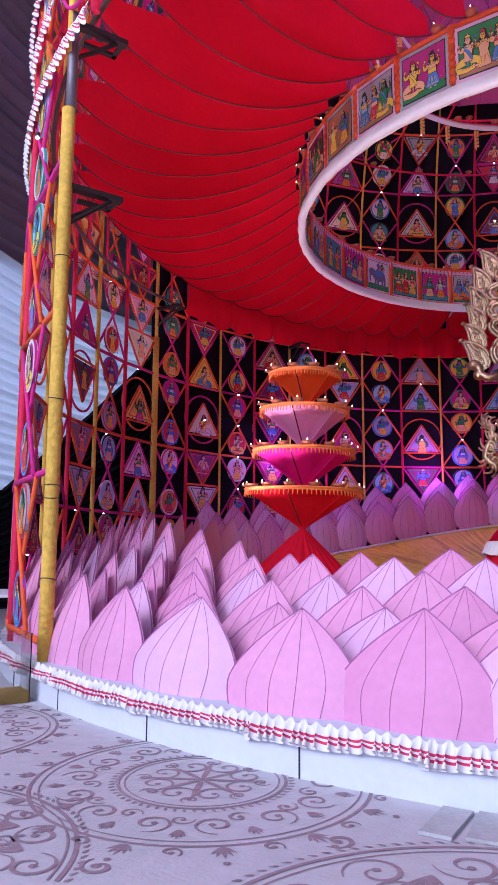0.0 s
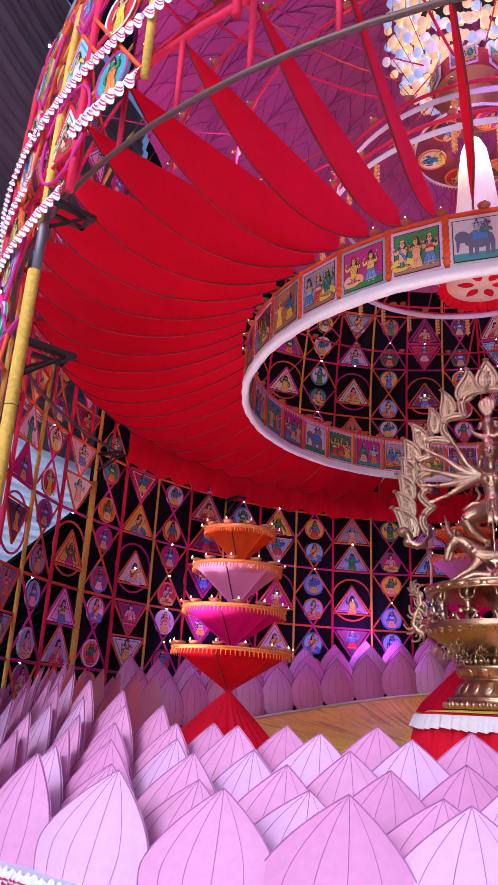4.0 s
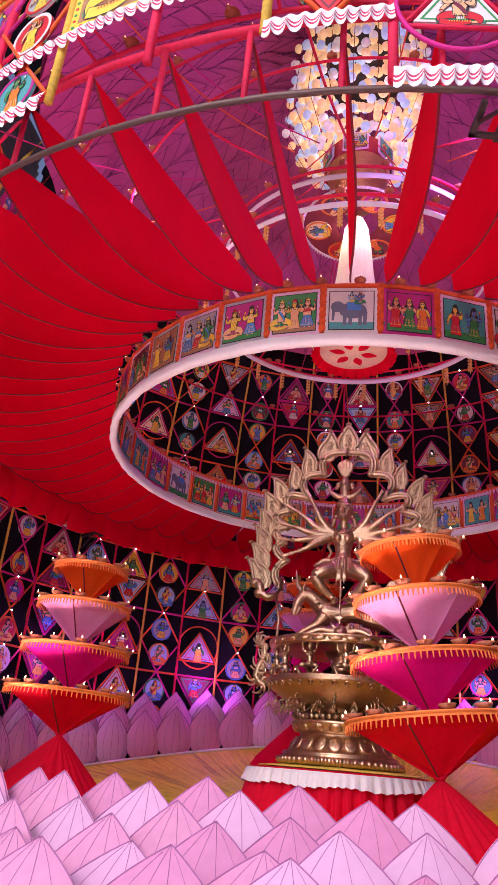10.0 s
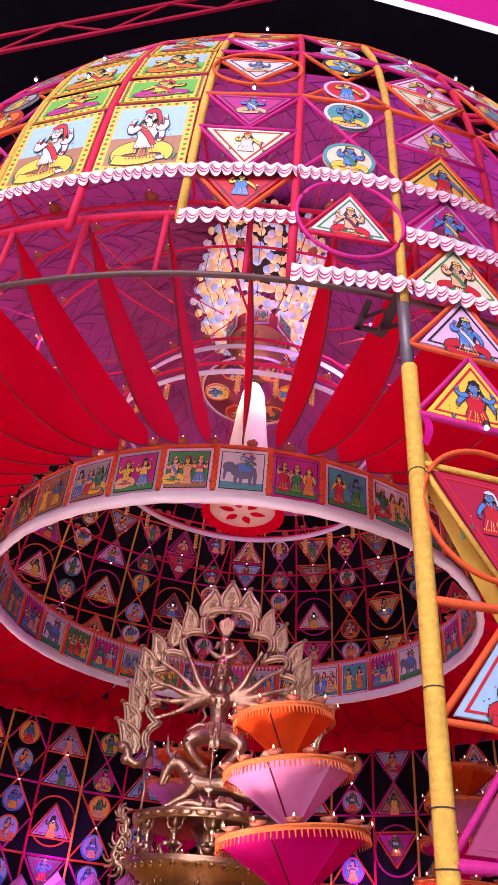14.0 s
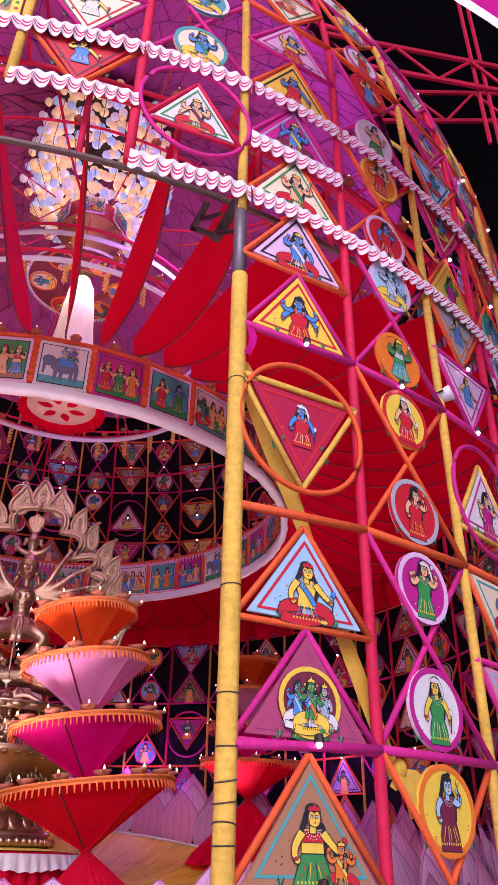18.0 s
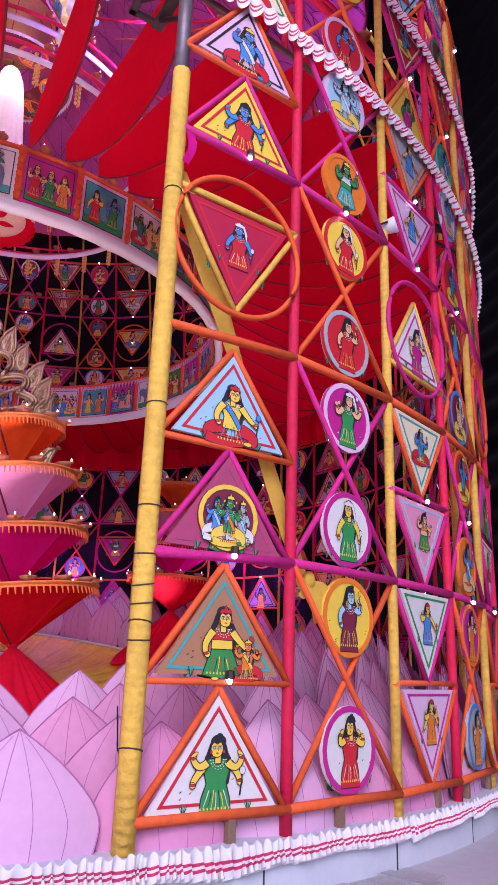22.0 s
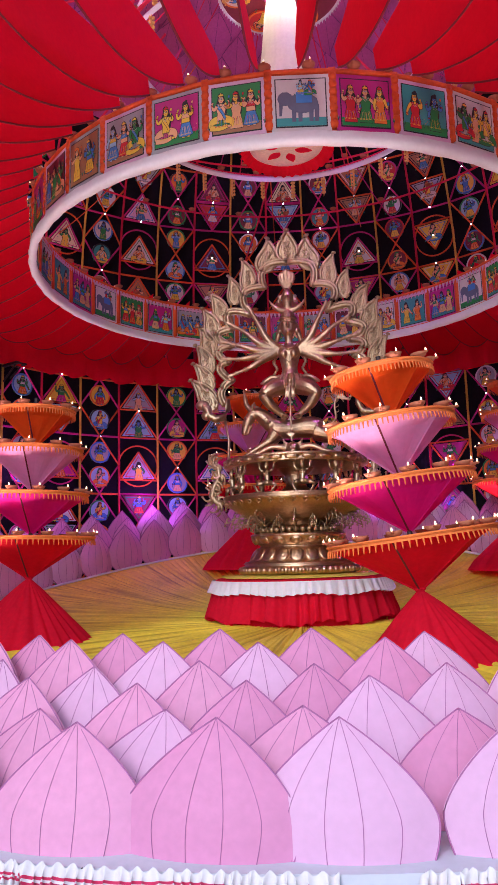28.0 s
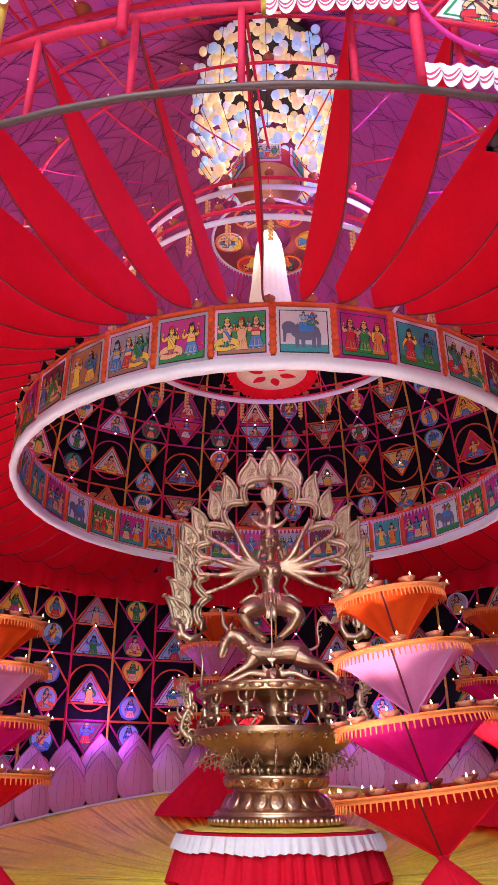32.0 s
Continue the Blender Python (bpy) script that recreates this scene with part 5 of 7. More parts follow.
def curve(pts, n=5):
    """Points on a smooth curve through the given ones (with radius as fourth value)."""
    out = []
    for i in range(len(pts) - 1):
        p = [pts[max(0, i - 1)], pts[i], pts[i + 1], pts[min(len(pts) - 1, i + 2)]]
        for j in range(n):
            u = j / n
            out.append(tuple(0.5 * (2 * p[1][c] + (p[2][c] - p[0][c]) * u + (2 * p[0][c] - 5 * p[1][c] + 4 * p[2][c] - p[3][c]) * u * u + (3 * p[1][c] - p[0][c] - 3 * p[2][c] + p[3][c]) * u ** 3) for c in range(4)))
    return out + [pts[-1]]


def T(*pts, seg=12):
    c = curve(pts)
    s.tube([p[:3] for p in c], [max(0.006, p[3]) for p in c], seg)


# mount: barrel, rump, arched neck, long head, ears and crest, legs, tail
T((-0.4, 0, 0.6, 0.16), (-0.3, 0, 0.6, 0.21), (0.0, 0, 0.58, 0.175), (0.28, 0, 0.61, 0.2), (0.48, 0, 0.58, 0.19), (0.6, 0, 0.5, 0.1), seg=16)
T((-0.3, -0.02, 0.62, 0.17), (-0.45, -0.04, 0.76, 0.15), (-0.58, -0.06, 0.87, 0.125), (-0.7, -0.07, 0.88, 0.1), (-0.78, -0.08, 0.82, 0.085), seg=14)
T((-0.72, -0.08, 0.86, 0.085), (-0.8, -0.09, 0.76, 0.1), (-0.84, -0.1, 0.64, 0.075), (-0.87, -0.1, 0.54, 0.06), (-0.87, -0.1, 0.49, 0.035))
T((-0.76, -0.1, 0.66, 0.05), (-0.8, -0.11, 0.56, 0.035), (-0.82, -0.11, 0.5, 0.02))
for g_ in (-1, 1):
    B(-0.8, -0.09 + g_ * 0.075, 0.8, 0.022, seg=8, rings=6)
    T((-0.72, -0.07 + g_ * 0.06, 0.93, 0.03), (-0.7, -0.07 + g_ * 0.1, 1.02, 0.035), (-0.66, -0.07 + g_ * 0.1, 1.1, 0.008), seg=7)
T((-0.72, -0.06, 0.94, 0.06), (-0.82, -0.05, 1.06, 0.05), (-0.85, -0.05, 1.2, 0.035), (-0.88, -0.05, 1.38, 0.006), seg=8)
for q in range(8):
    x, z = -0.68 + 0.05 * q, 0.96 - 0.028 * q
    T((x, 0.0, z, 0.035), (x + 0.02, 0.0, z + 0.07, 0.03), (x + 0.07, 0.0, z + 0.08, 0.01), seg=6)
for q in range(9):
    a = q * 0.7
    B(-0.42 + 0.1 * math.cos(a) * 0.6, -0.04 - 0.16 * math.sin(a), 0.72 - 0.1 * math.cos(a), 0.024, seg=6, rings=5)
for y in (-0.13, 0.13):
    T((-0.3, y * 0.8, 0.5, 0.15), (-0.42, y, 0.36, 0.085), (-0.62, y, 0.24, 0.06), (-0.82, y, 0.12, 0.045), (-0.9, y, 0.05, 0.05), (-0.98, y, 0.035, 0.04))
    T((0.45, y * 0.7, 0.52, 0.17), (0.62, y, 0.44, 0.12), (0.82, y, 0.38, 0.075), (0.95, y, 0.28, 0.05), (1.06, y, 0.2, 0.05), (1.1, y, 0.16, 0.06))
    B(1.1, y, 0.12, 0.03, 0.08, 0.1, 0.5)
T((0.58, 0, 0.62, 0.035), (0.72, 0, 0.66, 0.03), (0.82, 0, 0.76, 0.026), (0.8, 0, 0.98, 0.022), (0.86, 0, 1.18, 0.02), (0.98, 0, 1.22, 0.012), seg=7)
for q in range(5):
    T((0.84 + 0.03 * q, 0, 1.14 + 0.015 * q, 0.016), (0.92 + 0.04 * q, 0, 1.12 - 0.01 * q, 0.014), (0.98 + 0.04 * q, 0, 1.04 + 0.05 * q, 0.008), seg=5)
for q in range(3):
    T((0.81, 0, 0.85 + 0.1 * q, 0.014), (0.87, 0, 0.88 + 0.1 * q, 0.01), (0.88, 0, 0.94 + 0.1 * q, 0.007), seg=5)
# fallen figure under the mount: head with horns, spread arms and legs
B(0.02, -0.3, 0.17, 0.12, 0.11, 0.14)
B(0.02, -0.39, 0.13, 0.07, 0.05, 0.06)
for g_ in (-1, 1):
    T((0.02 + g_ * 0.08, -0.3, 0.25, 0.035), (0.02 + g_ * 0.15, -0.3, 0.3, 0.03), (0.02 + g_ * 0.18, -0.3, 0.38, 0.008), seg=7)
    B(0.02 + g_ * 0.045, -0.4, 0.2, 0.02, seg=6, rings=5)
    T((0.02 + g_ * 0.14, -0.26, 0.2, 0.075), (g_ * 0.36, -0.3, 0.22, 0.055), (g_ * 0.62, -0.32, 0.11, 0.045), (g_ * 0.9, -0.3, 0.05, 0.03))
T((0.1, -0.1, 0.14, 0.12), (0.0, 0.1, 0.16, 0.16), (-0.1, 0.3, 0.12, 0.1))
for q in range(5):
    T((0, -0.4, 0.36, 0.02), (0.03 * (q - 2), -0.42, 0.42, 0.02), (0.05 * (q - 2), -0.42, 0.5 - 0.02 * abs(q - 2), 0.008), seg=5)
# figure: bent legs, skirt, hanging apron, sashes
for g_ in (-1, 1):
    T((g_ * 0.12, -0.05, 1.4, 0.17), (g_ * 0.32, -0.16, 1.33, 0.165), (g_ * 0.46, -0.22, 1.23, 0.12), (g_ * 0.48, -0.22, 1.16, 0.1))
    T((g_ * 0.48, -0.22, 1.2, 0.11), (g_ * 0.38, -0.18, 1.04, 0.1), (g_ * 0.24, -0.13, 0.91, 0.07), (g_ * 0.13, -0.1, 0.82, 0.055))
    B(g_ * 0.1, -0.18, 0.8, 0.06, 0.13, 0.04)
    for q in range(3):
        B(g_ * (0.16 + 0.02 * q), -0.115, 0.845 + 0.022 * q, 0.065, 0.065, 0.014, seg=10, rings=4)
    T((g_ * 0.2, -0.04, 1.56, 0.035), (g_ * 0.34, -0.02, 1.58, 0.045), (g_ * 0.48, 0.0, 1.5, 0.05), (g_ * 0.56, 0.0, 1.47, 0.012), seg=7)
B(0, -0.03, 1.48, 0.25, 0.19, 0.15)
for q in range(14):
    a = 2 * math.pi * q / 14
    T((0.21 * math.cos(a), -0.03 + 0.16 * math.sin(a), 1.6, 0.03), (0.26 * math.cos(a), -0.03 + 0.2 * math.sin(a), 1.5, 0.035), (0.3 * math.cos(a), -0.03 + 0.24 * math.sin(a), 1.36, 0.02), seg=6)
B(0, -0.02, 1.61, 0.19, 0.14, 0.035)
for q in range(6):
    x = -0.075 + 0.03 * q
    T((x * 0.6, -0.2, 1.42, 0.025), (x, -0.26, 1.25, 0.024), (x * 1.2, -0.25, 1.08 + 0.05 * (q % 2), 0.014), seg=6)
# torso, shoulders, necklace, side ribbons
T((0, -0.01, 1.6, 0.17), (0, 0.0, 1.72, 0.145), (0, -0.01, 1.86, 0.17), (0, 0.0, 2.02, 0.21), (0, 0.02, 2.13, 0.17), (0, 0.02, 2.22, 0.08), seg=18)
for g_ in (-1, 1):
    B(g_ * 0.095, -0.155, 1.985, 0.085)
    B(g_ * 0.21, 0.01, 2.12, 0.095)
    T((g_ * 0.22, 0.1, 2.05, 0.04), (g_ * 0.3, 0.1, 1.9, 0.035), (g_ * 0.24, 0.08, 1.76, 0.03), (g_ * 0.3, 0.06, 1.64, 0.03), (g_ * 0.22, 0.04, 1.55, 0.02), seg=7)
for q in range(19):
    a = math.pi * q / 18
    B(0.15 * math.cos(a), -0.1 - 0.12 * math.sin(a), 2.19 - 0.12 * math.sin(a), 0.018, seg=6, rings=5)
    B(0.11 * math.cos(a), -0.12 - 0.1 * math.sin(a), 2.16 - 0.34 * math.sin(a), 0.014, seg=6, rings=5)
T((0, 0.01, 2.18, 0.075), (0, 0.0, 2.28, 0.07), (0, -0.01, 2.36, 0.08))
# head: face, hair, ears, jewelled cap, crescent, small head and fan crest
B(0, -0.01, 2.55, 0.155, 0.155, 0.21)
B(0, -0.06, 2.44, 0.105, 0.09, 0.09)
B(0, 0.06, 2.6, 0.17, 0.14, 0.2)
T((0, -0.15, 2.6, 0.02), (0, -0.185, 2.53, 0.025), (0, -0.175, 2.5, 0.03), seg=7)
B(0, -0.15, 2.43, 0.045, 0.02, 0.014, seg=8, rings=5)
B(0, -0.15, 2.405, 0.035, 0.02, 0.012, seg=8, rings=5)
for g_ in (-1, 1):
    B(g_ * 0.065, -0.142, 2.57, 0.04, 0.022, 0.022, seg=8, rings=6)
    T((g_ * 0.02, -0.16, 2.615, 0.01), (g_ * 0.07, -0.155, 2.635, 0.012), (g_ * 0.12, -0.12, 2.61, 0.008), seg=5)
    T((g_ * 0.14, 0.02, 2.62, 0.04), (g_ * 0.175, 0.04, 2.5, 0.045), (g_ * 0.2, 0.06, 2.38, 0.05), (g_ * 0.24, 0.08, 2.26, 0.03), seg=8)
    B(g_ * 0.165, -0.03, 2.46, 0.03, 0.03, 0.05, seg=8, rings=6)
    T((g_ * 0.04, -0.03, 2.86, 0.06), (g_ * 0.16, -0.05, 2.88, 0.055), (g_ * 0.27, -0.06, 2.96, 0.035), (g_ * 0.35, -0.06, 3.09, 0.006), seg=8)
T((0, 0, 2.7, 0.15), (0, 0, 2.78, 0.13), (0, 0, 2.86, 0.09))
for q in range(13):
    a = math.pi * q / 12
    B(0.155 * math.cos(a), -0.02 - 0.13 * math.sin(a), 2.69, 0.022, seg=6, rings=5)
T((0, 0, 2.86, 0.08), (0, -0.01, 3.0, 0.09), (0, -0.02, 3.1, 0.105), (0, -0.02, 3.2, 0.09), (0, 0, 3.28, 0.05))
B(0, -0.12, 3.1, 0.02, 0.03, 0.035, seg=6, rings=5)
for g_ in (-1, 1):
    B(g_ * 0.13, 0.0, 3.14, 0.06, 0.03, 0.05)
    B(g_ * 0.16, 0.0, 3.06, 0.04, 0.03, 0.04)
    B(g_ * 0.045, -0.11, 3.14, 0.02, 0.012, 0.012, seg=6, rings=5)
for q in range(5):
    T((0, 0, 3.27, 0.04), ((q - 2) * 0.05, -0.01, 3.42, 0.038), ((q - 2) * 0.065, -0.01, 3.56, 0.038), ((q - 2) * 0.03, 0, 3.7 - abs(q - 2) * 0.03, 0.02), seg=7)
# ten arms with bangles and hands
for wx, wz, hx, hz, ez in ((0.6, 2.7, 0.72, 2.92, -0.1), (0.84, 2.48, 1.14, 2.66, -0.07), (0.92, 2.2, 1.26, 2.3, -0.05), (0.94, 1.94, 1.26, 1.97, -0.02), (0.8, 1.74, 1.12, 1.63, 0.0)):
    for g_ in (-1, 1):
        mx, mz = 0.18 + (wx - 0.18) * 0.5, 2.1 + (wz - 2.1) * 0.5 + ez
        T((g_ * 0.17, 0.02, 2.1, 0.095), (g_ * mx, -0.06, mz, 0.075), (g_ * (mx + (wx - mx) * 0.55), -0.1, mz + (wz - mz) * 0.55 - 0.01, 0.06), (g_ * wx, -0.12, wz, 0.036), (g_ * (wx + (hx - wx) * 0.4), -0.12, wz + (hz - wz) * 0.4, 0.032), seg=10)
        d = Vector((g_ * (hx - wx), 0, hz - wz)).normalized()
        rot = Vector((1, 0, 0)).rotation_difference(d).to_matrix()
        for q in (0.0, 0.04):
            s.blob((g_ * wx + d.x * q, -0.12, wz + d.z * q), (0.018, 0.052, 0.052), rot, 10, 6)
        s.blob((g_ * (wx + (hx - wx) * 0.6), -0.12, wz + (hz - wz) * 0.6), (0.08, 0.03, 0.042), rot, 10, 6)
        for q in range(3):
            p0 = Vector((g_ * (wx + (hx - wx) * 0.7), -0.12, wz + (hz - wz) * 0.7))
            up = Vector((-d.z, 0, d.x)) * (0.025 * (q - 1))
            e1 = p0 + d * 0.1 + up
            e2 = p0 + d * 0.15 + up * 1.2 + Vector((0, 0, -0.02 * (1 - q)))
            s.tube([p0 + up * 0.7, e1, e2], [0.017, 0.015, 0.009], 6)
# lance to the fallen figure
s.tube([(0.0, -0.34, 1.4), (0.01, -0.42, 0.3)], 0.02, 8)
s.move(Matrix.Translation((-0.09, 0, Z0)))
stat = tagged(part("statue", s, BRONZE, smooth=True), "polished bronze statue with ten arms standing over a mount", "statue")
fuse = stat.modifiers.new("fuse", "REMESH")
fuse.mode = "VOXEL"
fuse.voxel_size = 0.0135
fuse.use_smooth_shade = True

# ---- bronze flame arch behind the statue ----
arch = thing("flame_arch", "pale bronze arch of leaf flames standing behind the statue", "arch", m=pose(-0.07, 0.18, Z0 - 0.05))
# cusp, belly, cusp, belly ... of the scalloped inner moulding, from the foot to the crown
CUSPS = ((-1.26, 1.2), (-1.13, 1.66), (-1.2, 2.02), (-1.12, 2.34), (-1.1, 2.68), (-0.73, 2.93), (-0.46, 3.47), (0.0, 3.95))
BELLIES = ((-1.33, 1.46), (-1.35, 1.9), (-1.37, 2.24), (-1.38, 2.56), (-1.16, 3.0), (-0.86, 3.36), (-0.44, 3.86))
for g_ in (-1, 1):
    for i, (bx, bz) in enumerate(BELLIES):
        (x0, z0), (x2, z2) = CUSPS[i], CUSPS[i + 1]
        s = Shape()
        path = []
        for q in range(15):
            u = q / 14
            k0, k1, k2 = 2 * (u - 0.5) * (u - 1), 4 * u * (1 - u), 2 * u * (u - 0.5)
            path.append((k0 * x0 + k1 * bx + k2 * x2, k0 * z0 + k1 * bz + k2 * z2))
        for off, rad in ((0.0, 0.045), (0.062, 0.034), (-0.048, 0.016)):
            pts = []
            for q, (x, z) in enumerate(path):
                a, b = path[max(0, q - 1)], path[min(14, q + 1)]
                dx, dz = b[0] - a[0], b[1] - a[1]
                l = math.hypot(dx, dz)
                pts.append((g_ * -(x - dz / l * off), -0.02 + 0.02 * (off != 0), z + dx / l * off))
            s.tube(pts, rad, 8)
        if i < 6:
            s.blob((g_ * -(x2 * 0.985), -0.02, z2), (0.052, 0.05, 0.05), seg=10, rings=7)
        part("moulding", s, BRONZEPALE, arch, smooth=True)


def leaf_flame(curl):
    """A teardrop leaf one unit long: thick raised rim, sunk field with a scroll, tip bent over into a small disc."""
    s = Shape()
    n = 22
    spine = [(curl * (-0.05 * math.sin(math.pi * j / n) + 0.1 * max(0.0, (j / n - 0.6) / 0.4) ** 2), j / n) for j in range(n + 1)]
    hw = []
    for j in range(n + 1):
        v = j / n
        q = math.sqrt(max(0.0, 1 - ((v - 0.36) / 0.37) ** 2)) if v < 0.36 else 1 - ((v - 0.36) / 0.64) ** 1.55
        hw.append(0.27 * max(0.0, q) + 0.02)
    left = [(x - q, z) for (x, z), q in zip(spine, hw)]
    right = [(x + q, z) for (x, z), q in zip(spine, hw)]
    k = len(s.v)
    for side in (0.0, 0.06):
        for (lx, lz), (rx, rz) in zip(left, right):
            for c in (0.0, 0.25, 0.5, 0.75, 1.0):
                s.v.append((lx + (rx - lx) * c, side, lz))
    for j in range(n):
        for c in range(4):
            a = k + 5 * j + c
            s.face((a, a + 1, a + 6, a + 5))
            b = a + 5 * (n + 1)
            s.face((b + 5, b + 6, b + 1, b))
    for edge in (left, right):
        s.tube([(x, -0.01, z) for x, z in edge], 0.058, 8)
    for g_ in (-1, 1):
        s.tube([(spine[j][0] + g_ * hw[j] * 0.62, -0.012, spine[j][1]) for j in range(3, n - 3)], 0.018, 5)
    # scroll in the field: a stem with three pairs of curls
    s.tube([(x, -0.012, z) for x, z in spine[3:-4]], 0.016, 5)
    for q in (5, 9, 13):
        x, z = spine[q]
        for g_ in (-1, 1):
            w = hw[q] * 0.42
            pts = [(x + g_ * w * (0.5 - 0.5 * math.cos(0.9 * v)) * (1.1 - 0.1 * v), -0.016, z + 0.09 * math.sin(0.75 * v)) for v in range(7)]
            s.tube(pts, [0.016, 0.024, 0.026, 0.026, 0.022, 0.018, 0.022], 5)
    tx = spine[-1][0]
    s.tube([(tx, 0.01, 0.93), (tx + curl * 0.03, 0.0, 1.0), (tx + curl * 0.05, -0.02, 1.05)], [0.04, 0.034, 0.03], 7)
    s.blob((tx + curl * 0.05, -0.03, 1.07), (0.095, 0.09, 0.045), seg=12, rings=6)
    return s


LEAVES = {c: leaf_flame(c).mesh("flame_leaf", [BRONZEPALE], True) for c in (-1, 0, 1)}
# foot and tip of each leaf from the crown down
FEET_TIPS = ((-0.5, 3.84, -0.3, 4.44), (-0.79, 3.47, -0.82, 4.08), (-1.06, 3.21, -1.09, 3.76), (-1.29, 2.9, -1.46, 3.45), (-1.47, 2.52, -1.61, 3.14), (-1.54, 2.18, -1.69, 2.78), (-1.56, 1.86, -1.76, 2.42), (-1.56, 1.52, -1.81, 2.06), (-1.52, 1.14, -1.85, 1.74))
part("flame_leaf", LEAVES[0], None, arch, "crown leaf", m=Matrix.Translation((0, 0, 3.97)) @ Matrix.Diagonal((0.68, 0.66, 0.6, 1)))
for g_ in (-1, 1):
    for x0, z0, x1, z1 in FEET_TIPS:
        l = math.hypot(x1 - x0, z1 - z0)
        part("flame_leaf", LEAVES[g_], None, arch, m=Matrix.Translation((-g_ * x0, 0.02, z0 - 0.03)) @ Matrix.Rotation(math.atan2(-g_ * (x1 - x0), z1 - z0), 4, "Y") @ Matrix.Diagonal((l * (1.05 if z0 > 3.8 else 0.84), 0.5, l * 1.0, 1)))
    s = Shape()
    c = [(-1.24, 1.3, 0.05), (-1.22, 1.1, 0.06), (-1.3, 0.95, 0.07), (-1.46, 0.92, 0.075), (-1.6, 1.0, 0.08), (-1.62, 1.12, 0.085), (-1.72, 1.2, 0.09)]
    s.tube([(-g_ * x, -0.02, z) for x, z, r in c], [r for x, z, r in c], 10)
    s.blob((g_ * 1.72, -0.02, 1.2), (0.13, 0.09, 0.1), seg=12, rings=8)
    s.blob((g_ * 1.64, -0.02, 1.0), (0.1, 0.09, 0.1), seg=12, rings=8)
    part("foot_curl", s, BRONZEPALE, arch, "curled foot", smooth=True)
    s = Shape()
    s.tube([(g_ * 1.3, 0.0, 0.95), (g_ * 1.22, -0.02, 0.5), (g_ * 1.24, -0.05, 0.0)], 0.026, 6)
    part("stay", s, BRONZEPALE, arch, "slim stay", smooth=True)

# ---- hanging lamps in the middle ----
cl = thing("cloth_lantern", "long white pleated cloth lantern, lit from inside", "lantern", m=pose(0, 0, 10.02))
s = Shape()
s.lathe([(0.88, 0.0), (0.68, 0.5), (0.5, 1.2), (0.4, 2.0), (0.34, 2.7), (0.27, 3.2), (0.16, 3.5), (0.06, 3.6), (0.03, 3.62)], 60, wob=lambda a, z: 1 + 0.035 * math.sin(20 * a))
GLOWCLOTH = cloth("lit_white_cloth", (0.9, 0.84, 0.66), 0.5, rough=0.8, emit=0.2)
part("shade", s, GLOWCLOTH, cl, "glowing white pleated cloth", smooth=True)
s = Shape()
s.tube([(0, 0, 3.6), (0, 0, 8.4)], 0.012, 5)
part("cord", s, DARKSTEEL, cl)
s = Shape()
s.lathe([(0.9, 0.0), (0.92, 0.05), (0.86, 0.08)], 60)
part("ring", s, REDPOLE, cl)

md = thing("ceiling_medallion", "round cream medallion with red leaves and a red ruffled edge", "medallion", m=pose(0, 0, 9.9) @ Matrix.Scale(0.86, 4))
CREAM = mat("cream_cloth", (0.85, 0.62, 0.45), 0.8)
s = Shape()
s.lathe([(0.0, -0.05), (0.5, -0.03), (0.84, 0.0), (0.84, 0.06), (0.0, 0.08)], 48)
part("disc", s, CREAM, md, smooth=True)
for i in range(6):
    s = Shape()
    a = math.pi / 3 * i + 0.3
    pts = [(0.2 + 0.42 * q, 0.11 * math.sin(math.pi * q ** 0.8)) for q in [j / 8 for j in range(9)]]
    poly = pts + [(x, -y) for x, y in pts[::-1][1:-1]]
    k = len(s.v)
    s.v += [(x * math.cos(a) - y * math.sin(a), x * math.sin(a) + y * math.cos(a), -0.06 + 0.03 * x) for x, y in poly]
    s.v += [(x, y, z + 0.012) for x, y, z in s.v[k:]]
    n = len(poly)
    s.face(range(k + n - 1, k - 1, -1))
    s.face(range(k + n, k + 2 * n))
    part("leaf", s, STANDRED, md)
s = Shape()
n = 220
for i in range(n):
    a = 2 * math.pi * i / n
    for v in range(4):
        rr = 0.84 + 0.07 * v + 0.012 * v * math.sin(i * 0.9)
        s.v.append((rr * math.cos(a), rr * math.sin(a), 0.03 - 0.06 * v + 0.012 * math.sin(i * 0.9 + 1) * v))
for i in range(n):
    for v in range(3):
        a, b = i * 4 + v, (i + 1) % n * 4 + v
        s.face((a, b, b + 1, a + 1))
part("ruffled_edge", s, RED, md, smooth=True)


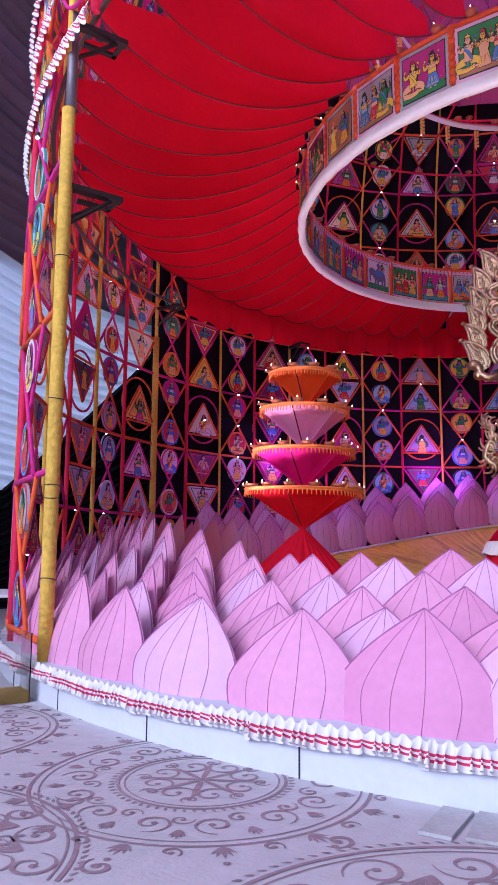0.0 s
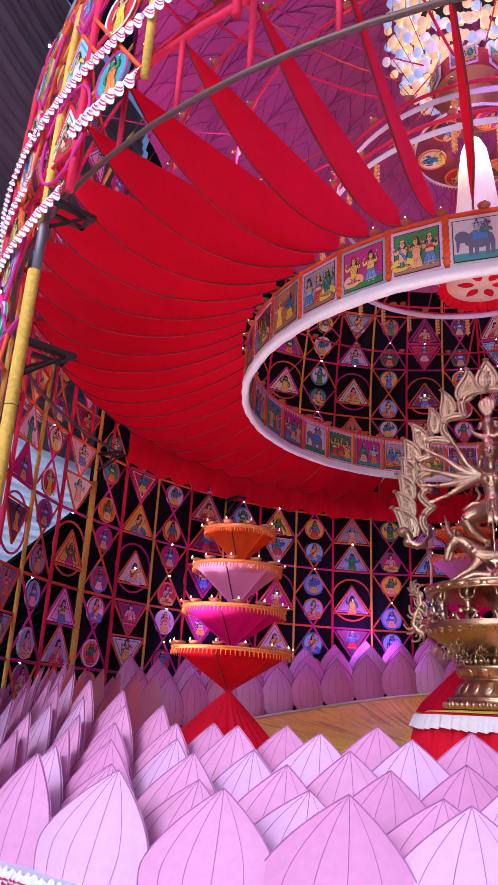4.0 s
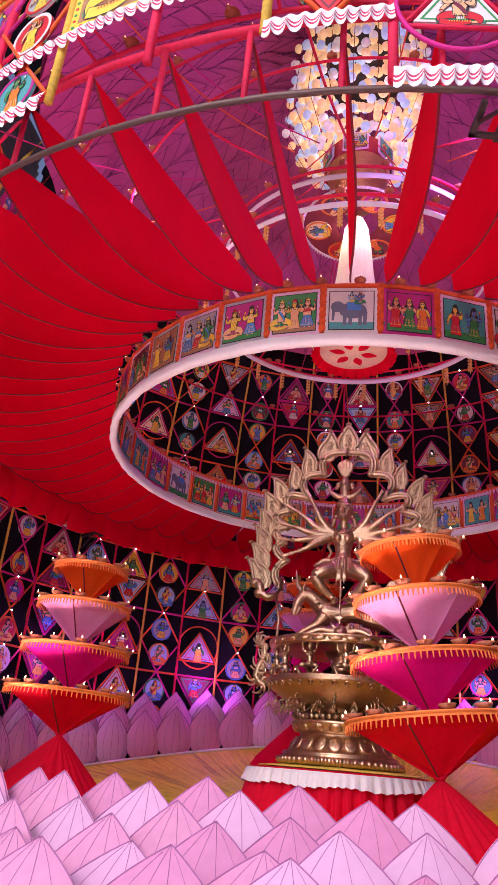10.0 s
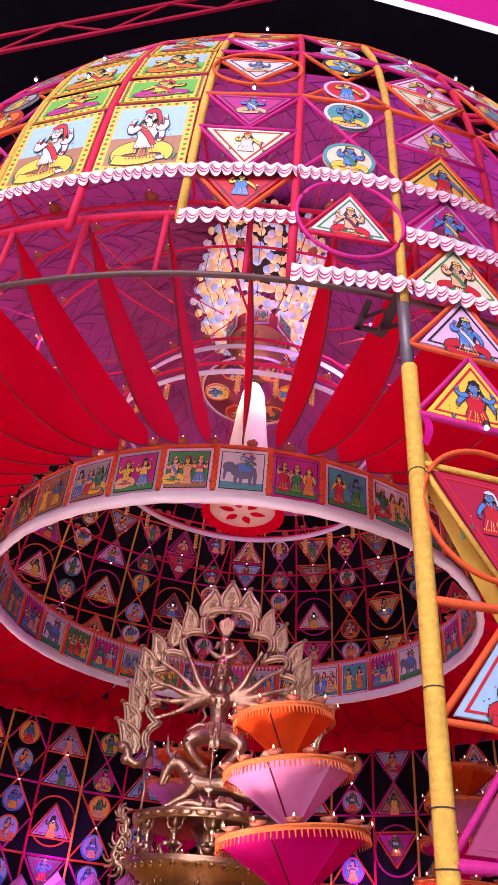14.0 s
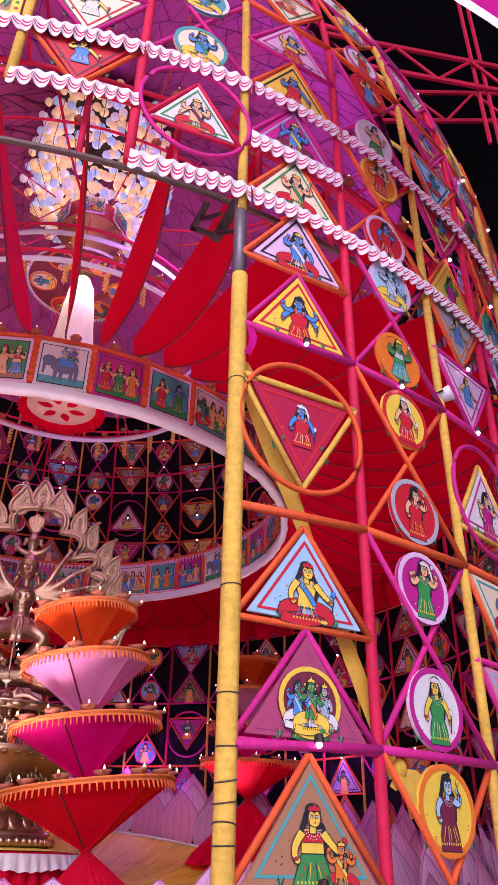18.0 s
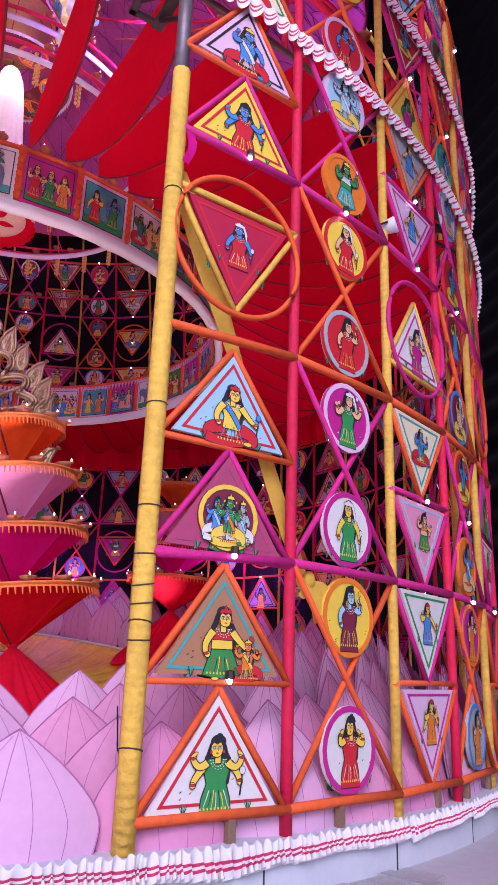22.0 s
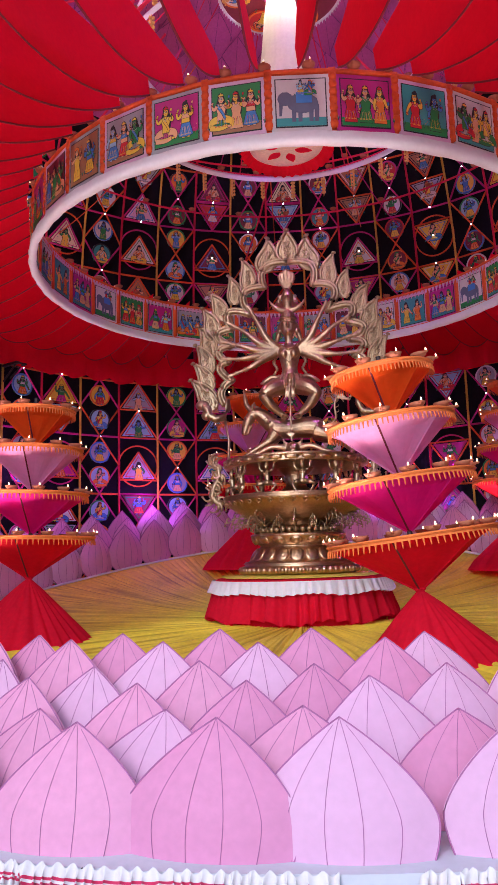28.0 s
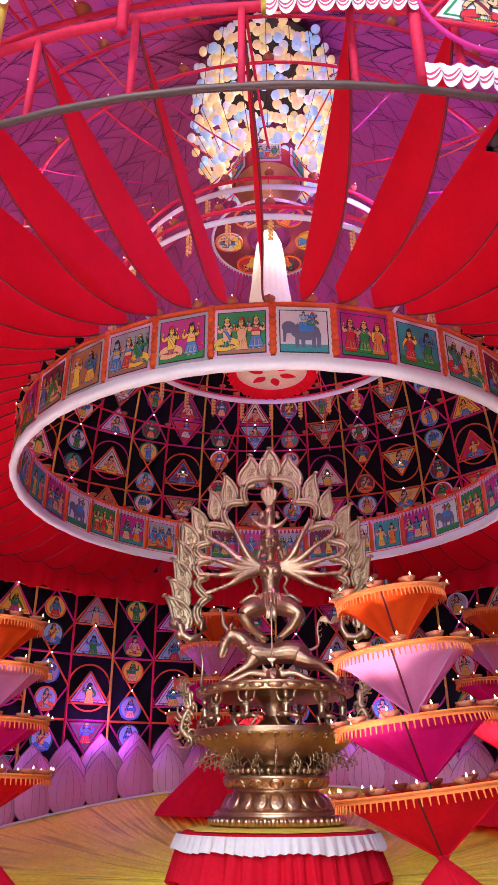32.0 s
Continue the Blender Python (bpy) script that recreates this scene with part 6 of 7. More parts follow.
def white_hoop(name, r, z, label, tassels):
    t = thing(name, label, "hanging hoop", m=pose(0, 0, z))
    s = Shape()
    s.lathe([(r, 0.0), (r + 0.03, 0.07), (r, 0.14), (r - 0.03, 0.07), (r, 0.0)], 90)
    part("band", s, WHITE, t, smooth=True)
    s = Shape()
    s.tube([(r * 1.03 * math.cos(2 * math.pi * i / 60), r * 1.03 * math.sin(2 * math.pi * i / 60), 0.2) for i in range(60)], 0.035, 6, True)
    part("rail", s, REDPOLE, t, smooth=True)
    for i in range(tassels):
        a = 2 * math.pi * i / tassels
        s = Shape()
        for q in range(5):
            for w in range(3):
                b = a + w * 2.1
                s.blob((r * math.cos(a) + 0.035 * math.cos(b), r * math.sin(a) + 0.035 * math.sin(b), -0.06 - 0.085 * q), (0.027, 0.027, 0.036), seg=6, rings=4)
        s.tube([(r * math.cos(a), r * math.sin(a), 0.1), (r * math.cos(a), r * math.sin(a), -0.5)], 0.008, 4)
        part("tassel", s, TASSEL, t, "tassel of gold beads")
    for i in range(8):
        a = 2 * math.pi * (i + 0.5) / 8
        s = Shape()
        s.tube([(r * math.cos(a), r * math.sin(a), 0.15), (0.4 * r * math.cos(a), 0.4 * r * math.sin(a), 2.9)], 0.014, 4)
        part("stay", s, REDPOLE, t)
    for i in range(24):
        a = 360 * i / 24
        diya(pose(0, 0, 0.24, 0, 0, a) @ pose(0, -r * 1.03, 0), "", t)
    return t


TASSEL = mat("gold_beads", (0.8, 0.44, 0.1), 0.35)
white_hoop("tassel_hoop", 2.98, 11.95, "white cloth hoop with bead tassels round the lantern", 16)
white_hoop("tassel_hoop", 3.3, 10.95, "white cloth hoop with bead tassels above the statue", 28)

# painted drum and hanging discs of the chandelier
ch = thing("ball_chandelier", "chandelier of strung lit paper balls, white, cream and pale blue", "chandelier", m=pose(0, 0, 14.95))
DISCS = [mat("lit_ball_" + n_, c_, 0.6, emit=e_) for n_, c_, e_ in (("cream", (0.95, 0.68, 0.32), 0.32), ("white", (0.8, 0.8, 0.8), 0.22), ("blue", (0.45, 0.66, 0.92), 0.28))]
dm = []
for m in DISCS:
    s = Shape()
    s.blob((0, 0, 0), (0.115, 0.115, 0.1), seg=14, rings=10)
    dm.append(s.mesh("paper_ball", [m], True))
crng = random.Random(21)
for st in range(40):
    a = 2 * math.pi * st / 40 + crng.uniform(-0.05, 0.05)
    for i in range(8):
        z = 0.55 + 0.45 * i + crng.uniform(-0.17, 0.17)
        rr = (1.3 + 0.55 * min(1, i / 2.0)) * (1.0 - 0.012 * i) * (1.0 if st % 2 else 0.82) + crng.uniform(-0.08, 0.08)
        m = Matrix.Translation((rr * math.cos(a), rr * math.sin(a), z)) @ pose(0, 0, 0, 90 + crng.uniform(-25, 25), 0, math.degrees(a) + 90 + crng.uniform(-40, 40))
        part("paper_ball", dm[crng.choice((0, 0, 1, 2))], None, ch, m=m)
inner = Shape()
for st in range(36):
    a = 2 * math.pi * (st + 0.5) / 36
    for i in range(9):
        rr = (1.05 + 0.45 * min(1, i / 2.0)) + crng.uniform(-0.15, 0.15)
        b_ = a + crng.uniform(-0.08, 0.08)
        inner.blob((rr * math.cos(b_), rr * math.sin(b_), 0.5 + 0.41 * i + crng.uniform(-0.12, 0.12)), (0.115, 0.115, 0.11), seg=10, rings=7, slot=crng.choice((0, 0, 0, 1, 2)))
tagged(part("ball_cluster", inner, DISCS, ch, "inner strings of cream and white balls", smooth=True), kind="stuff")
for st in range(20):
    a = 2 * math.pi * st / 20
    s = Shape()
    s.tube([(1.35 * math.cos(a), 1.35 * math.sin(a), 0.4), (1.85 * math.cos(a), 1.85 * math.sin(a), 1.4), (1.7 * math.cos(a), 1.7 * math.sin(a), 4.2)], 0.008, 4)
    part("string", s, ROPE, ch)
s = Shape()
s.lathe([(1.2, 4.25), (1.5, 4.15), (1.5, 3.95), (1.0, 4.0), (0.0, 4.3)], 28)
part("frame", s, DARKSTEEL, ch, "dark steel frame that carries the strings")
s = Shape()
s.lathe([(0.75, 0.0), (0.77, 0.5), (0.7, 0.55), (0.5, 0.5), (0.0, 0.5)], 24)
part("drum", s, mat("red_drum_cloth", (0.5, 0.03, 0.05), 0.7), ch, "red cloth drum")
s = Shape()
s.lathe([(0.76, 0.01), (0.72, -0.2), (0.56, -0.5), (0.52, -0.8), (0.42, -0.95), (0.2, -1.06), (0.0, -1.1)], 24, wob=lambda a, z: 1 + 0.03 * math.sin(12 * a))
part("bell", s, mat("gilt_foil", (0.62, 0.4, 0.12), 0.4, metal=0.7, bump=0.5, bscale=30), ch, "crumpled gilt foil bell", smooth=True)
for i in range(6):
    a = 60 * i
    q = part("picture", pb[(i * 5) % 12][0], None, ch, m=face_out(a, 0.79, 0.02) @ Matrix.Diagonal((0.8, 1, 0.7, 1)))
    part("painting", pb[(i * 5) % 12][1], None, q)

# flat round tray of painted roundels about the lantern's top
TRAYZ = 13.35
rt = thing("roundel_tray", "round maroon tray with painted roundels and a white fringe, hung level", "hanging tray", m=pose(0, 0, TRAYZ))
s = Shape()
s.lathe([(0.5, 0.02), (1.24, 0.0), (1.27, 0.03), (1.24, 0.06), (0.5, 0.08)], 48)
part("disc", s, mat("maroon_tray_cloth", (0.25, 0.03, 0.06), 0.8), rt, smooth=True)
s = Shape()
s.tube([(1.27 * math.cos(math.pi * i / 24), 1.27 * math.sin(math.pi * i / 24), 0.0) for i in range(48)], 0.03, 6, True)
for i in range(96):
    a = math.pi * i / 48
    s.tube([(1.28 * math.cos(a), 1.28 * math.sin(a), 0.0), (1.29 * math.cos(a), 1.29 * math.sin(a), -0.07)], [0.02, 0.006], 3)
part("fringe", s, WHITE, rt, "short white fringe")
for i in range(6):
    for nm, me in zip(("panel", "border", "painting"), round_meshes(("magenta", "yellow", "maroon", "red", "cream", "maroon")[i], "orange", i)):
        part({"panel": "picture", "border": "rim", "painting": "painting"}[nm], me, None, rt, m=face_out(60 * i + 30, 0.9, -0.03) @ pose(0, 0, 0, 90, 0, 0))
for i in range(6):
    s = Shape()
    s.tube([tuple(polar(60 * i, 1.2, 0.05)), tuple(polar(60 * i, 0.7, 1.5))], 0.012, 4)
    part("cord", s, REDPOLE, rt)

# red cords fanning from the hoops to the ceiling and the lattice
for i in range(30):
    phi = 12 * i
    s = Shape()
    a, b = polar(phi, 2.7, 13.3), polar(phi + crng.uniform(-14, 14), 8.3, 12.4 + crng.uniform(-1.5, 0.8))
    pts = [a.lerp(b, j / 10) - Vector((0, 0, 0.5 * math.sin(math.pi * j / 10))) for j in range(11)]
    s.tube(pts, 0.014 + 0.012 * (i % 3 == 0), 5)
    tagged(part("cord", s, (REDPOLE, ORANGE, MAGENTA)[i % 3], smooth=True), "thin coloured cord slung under the domed ceiling", "cord", "slung cords")
for i in range(2):
    s = Shape()
    s.tube([polar(5 * j, 5.2 + 1.3 * i, 12.4 - 0.8 * i) for j in range(72)], 0.028, 5, True)
    rl = tagged(part("inner_hoop", s, REDPOLE, smooth=True), "red wrapped hoop hung inside the dome with clay lamps", "hoop", "inner hoops")
    for j in range(24 + 6 * i):
        diya(face_out(360 * j / (24 + 6 * i) + 3 * i, 5.2 + 1.3 * i, 12.43 - 0.8 * i), "", rl)

# ---- steel brackets and a tied sash on the opening's poles ----
STEELG = mat("grey_steel_tube", (0.2, 0.17, 0.19), 0.5, metal=0.6)


def pole_bracket(phi, z, steel_pole=True):
    t = thing("pole_bracket", "dark steel angle bracket bolted to a pole", "bracket", "pole brackets", face_out(phi, R - 0.02, z))
    s = Shape()
    s.box((-0.06, 0.0, -0.03), (0.04, 0.62, 0.03))
    s.box((-0.3, 0.2, -0.02), (-0.24, 0.6, 0.02))
    s.box((-0.3, 0.55, -0.02), (0.0, 0.6, 0.02))
    part("arm", s, DARKSTEEL, t)
    s = Shape()
    s.tube([(0, 0.02, -0.42), (-0.02, 0.5, -0.03)], 0.026, 6)
    part("strut", s, DARKSTEEL, t)
    s = Shape()
    s.tube([(-0.2, 0.02, -0.3), (-0.25, 0.4, -0.03)], 0.022, 6)
    part("strut", s, DARKSTEEL, t)
    if steel_pole:
        s = Shape()
        s.tube([(0, 0, -1.1), (0, 0, 0.1)], 0.06, 10)
        part("tube", s, STEELG, t, smooth=True)
    return t


for k in (0, -6):
    pole_bracket(pole_phi(post(k)), 7.1)
    pole_bracket(pole_phi(post(k)), 5.2, False) if k else None
for k in (-14, 10, -18, 4):
    pole_bracket(pole_phi(k), 7.1, False)
s = Shape()
a, b = polar(14.7, R - 0.1, 5.2), polar(23.5, R - 0.1, 2.0)
for j in range(25):
    u = j / 24
    p = a.lerp(b, u)
    w = 0.07 + 0.02 * math.sin(9 * u)
    tw = 0.5 * math.sin(5 * u)
    s.v += [(p.x - w * math.cos(tw), p.y + w * math.sin(tw), p.z), (p.x, p.y - 0.02, p.z + 0.01), (p.x + w * math.cos(tw), p.y - w * math.sin(tw), p.z)]
for j in range(24):
    for q in range(2):
        a_ = j * 3 + q
        s.face((a_, a_ + 1, a_ + 4, a_ + 3))
tagged(part("sash", s, cloth("yellow_sash_cloth", (0.8, 0.52, 0.06), 0.3, rough=0.8), smooth=True), "yellow cloth sash tied slanting behind the lattice", "sash")

SASHM = bpy.data.materials["yellow_sash_cloth"]
s = Shape()
for a0, l, w in ((-0.5, 0.3, 0.07), (-1.3, 0.34, 0.06), (-2.2, 0.16, 0.05)):
    pts = [(l * q * math.cos(a0), -0.03 - 0.03 * math.sin(3 * q), l * q * math.sin(a0) * 0.9) for q in (0.0, 0.35, 0.7, 1.0)]
    k = len(s.v)
    for q, (x, y, z) in enumerate(pts):
        e = w * (0.4, 1.0, 0.9, 0.5)[q]
        s.v += [(x - e * math.sin(a0), y, z + e * math.cos(a0)), (x + e * math.sin(a0), y + 0.012, z - e * math.cos(a0))]
    for q in range(3):
        s.face((k + 2 * q, k + 2 * q + 1, k + 2 * q + 3, k + 2 * q + 2))
s.blob((0, -0.02, 0.02), (0.06, 0.045, 0.07), seg=10, rings=8)
tagged(part("sash_knot", s, SASHM, m=face_out(23.3, R - 0.05, 2.05), smooth=True), "yellow cloth knot with loose tails behind the lattice", "knot")
s = Shape()
for j in range(9):
    u = j / 8
    x = 0.1 + 0.03 * math.sin(4 * u)
    s.v += [(x - 0.035, -0.07 + 0.01 * math.sin(5 * u), -0.3 * u), (x + 0.035, -0.06 - 0.012 * math.sin(6 * u), -0.3 * u)]
for j in range(8):
    s.face((2 * j, 2 * j + 1, 2 * j + 3, 2 * j + 2))
tagged(part("tied_strip", s, MAGCLOTH, m=face_out(14.1, R, 5.46), smooth=True), "short magenta cloth strip tied to the yellow post", "cloth strip")
s = Shape()
s.tube([polar(14.75 + 0.06 * math.sin(1.3 * j), R - 0.05 - 0.02 * math.sin(j), 5.4 - 0.45 * j) for j in range(11)], 0.005, 5)
tagged(part("pink_twine", s, MAGENTA, smooth=True), "thin pink twine hanging beside the yellow post", "twine")
WOOD = mat("raw_wood_stub", (0.25, 0.15, 0.1), 0.8, var=0.4, scale=12)
for phi in (18.9, 25.3, 30.0, 34.2, 38.6, 43.5, 48.0):
    s = Shape()
    s.box((-0.03, -0.025, 0.0), (0.03, 0.025, 0.16))
    tagged(part("wood_stub", s, WOOD, m=face_out(phi, R, 0.325)), "short raw wood stub under the lowest rail", "stub", "wood stubs")
spot = thing("spotlight", "small white spotlight clipped to a yellow pole", "spotlight", m=face_out(30.1, R + 0.06, 5.72) @ pose(0, 0, 0, 78, 0, 20))
s = Shape()
s.lathe([(0.0, -0.1), (0.05, -0.1), (0.07, -0.02), (0.085, 0.06), (0.08, 0.07), (0.065, 0.06)], 16)
part("housing", s, WHITE, spot, smooth=True)
s = Shape()
s.lathe([(0.0, 0.05), (0.065, 0.055), (0.0, 0.06)], 16)
part("lens", s, mat("dull_lens", (0.3, 0.3, 0.32), 0.2), spot)
s = Shape()
s.tube([(-0.09, 0, 0.0), (-0.09, 0, -0.13), (0.09, 0, -0.13), (0.09, 0, 0.0)], 0.012, 6)
part("yoke", s, DARKSTEEL, spot)

TIE = mat("dark_tie", (0.06, 0.045, 0.04), 0.7)
trng = random.Random(31)
for k, zz in ((0, (0.9, 1.55, 1.66, 1.78, 1.9, 2.1, 2.42, 3.15, 4.9)), (-6, (1.1, 1.9, 2.02, 2.9, 4.4))):
    for z in zz:
        s = Shape()
        tl, a0 = trng.uniform(-0.02, 0.02), trng.uniform(0, 6)
        s.tube([(0.074 * math.cos(q * math.pi / 6), 0.074 * math.sin(q * math.pi / 6), tl * math.sin(q * math.pi / 6 + a0)) for q in range(12)], 0.005, 5, True)
        tagged(part("pole_tie", s, TIE, m=face_out(pole_phi(post(k)), R, z)), "dark cord tied round a yellow pole", "tie", "pole ties")
s = Shape()
s.tube([polar(pole_phi(post(0)) + x, R - 0.09, z) for x, z in ((-0.45, 1.15), (-0.3, 0.9), (0.2, 0.7), (0.5, 0.62), (0.4, 0.5), (0.7, 0.4))], 0.005, 5)
tagged(part("cable", s, BLACK, smooth=True), "thin black cable beside the yellow pole", "cable")

# small lit bulbs at the tips of many panels
BULB = mat("lit_bulb", (0.95, 0.95, 1.0), emit=9)
bs = Shape()
bs.blob((0, 0, 0), 0.022, seg=8, rings=6)
BULBM = bs.mesh("bulb", [BULB], True)
cs = Shape()
cs.lathe([(0.0, 0.0), (0.035, 0.0), (0.03, 0.05), (0.0, 0.06)], 8)
CAPM = cs.mesh("cap", [DARKSTEEL])
brng = random.Random(77)
for k in range(-24, 24):
    for n in range(1, 17):
        if k in (-6, -5, -4, -3, -2, -1) and n < 11:
            continue
        if brng.random() < 0.32:
            far = abs(pole_phi(k) + 7.5) > 95
            z = level(n) - 0.02
            m = face_out(pole_phi(k) + BAY / 2, lat_r(z) + (-0.06 if far else 0.06), z)
            t = tagged(part("spot_bulb", BULBM, None, m=m), "small white lit bulb clipped to the lattice", "bulb", "spot bulbs")
            part("cap", CAPM, None, t, m=pose(0, 0, 0.015))

# ---- carpet print ----
PRINT = mat("maroon_print", (0.33, 0.22, 0.26), 0.9, var=0.3)
pr = Shape()


def ribbon(pts, w, z=0.004):
    k = len(pr.v)
    n = len(pts)
    z = 0.0025 + 0.0002 * (len(pr.f) // 7 % 9)
    for i, (x, y) in enumerate(pts):
        a, b = pts[max(i - 1, 0)], pts[min(i + 1, n - 1)]
        dx, dy = b[0] - a[0], b[1] - a[1]
        q = math.hypot(dx, dy) or 1
        ww = (w[i] if isinstance(w, list) else w) * 0.62
        pr.v += [(x - dy / q * ww, y + dx / q * ww, z), (x + dy / q * ww, y - dx / q * ww, z)]
    for i in range(n - 1):
        a = k + 2 * i
        pr.face((a, a + 1, a + 3, a + 2))


def circ(cx, cy, r, w, a0=0, a1=360, n=90):
    ribbon([(cx + r * math.cos(radians(a0 + (a1 - a0) * i / n)), cy + r * math.sin(radians(a0 + (a1 - a0) * i / n))) for i in range(n + 1)], w)


def curl(cx, cy, r, a, turns, hand, w):
    pts, ws = [], []
    for i in range(26):
        q = i / 25
        t = a + hand * turns * 2 * math.pi * q
        pts.append((cx + r * (1 - 0.85 * q) * math.cos(t), cy + r * (1 - 0.85 * q) * math.sin(t)))
        ws.append(w * (0.35 + 1.0 * math.sin(math.pi * min(1, q * 1.1))))
    ribbon(pts, ws)
    pr_k = pts[-1]
    circ(pr_k[0], pr_k[1], w * 0.9, w * 0.9, n=8)


def drop(cx, cy, l, w, a):
    n = 8
    pts = [(cx + l * (j / n) * math.cos(a), cy + l * (j / n) * math.sin(a)) for j in range(n + 1)]
    ribbon(pts, [w * math.sin(math.pi * (0.06 + 0.9 * (j / n) ** 0.7)) for j in range(n + 1)])


def rosette(cx, cy, r):
    circ(cx, cy, r, 0.018)
    circ(cx, cy, r * 0.945, 0.009)
    circ(cx, cy, r * 0.5, 0.016)
    circ(cx, cy, r * 0.46, 0.008)
    for i in range(64):
        a = 2 * math.pi * i / 64
        drop(cx + r * 0.515 * math.cos(a), cy + r * 0.515 * math.sin(a), 0.045, 0.016, a + 0.3)
    for i in range(14):
        a = 2 * math.pi * i / 14
        c, s_ = math.cos(a), math.sin(a)
        curl(cx + r * 0.74 * c, cy + r * 0.74 * s_, r * 0.12, a, 1.3, 1 if i % 2 else -1, 0.014)
        curl(cx + r * 0.66 * math.cos(a + 0.2), cy + r * 0.66 * math.sin(a + 0.2), r * 0.07, a + 2, 1.1, -1 if i % 2 else 1, 0.012)
        for d in (-0.5, -0.25, 0.0, 0.25, 0.5):
            drop(cx + r * 0.8 * math.cos(a + 0.22), cy + r * 0.8 * math.sin(a + 0.22), 0.12 - 0.06 * abs(d), 0.016, a + d + 0.2)
        for d in (-0.7, -0.35, 0.0, 0.35, 0.7):
            drop(cx + r * 1.02 * c, cy + r * 1.02 * s_, 0.13 - 0.05 * abs(d), 0.02, a + d)
        curl(cx + r * 1.07 * math.cos(a + 0.22), cy + r * 1.07 * math.sin(a + 0.22), 0.06, a + 1, 1.0, 1, 0.012)
        circ(cx + r * 1.2 * c, cy + r * 1.2 * s_, 0.012, 0.012, n=8)
    for i in range(8):
        a = 2 * math.pi * i / 8
        curl(cx + r * 0.28 * math.cos(a), cy + r * 0.28 * math.sin(a), r * 0.13, a + 1, 1.2, 1, 0.013)
        drop(cx, cy, r * 0.36, 0.03, a + 0.4)
        curl(cx + r * 0.36 * math.cos(a + 0.4), cy + r * 0.36 * math.sin(a + 0.4), r * 0.06, a, 1.1, -1, 0.01)


def paisley(cx, cy, r, a0, a1):
    circ(cx, cy, r, 0.02, a0, a1)
    circ(cx, cy, r * 0.96, 0.009, a0, a1)
    n = int((a1 - a0) / 3)
    for i in range(n):
        a = radians(a0 + (a1 - a0) * i / n)
        drop(cx + r * 1.03 * math.cos(a), cy + r * 1.03 * math.sin(a), 0.05, 0.016, a + 1.0)
    for i in range(int((a1 - a0) / 22)):
        a = radians(a0 + 22 * i + 8)
        for q, rr in ((0.84, 0.12), (0.68, 0.1)):
            curl(cx + r * q * math.cos(a), cy + r * q * math.sin(a), r * rr, a + 1.5, 1.3, 1 if i % 2 else -1, 0.016)
        for d in range(7):
            drop(cx + r * 0.78 * math.cos(a + 0.18), cy + r * 0.78 * math.sin(a + 0.18), r * (0.2 - 0.015 * d), 0.014, a + 2.2 + 0.2 * d)
        if i % 2 == 0:
            curl(cx + r * 1.12 * math.cos(a), cy + r * 1.12 * math.sin(a), 0.09, a + 2, 1.1, 1, 0.018)


for cx, cy, r in ((-1.4, -9.5, 1.02), (-3.9, -9.6, 1.0), (3.4, -10.6, 1.0), (-3.3, -11.9, 1.05), (-1.2, -12.9, 1.0)):
    rosette(cx, cy, r)
paisley(0.83, -10.92, 1.33, 0, 360)
paisley(-2.2, -11.35, 1.1, 20, 200)
paisley(-0.3, -11.9, 0.9, 0, 180)
tagged(part("carpet_print", pr, PRINT), "maroon printed rosettes, scrolls and leaves on the carpet", "carpet print", kind="stuff")

# ---- grey boards between the carpet and the plinth ----
PLANK = mat("weathered_grey_board", (0.42, 0.4, 0.42), 0.8, var=0.3, scale=8, wave=("X", 6, 0.3))
walkway = tagged(new("board_walk"), "row of worn grey boards laid against the plinth", "board walk", kind="structure")
wr = random.Random(12)
for i in range(26):
    phi = 0.6 + 1.12 * i
    s = Shape()
    l0, l1 = R + 0.12 + wr.uniform(0, 0.05), R + 0.5 + wr.uniform(-0.03, 0.12)
    w = 0.082
    k = len(s.v)
    s.box((-w, -(l1 - R), 0.003), (w, -(l0 - R), 0.018 + wr.uniform(0, 0.006)))
    part("board", s, PLANK, walkway, m=face_out(phi, R, 0) @ pose(0, 0, 0, 0, 0, wr.uniform(-2.5, 2.5)))
JOINT = mat("dark_joint", (0.04, 0.04, 0.05), 0.9)
for i in range(14):
    phi = -40 + 8.6 * i
    s = Shape()
    s.box((-0.004, -0.004, 0.0), (0.004, 0.02, 0.33))
    tagged(part("board_joint", s, JOINT, m=face_out(phi, R + 0.1, 0.0)), "dark joint between plinth boards", "joint", "plinth joints")

# ---- left of the opening: acrylic box, small table, cables ----
ab = thing("acrylic_box", "clear acrylic donation box on the carpet beside a pole", "box", m=pose(-4.24, -8.46, 0, 0, 0, -28))
GLASSM = bpy.data.materials.new("clear_acrylic")
GLASSM.use_nodes = True
gb = GLASSM.node_tree.nodes["Principled BSDF"]
gb.inputs["Transmission Weight"].default_value, gb.inputs["Roughness"].default_value, gb.inputs["IOR"].default_value = 1.0, 0.03, 1.3
for lo, hi in (((-0.16, -0.16, 0), (0.16, -0.15, 0.62)), ((-0.16, 0.15, 0), (0.16, 0.16, 0.62)), ((-0.16, -0.15, 0), (-0.15, 0.15, 0.62)), ((0.15, -0.15, 0), (0.16, 0.15, 0.62))):
    s = Shape()
    s.box(lo, hi)
    part("side", s, GLASSM, ab)
s = Shape()
s.box((-0.15, -0.15, 0.004), (0.15, 0.15, 0.1))
part("paper_slip", s, mat("yellow_paper", (0.7, 0.45, 0.1), 0.8), ab, "yellow printed slip")
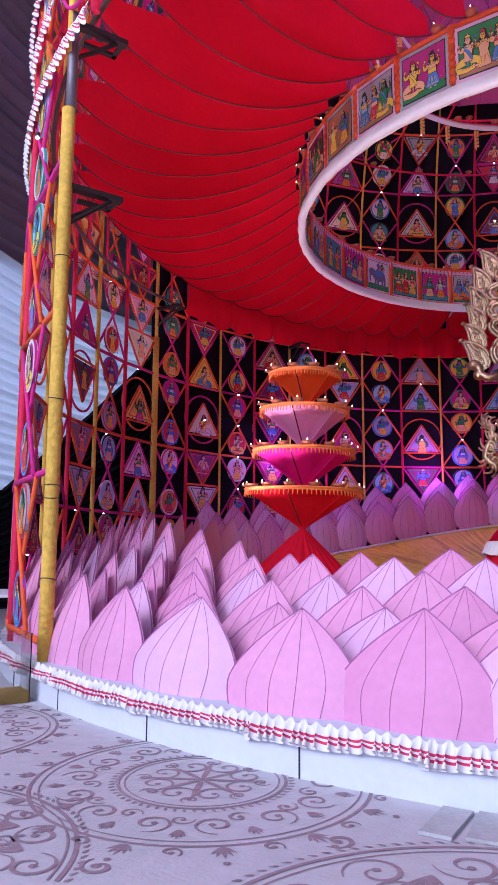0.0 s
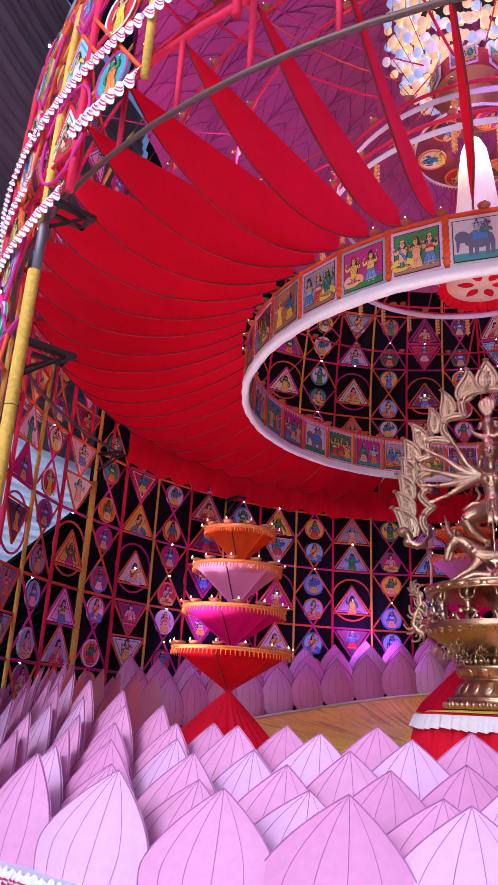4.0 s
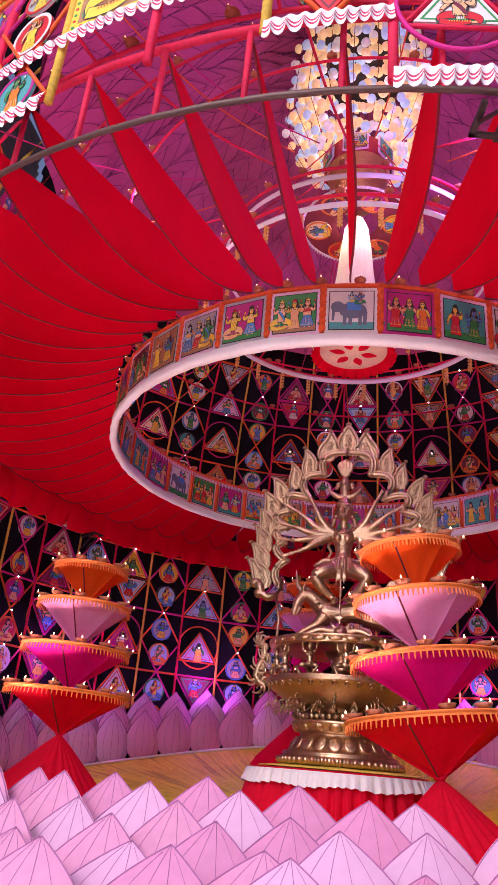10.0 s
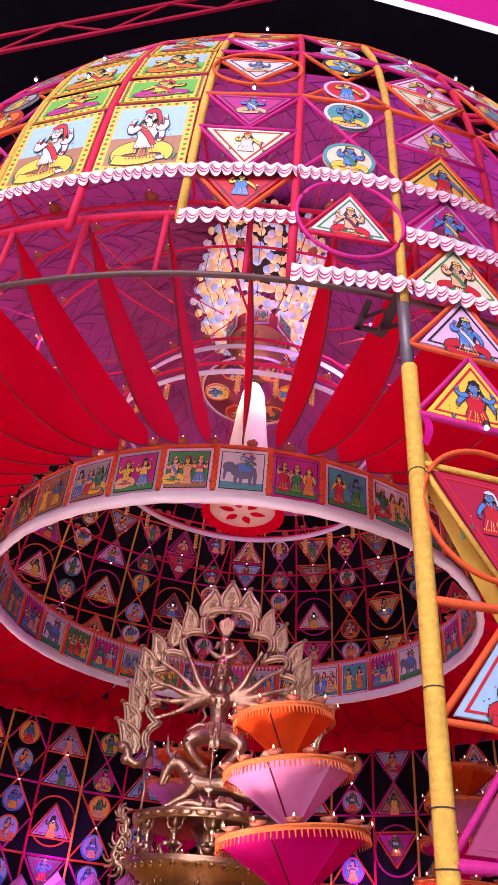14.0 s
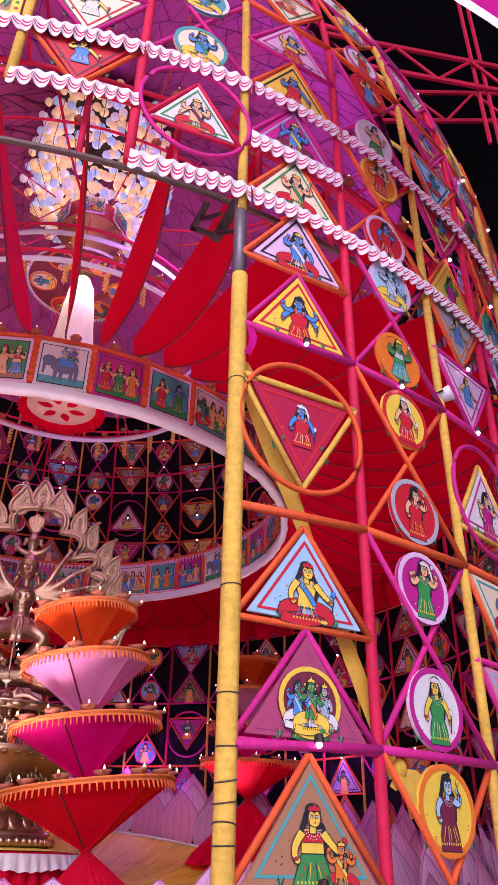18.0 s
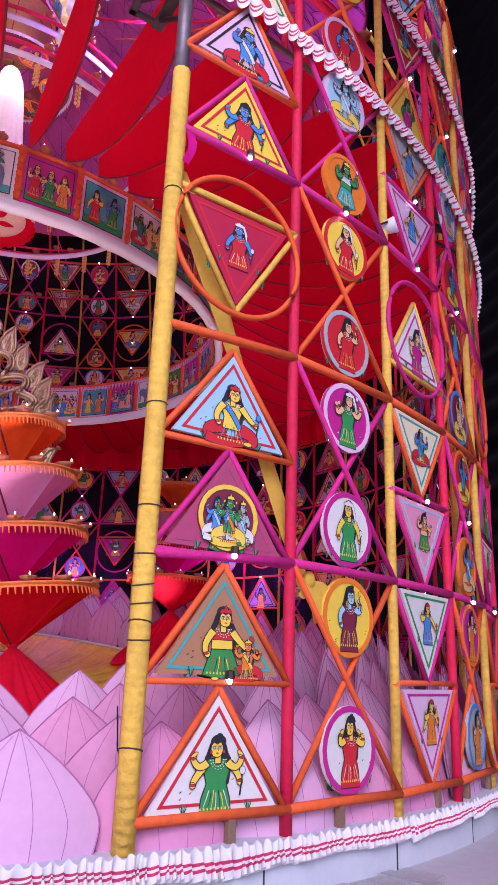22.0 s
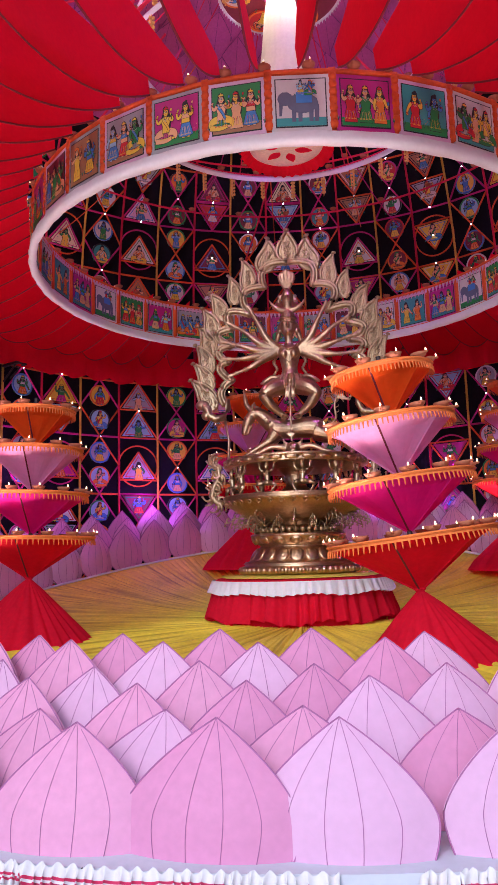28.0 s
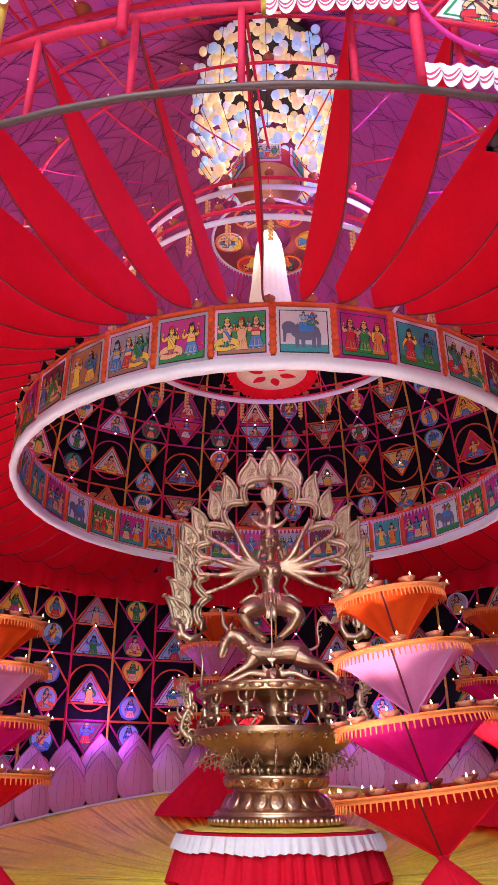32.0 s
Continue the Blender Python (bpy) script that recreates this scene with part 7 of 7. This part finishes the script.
tb = thing("lace_table", "small table under a white lace cloth, against the drape", "table", m=pose(-7.6, -5.6, 0, 0, 0, -40))
s = Shape()
s.box((-0.8, -0.35, 0.72), (0.8, 0.35, 0.76))
part("top", s, WHITE, tb)
s = Shape()
for i in range(60):
    x = -0.8 + 1.6 * i / 60
    s.quad((x, -0.36, 0.72), (x + 1.6 / 60, -0.36, 0.72), (x + 1.6 / 60, -0.37, 0.42 + 0.03 * math.sin(i * 1.6)), (x, -0.37, 0.42 + 0.03 * math.sin((i - 1) * 1.6)))
part("lace", s, WHITE, tb, "white lace edge")
for x in (-0.7, 0.7):
    for y in (-0.28, 0.28):
        s = Shape()
        s.box((x - 0.03, y - 0.03, 0), (x + 0.03, y + 0.03, 0.72))
        part("leg", s, DARKSTEEL, tb)

# ---- hall round the pavilion ----
def drape(name, pts, m, label, fold=0.12, step=0.3, kind="wall"):
    """Cloth wall in a plan polyline, gathered in long level swags; pts are (x, y, z0, z1, lean)."""
    s = Shape()
    rows = 190
    cols = []
    for (xa, ya, za0, za1), (xb, yb, zb0, zb1) in zip(pts, pts[1:]):
        n = max(2, int(math.hypot(xb - xa, yb - ya) / 0.8))
        for i in range(n):
            q = i / n
            cols.append((xa + (xb - xa) * q, ya + (yb - ya) * q, za0 + (zb0 - za0) * q, za1 + (zb1 - za1) * q))
    cols.append(pts[-1])
    for ci_, (x, y, z0, z1) in enumerate(cols):
        d = Vector((-x, -y, 0)).normalized()
        for j in range(rows + 1):
            q = j / rows
            w = fold * (math.sin(j * 1.15 + 0.35 * math.sin(ci_ * 0.3)) + 0.6 * math.sin(j * 0.43 + ci_ * 0.12))
            s.v.append((x + d.x * w, y + d.y * w, z0 + (z1 - z0) * q - 0.25 * math.sin(ci_ * 0.35) * (0.2 + q)))
    n = rows + 1
    for i in range(len(cols) - 1):
        for j in range(rows):
            a = i * n + j
            s.face((a, a + n, a + n + 1, a + 1))
    return tagged(part(name, s, m, smooth=True), label, kind, kind="structure")


GREYD = mat("grey_mauve_drape", (0.3, 0.22, 0.28), 0.8, var=0.2)
drape("wall_west", [(-10.5, -16.5, -0.4, 9.2), (-13.0, -5.0, -0.4, 9.2), (-14.5, 8.0, -0.4, 9.2)], GREYCURTAIN, "pale grey blue drape gathered in level folds")
drape("wall_west_upper", [(-10.8, -16.5, 9.0, 26.0), (-13.3, -5.0, 9.0, 26.0), (-14.8, 8.0, 9.0, 26.0)], GREYD, "mauve grey drape above the pale one")
drape("wall_north", [(-14.5, 8.0, 0, 30), (-9, 15, 0, 30), (9, 15, 0, 30), (15, 8, 0, 30)], BLACK, "black cloth hall wall")
drape("wall_east", [(15, 8, 0, 30), (15, -6, 0, 30), (14, -16, 0, 30)], BLACK, "black cloth hall wall in folds")
drape("wall_low_black", [(-10.6, -14.0, 0, 2.2), (-12.2, -1.6, 0, 2.5), (-12.4, 0.4, 0, 4.1), (-12.8, 4.0, 0, 7.2), (-13.6, 8.0, 0, 10.8)], BLACK, "black cloth rising along the foot of the drape", 0.06)
s = Shape()
s.quad((-16, -9.5, 29), (-16, 16, 29), (16, 16, 29), (16, -9.5, 29))
tagged(part("ceiling_hall", s, BLACK), "dark cloth hall roof", "ceiling", kind="structure")
for (xa, za), (xb, zb), y, gap in (((-14.5, 19.6), (1.5, 26.6), -4.0, 1.1), ((4.8, 18.8), (14.8, 19.2), -4.0, -1.0), ((4.8, 17.5), (14.8, 20.4), -2.5, 1.2)):
    t = thing("roof_truss", "red steel roof truss under the dark hall roof", "truss", "roof trusses")
    for dz in (0.0, gap):
        s = Shape()
        s.tube([(xa, y, za + dz), (xb, y, zb + dz)], 0.07, 6)
        part("chord", s, REDPOLE, t)
    for j in range(10):
        u0, u1 = j / 10, (j + 1) / 10
        s = Shape()
        s.tube([(xa + (xb - xa) * u0, y, za + (zb - za) * u0 + gap * (j % 2)), (xa + (xb - xa) * u1, y, za + (zb - za) * u1 + gap * ((j + 1) % 2))], 0.045, 5)
        part("web", s, REDPOLE, t)
s = Shape()
for x in (8.9, 9.15):
    s.tube([(x, -3.9, 16.0), (x, -3.9, 22.8)], 0.05, 5)
tagged(part("roof_post", s, REDPOLE), "pair of red steel posts beside the dome", "post")
s, e = Shape(), Shape()
for j in range(13):
    u = j / 12
    x, z = 1.7 + 3.2 * u, 9.75 - 2.45 * u + 0.12 * math.sin(math.pi * u)
    for w in range(6):
        q = w / 5
        s.v.append((x + 1.3 * q, -10.5 - 0.9 * q, z + 2.3 * q - 0.5 * math.sin(math.pi * q)))
    e.v += [(x - 0.03, -10.52, z - 0.1 + 0.01 * math.sin(j * 3)), (x + 0.02, -10.53, z + 0.02)]
for j in range(12):
    for w in range(5):
        a = j * 6 + w
        s.face((a, a + 1, a + 7, a + 6))
    e.face((2 * j, 2 * j + 1, 2 * j + 3, 2 * j + 2))
ob = tagged(part("entrance_cloth", s, MAGCLOTH, smooth=True), "magenta cloth with a white edge hung over the entrance", "cloth")
part("edging", e, WHITE, ob, "white edging")
s = Shape()
s.tube([(1.7, -11.4, 13.05), (18.75, -11.4, 0.0)], 0.05, 8)
tagged(part("entrance_prop", s, REDPOLE), "long red slanting prop that holds the entrance cloth", "prop")
# orange and magenta cloth swags beside the dome
for i, (m, x) in enumerate(((ORCLOTH, -8.9), (MAGCLOTH, -8.2), (MAGCLOTH, -8.55))):
    s = Shape()
    for j in range(21):
        u = j / 20
        for w in range(5):
            s.v.append((x - 1.2 + 0.5 * u + 0.28 * w + 0.1 * math.sin(w * 2), -8.6 - 0.3 * i + 0.35 * math.sin(w * 1.7 + i), 8.0 + 7.5 * u - 0.5 * w * (1 - u)))
    for j in range(20):
        for w in range(4):
            a = j * 5 + w
            s.face((a, a + 1, a + 6, a + 5))
    tagged(part("hanging_swag", s, m, smooth=True), ("orange", "magenta", "magenta")[i] + " cloth swag hanging from the hall roof", "swag", "hanging swags")

# ---- lamps ----
lamp("daylight", "AREA", (-2, -24, 10), (0, 0, 3), 2100, (0.84, 0.91, 1.0), 12)
lamp("west_daylight", "AREA", (-25, -8, 8), (-11, -7, 6), 1400, (0.8, 0.9, 1.0), 18)
# added fill spots without fixtures; they brighten the canopy, tinted like red bounce
for i in range(8):
    p = polar(45 * i, 6.3, 1.6 if abs(45 * i - 180) > 90 else 2.4)
    lamp("flood_lamp", "SPOT", p, (p.x * 0.9, p.y * 0.9, 12), 520 if abs(45 * i - 180) > 90 else 400 if i == 6 else 230 if i == 2 else 170, (1.0, 0.72, 0.7), 0.25, 105)
lamp("lantern_bulb", "POINT", (0, 0, 13.25), (0, 0, 0), 90, (1.0, 0.88, 0.68), 0.08)
# added fill with no fixture, lifts the front stand's cones
lamp("stand_flood", "SPOT", (0.9, -7.7, 1.5), (1.4, -5.0, 3.0), 26, (1.0, 0.9, 0.85), 0.5, 75)
# invented spot behind the petals, only there to brighten the statue
lamp("statue_flood", "SPOT", (-2.2, -6.9, 1.3), (0, 0, 5.6), 290, (1.0, 0.9, 0.78), 0.5, 42)
lamp("chandelier_bulb", "POINT", (0, -0.5, 15.8), (0, 0, 0), 75, (0.95, 0.85, 0.9), 0.6)
lamp("violet_lamp", "POINT", tuple(polar(40, 4.0, 12.6)), (0, 0, 0), 560, (0.5, 0.2, 1.0), 0.3)
# unseen point light, added to tint the west side of the dome
lamp("magenta_lamp", "POINT", tuple(polar(-60, 5.0, 12.0)), (0, 0, 0), 190, (1.0, 0.35, 0.6), 0.3)
for phi in (-148, -120, 160, 125):
    lamp("violet_uplight", "POINT", tuple(polar(phi, 8.3, 3.9)), (0, 0, 0), 80, (0.6, 0.12, 1.0), 0.1)
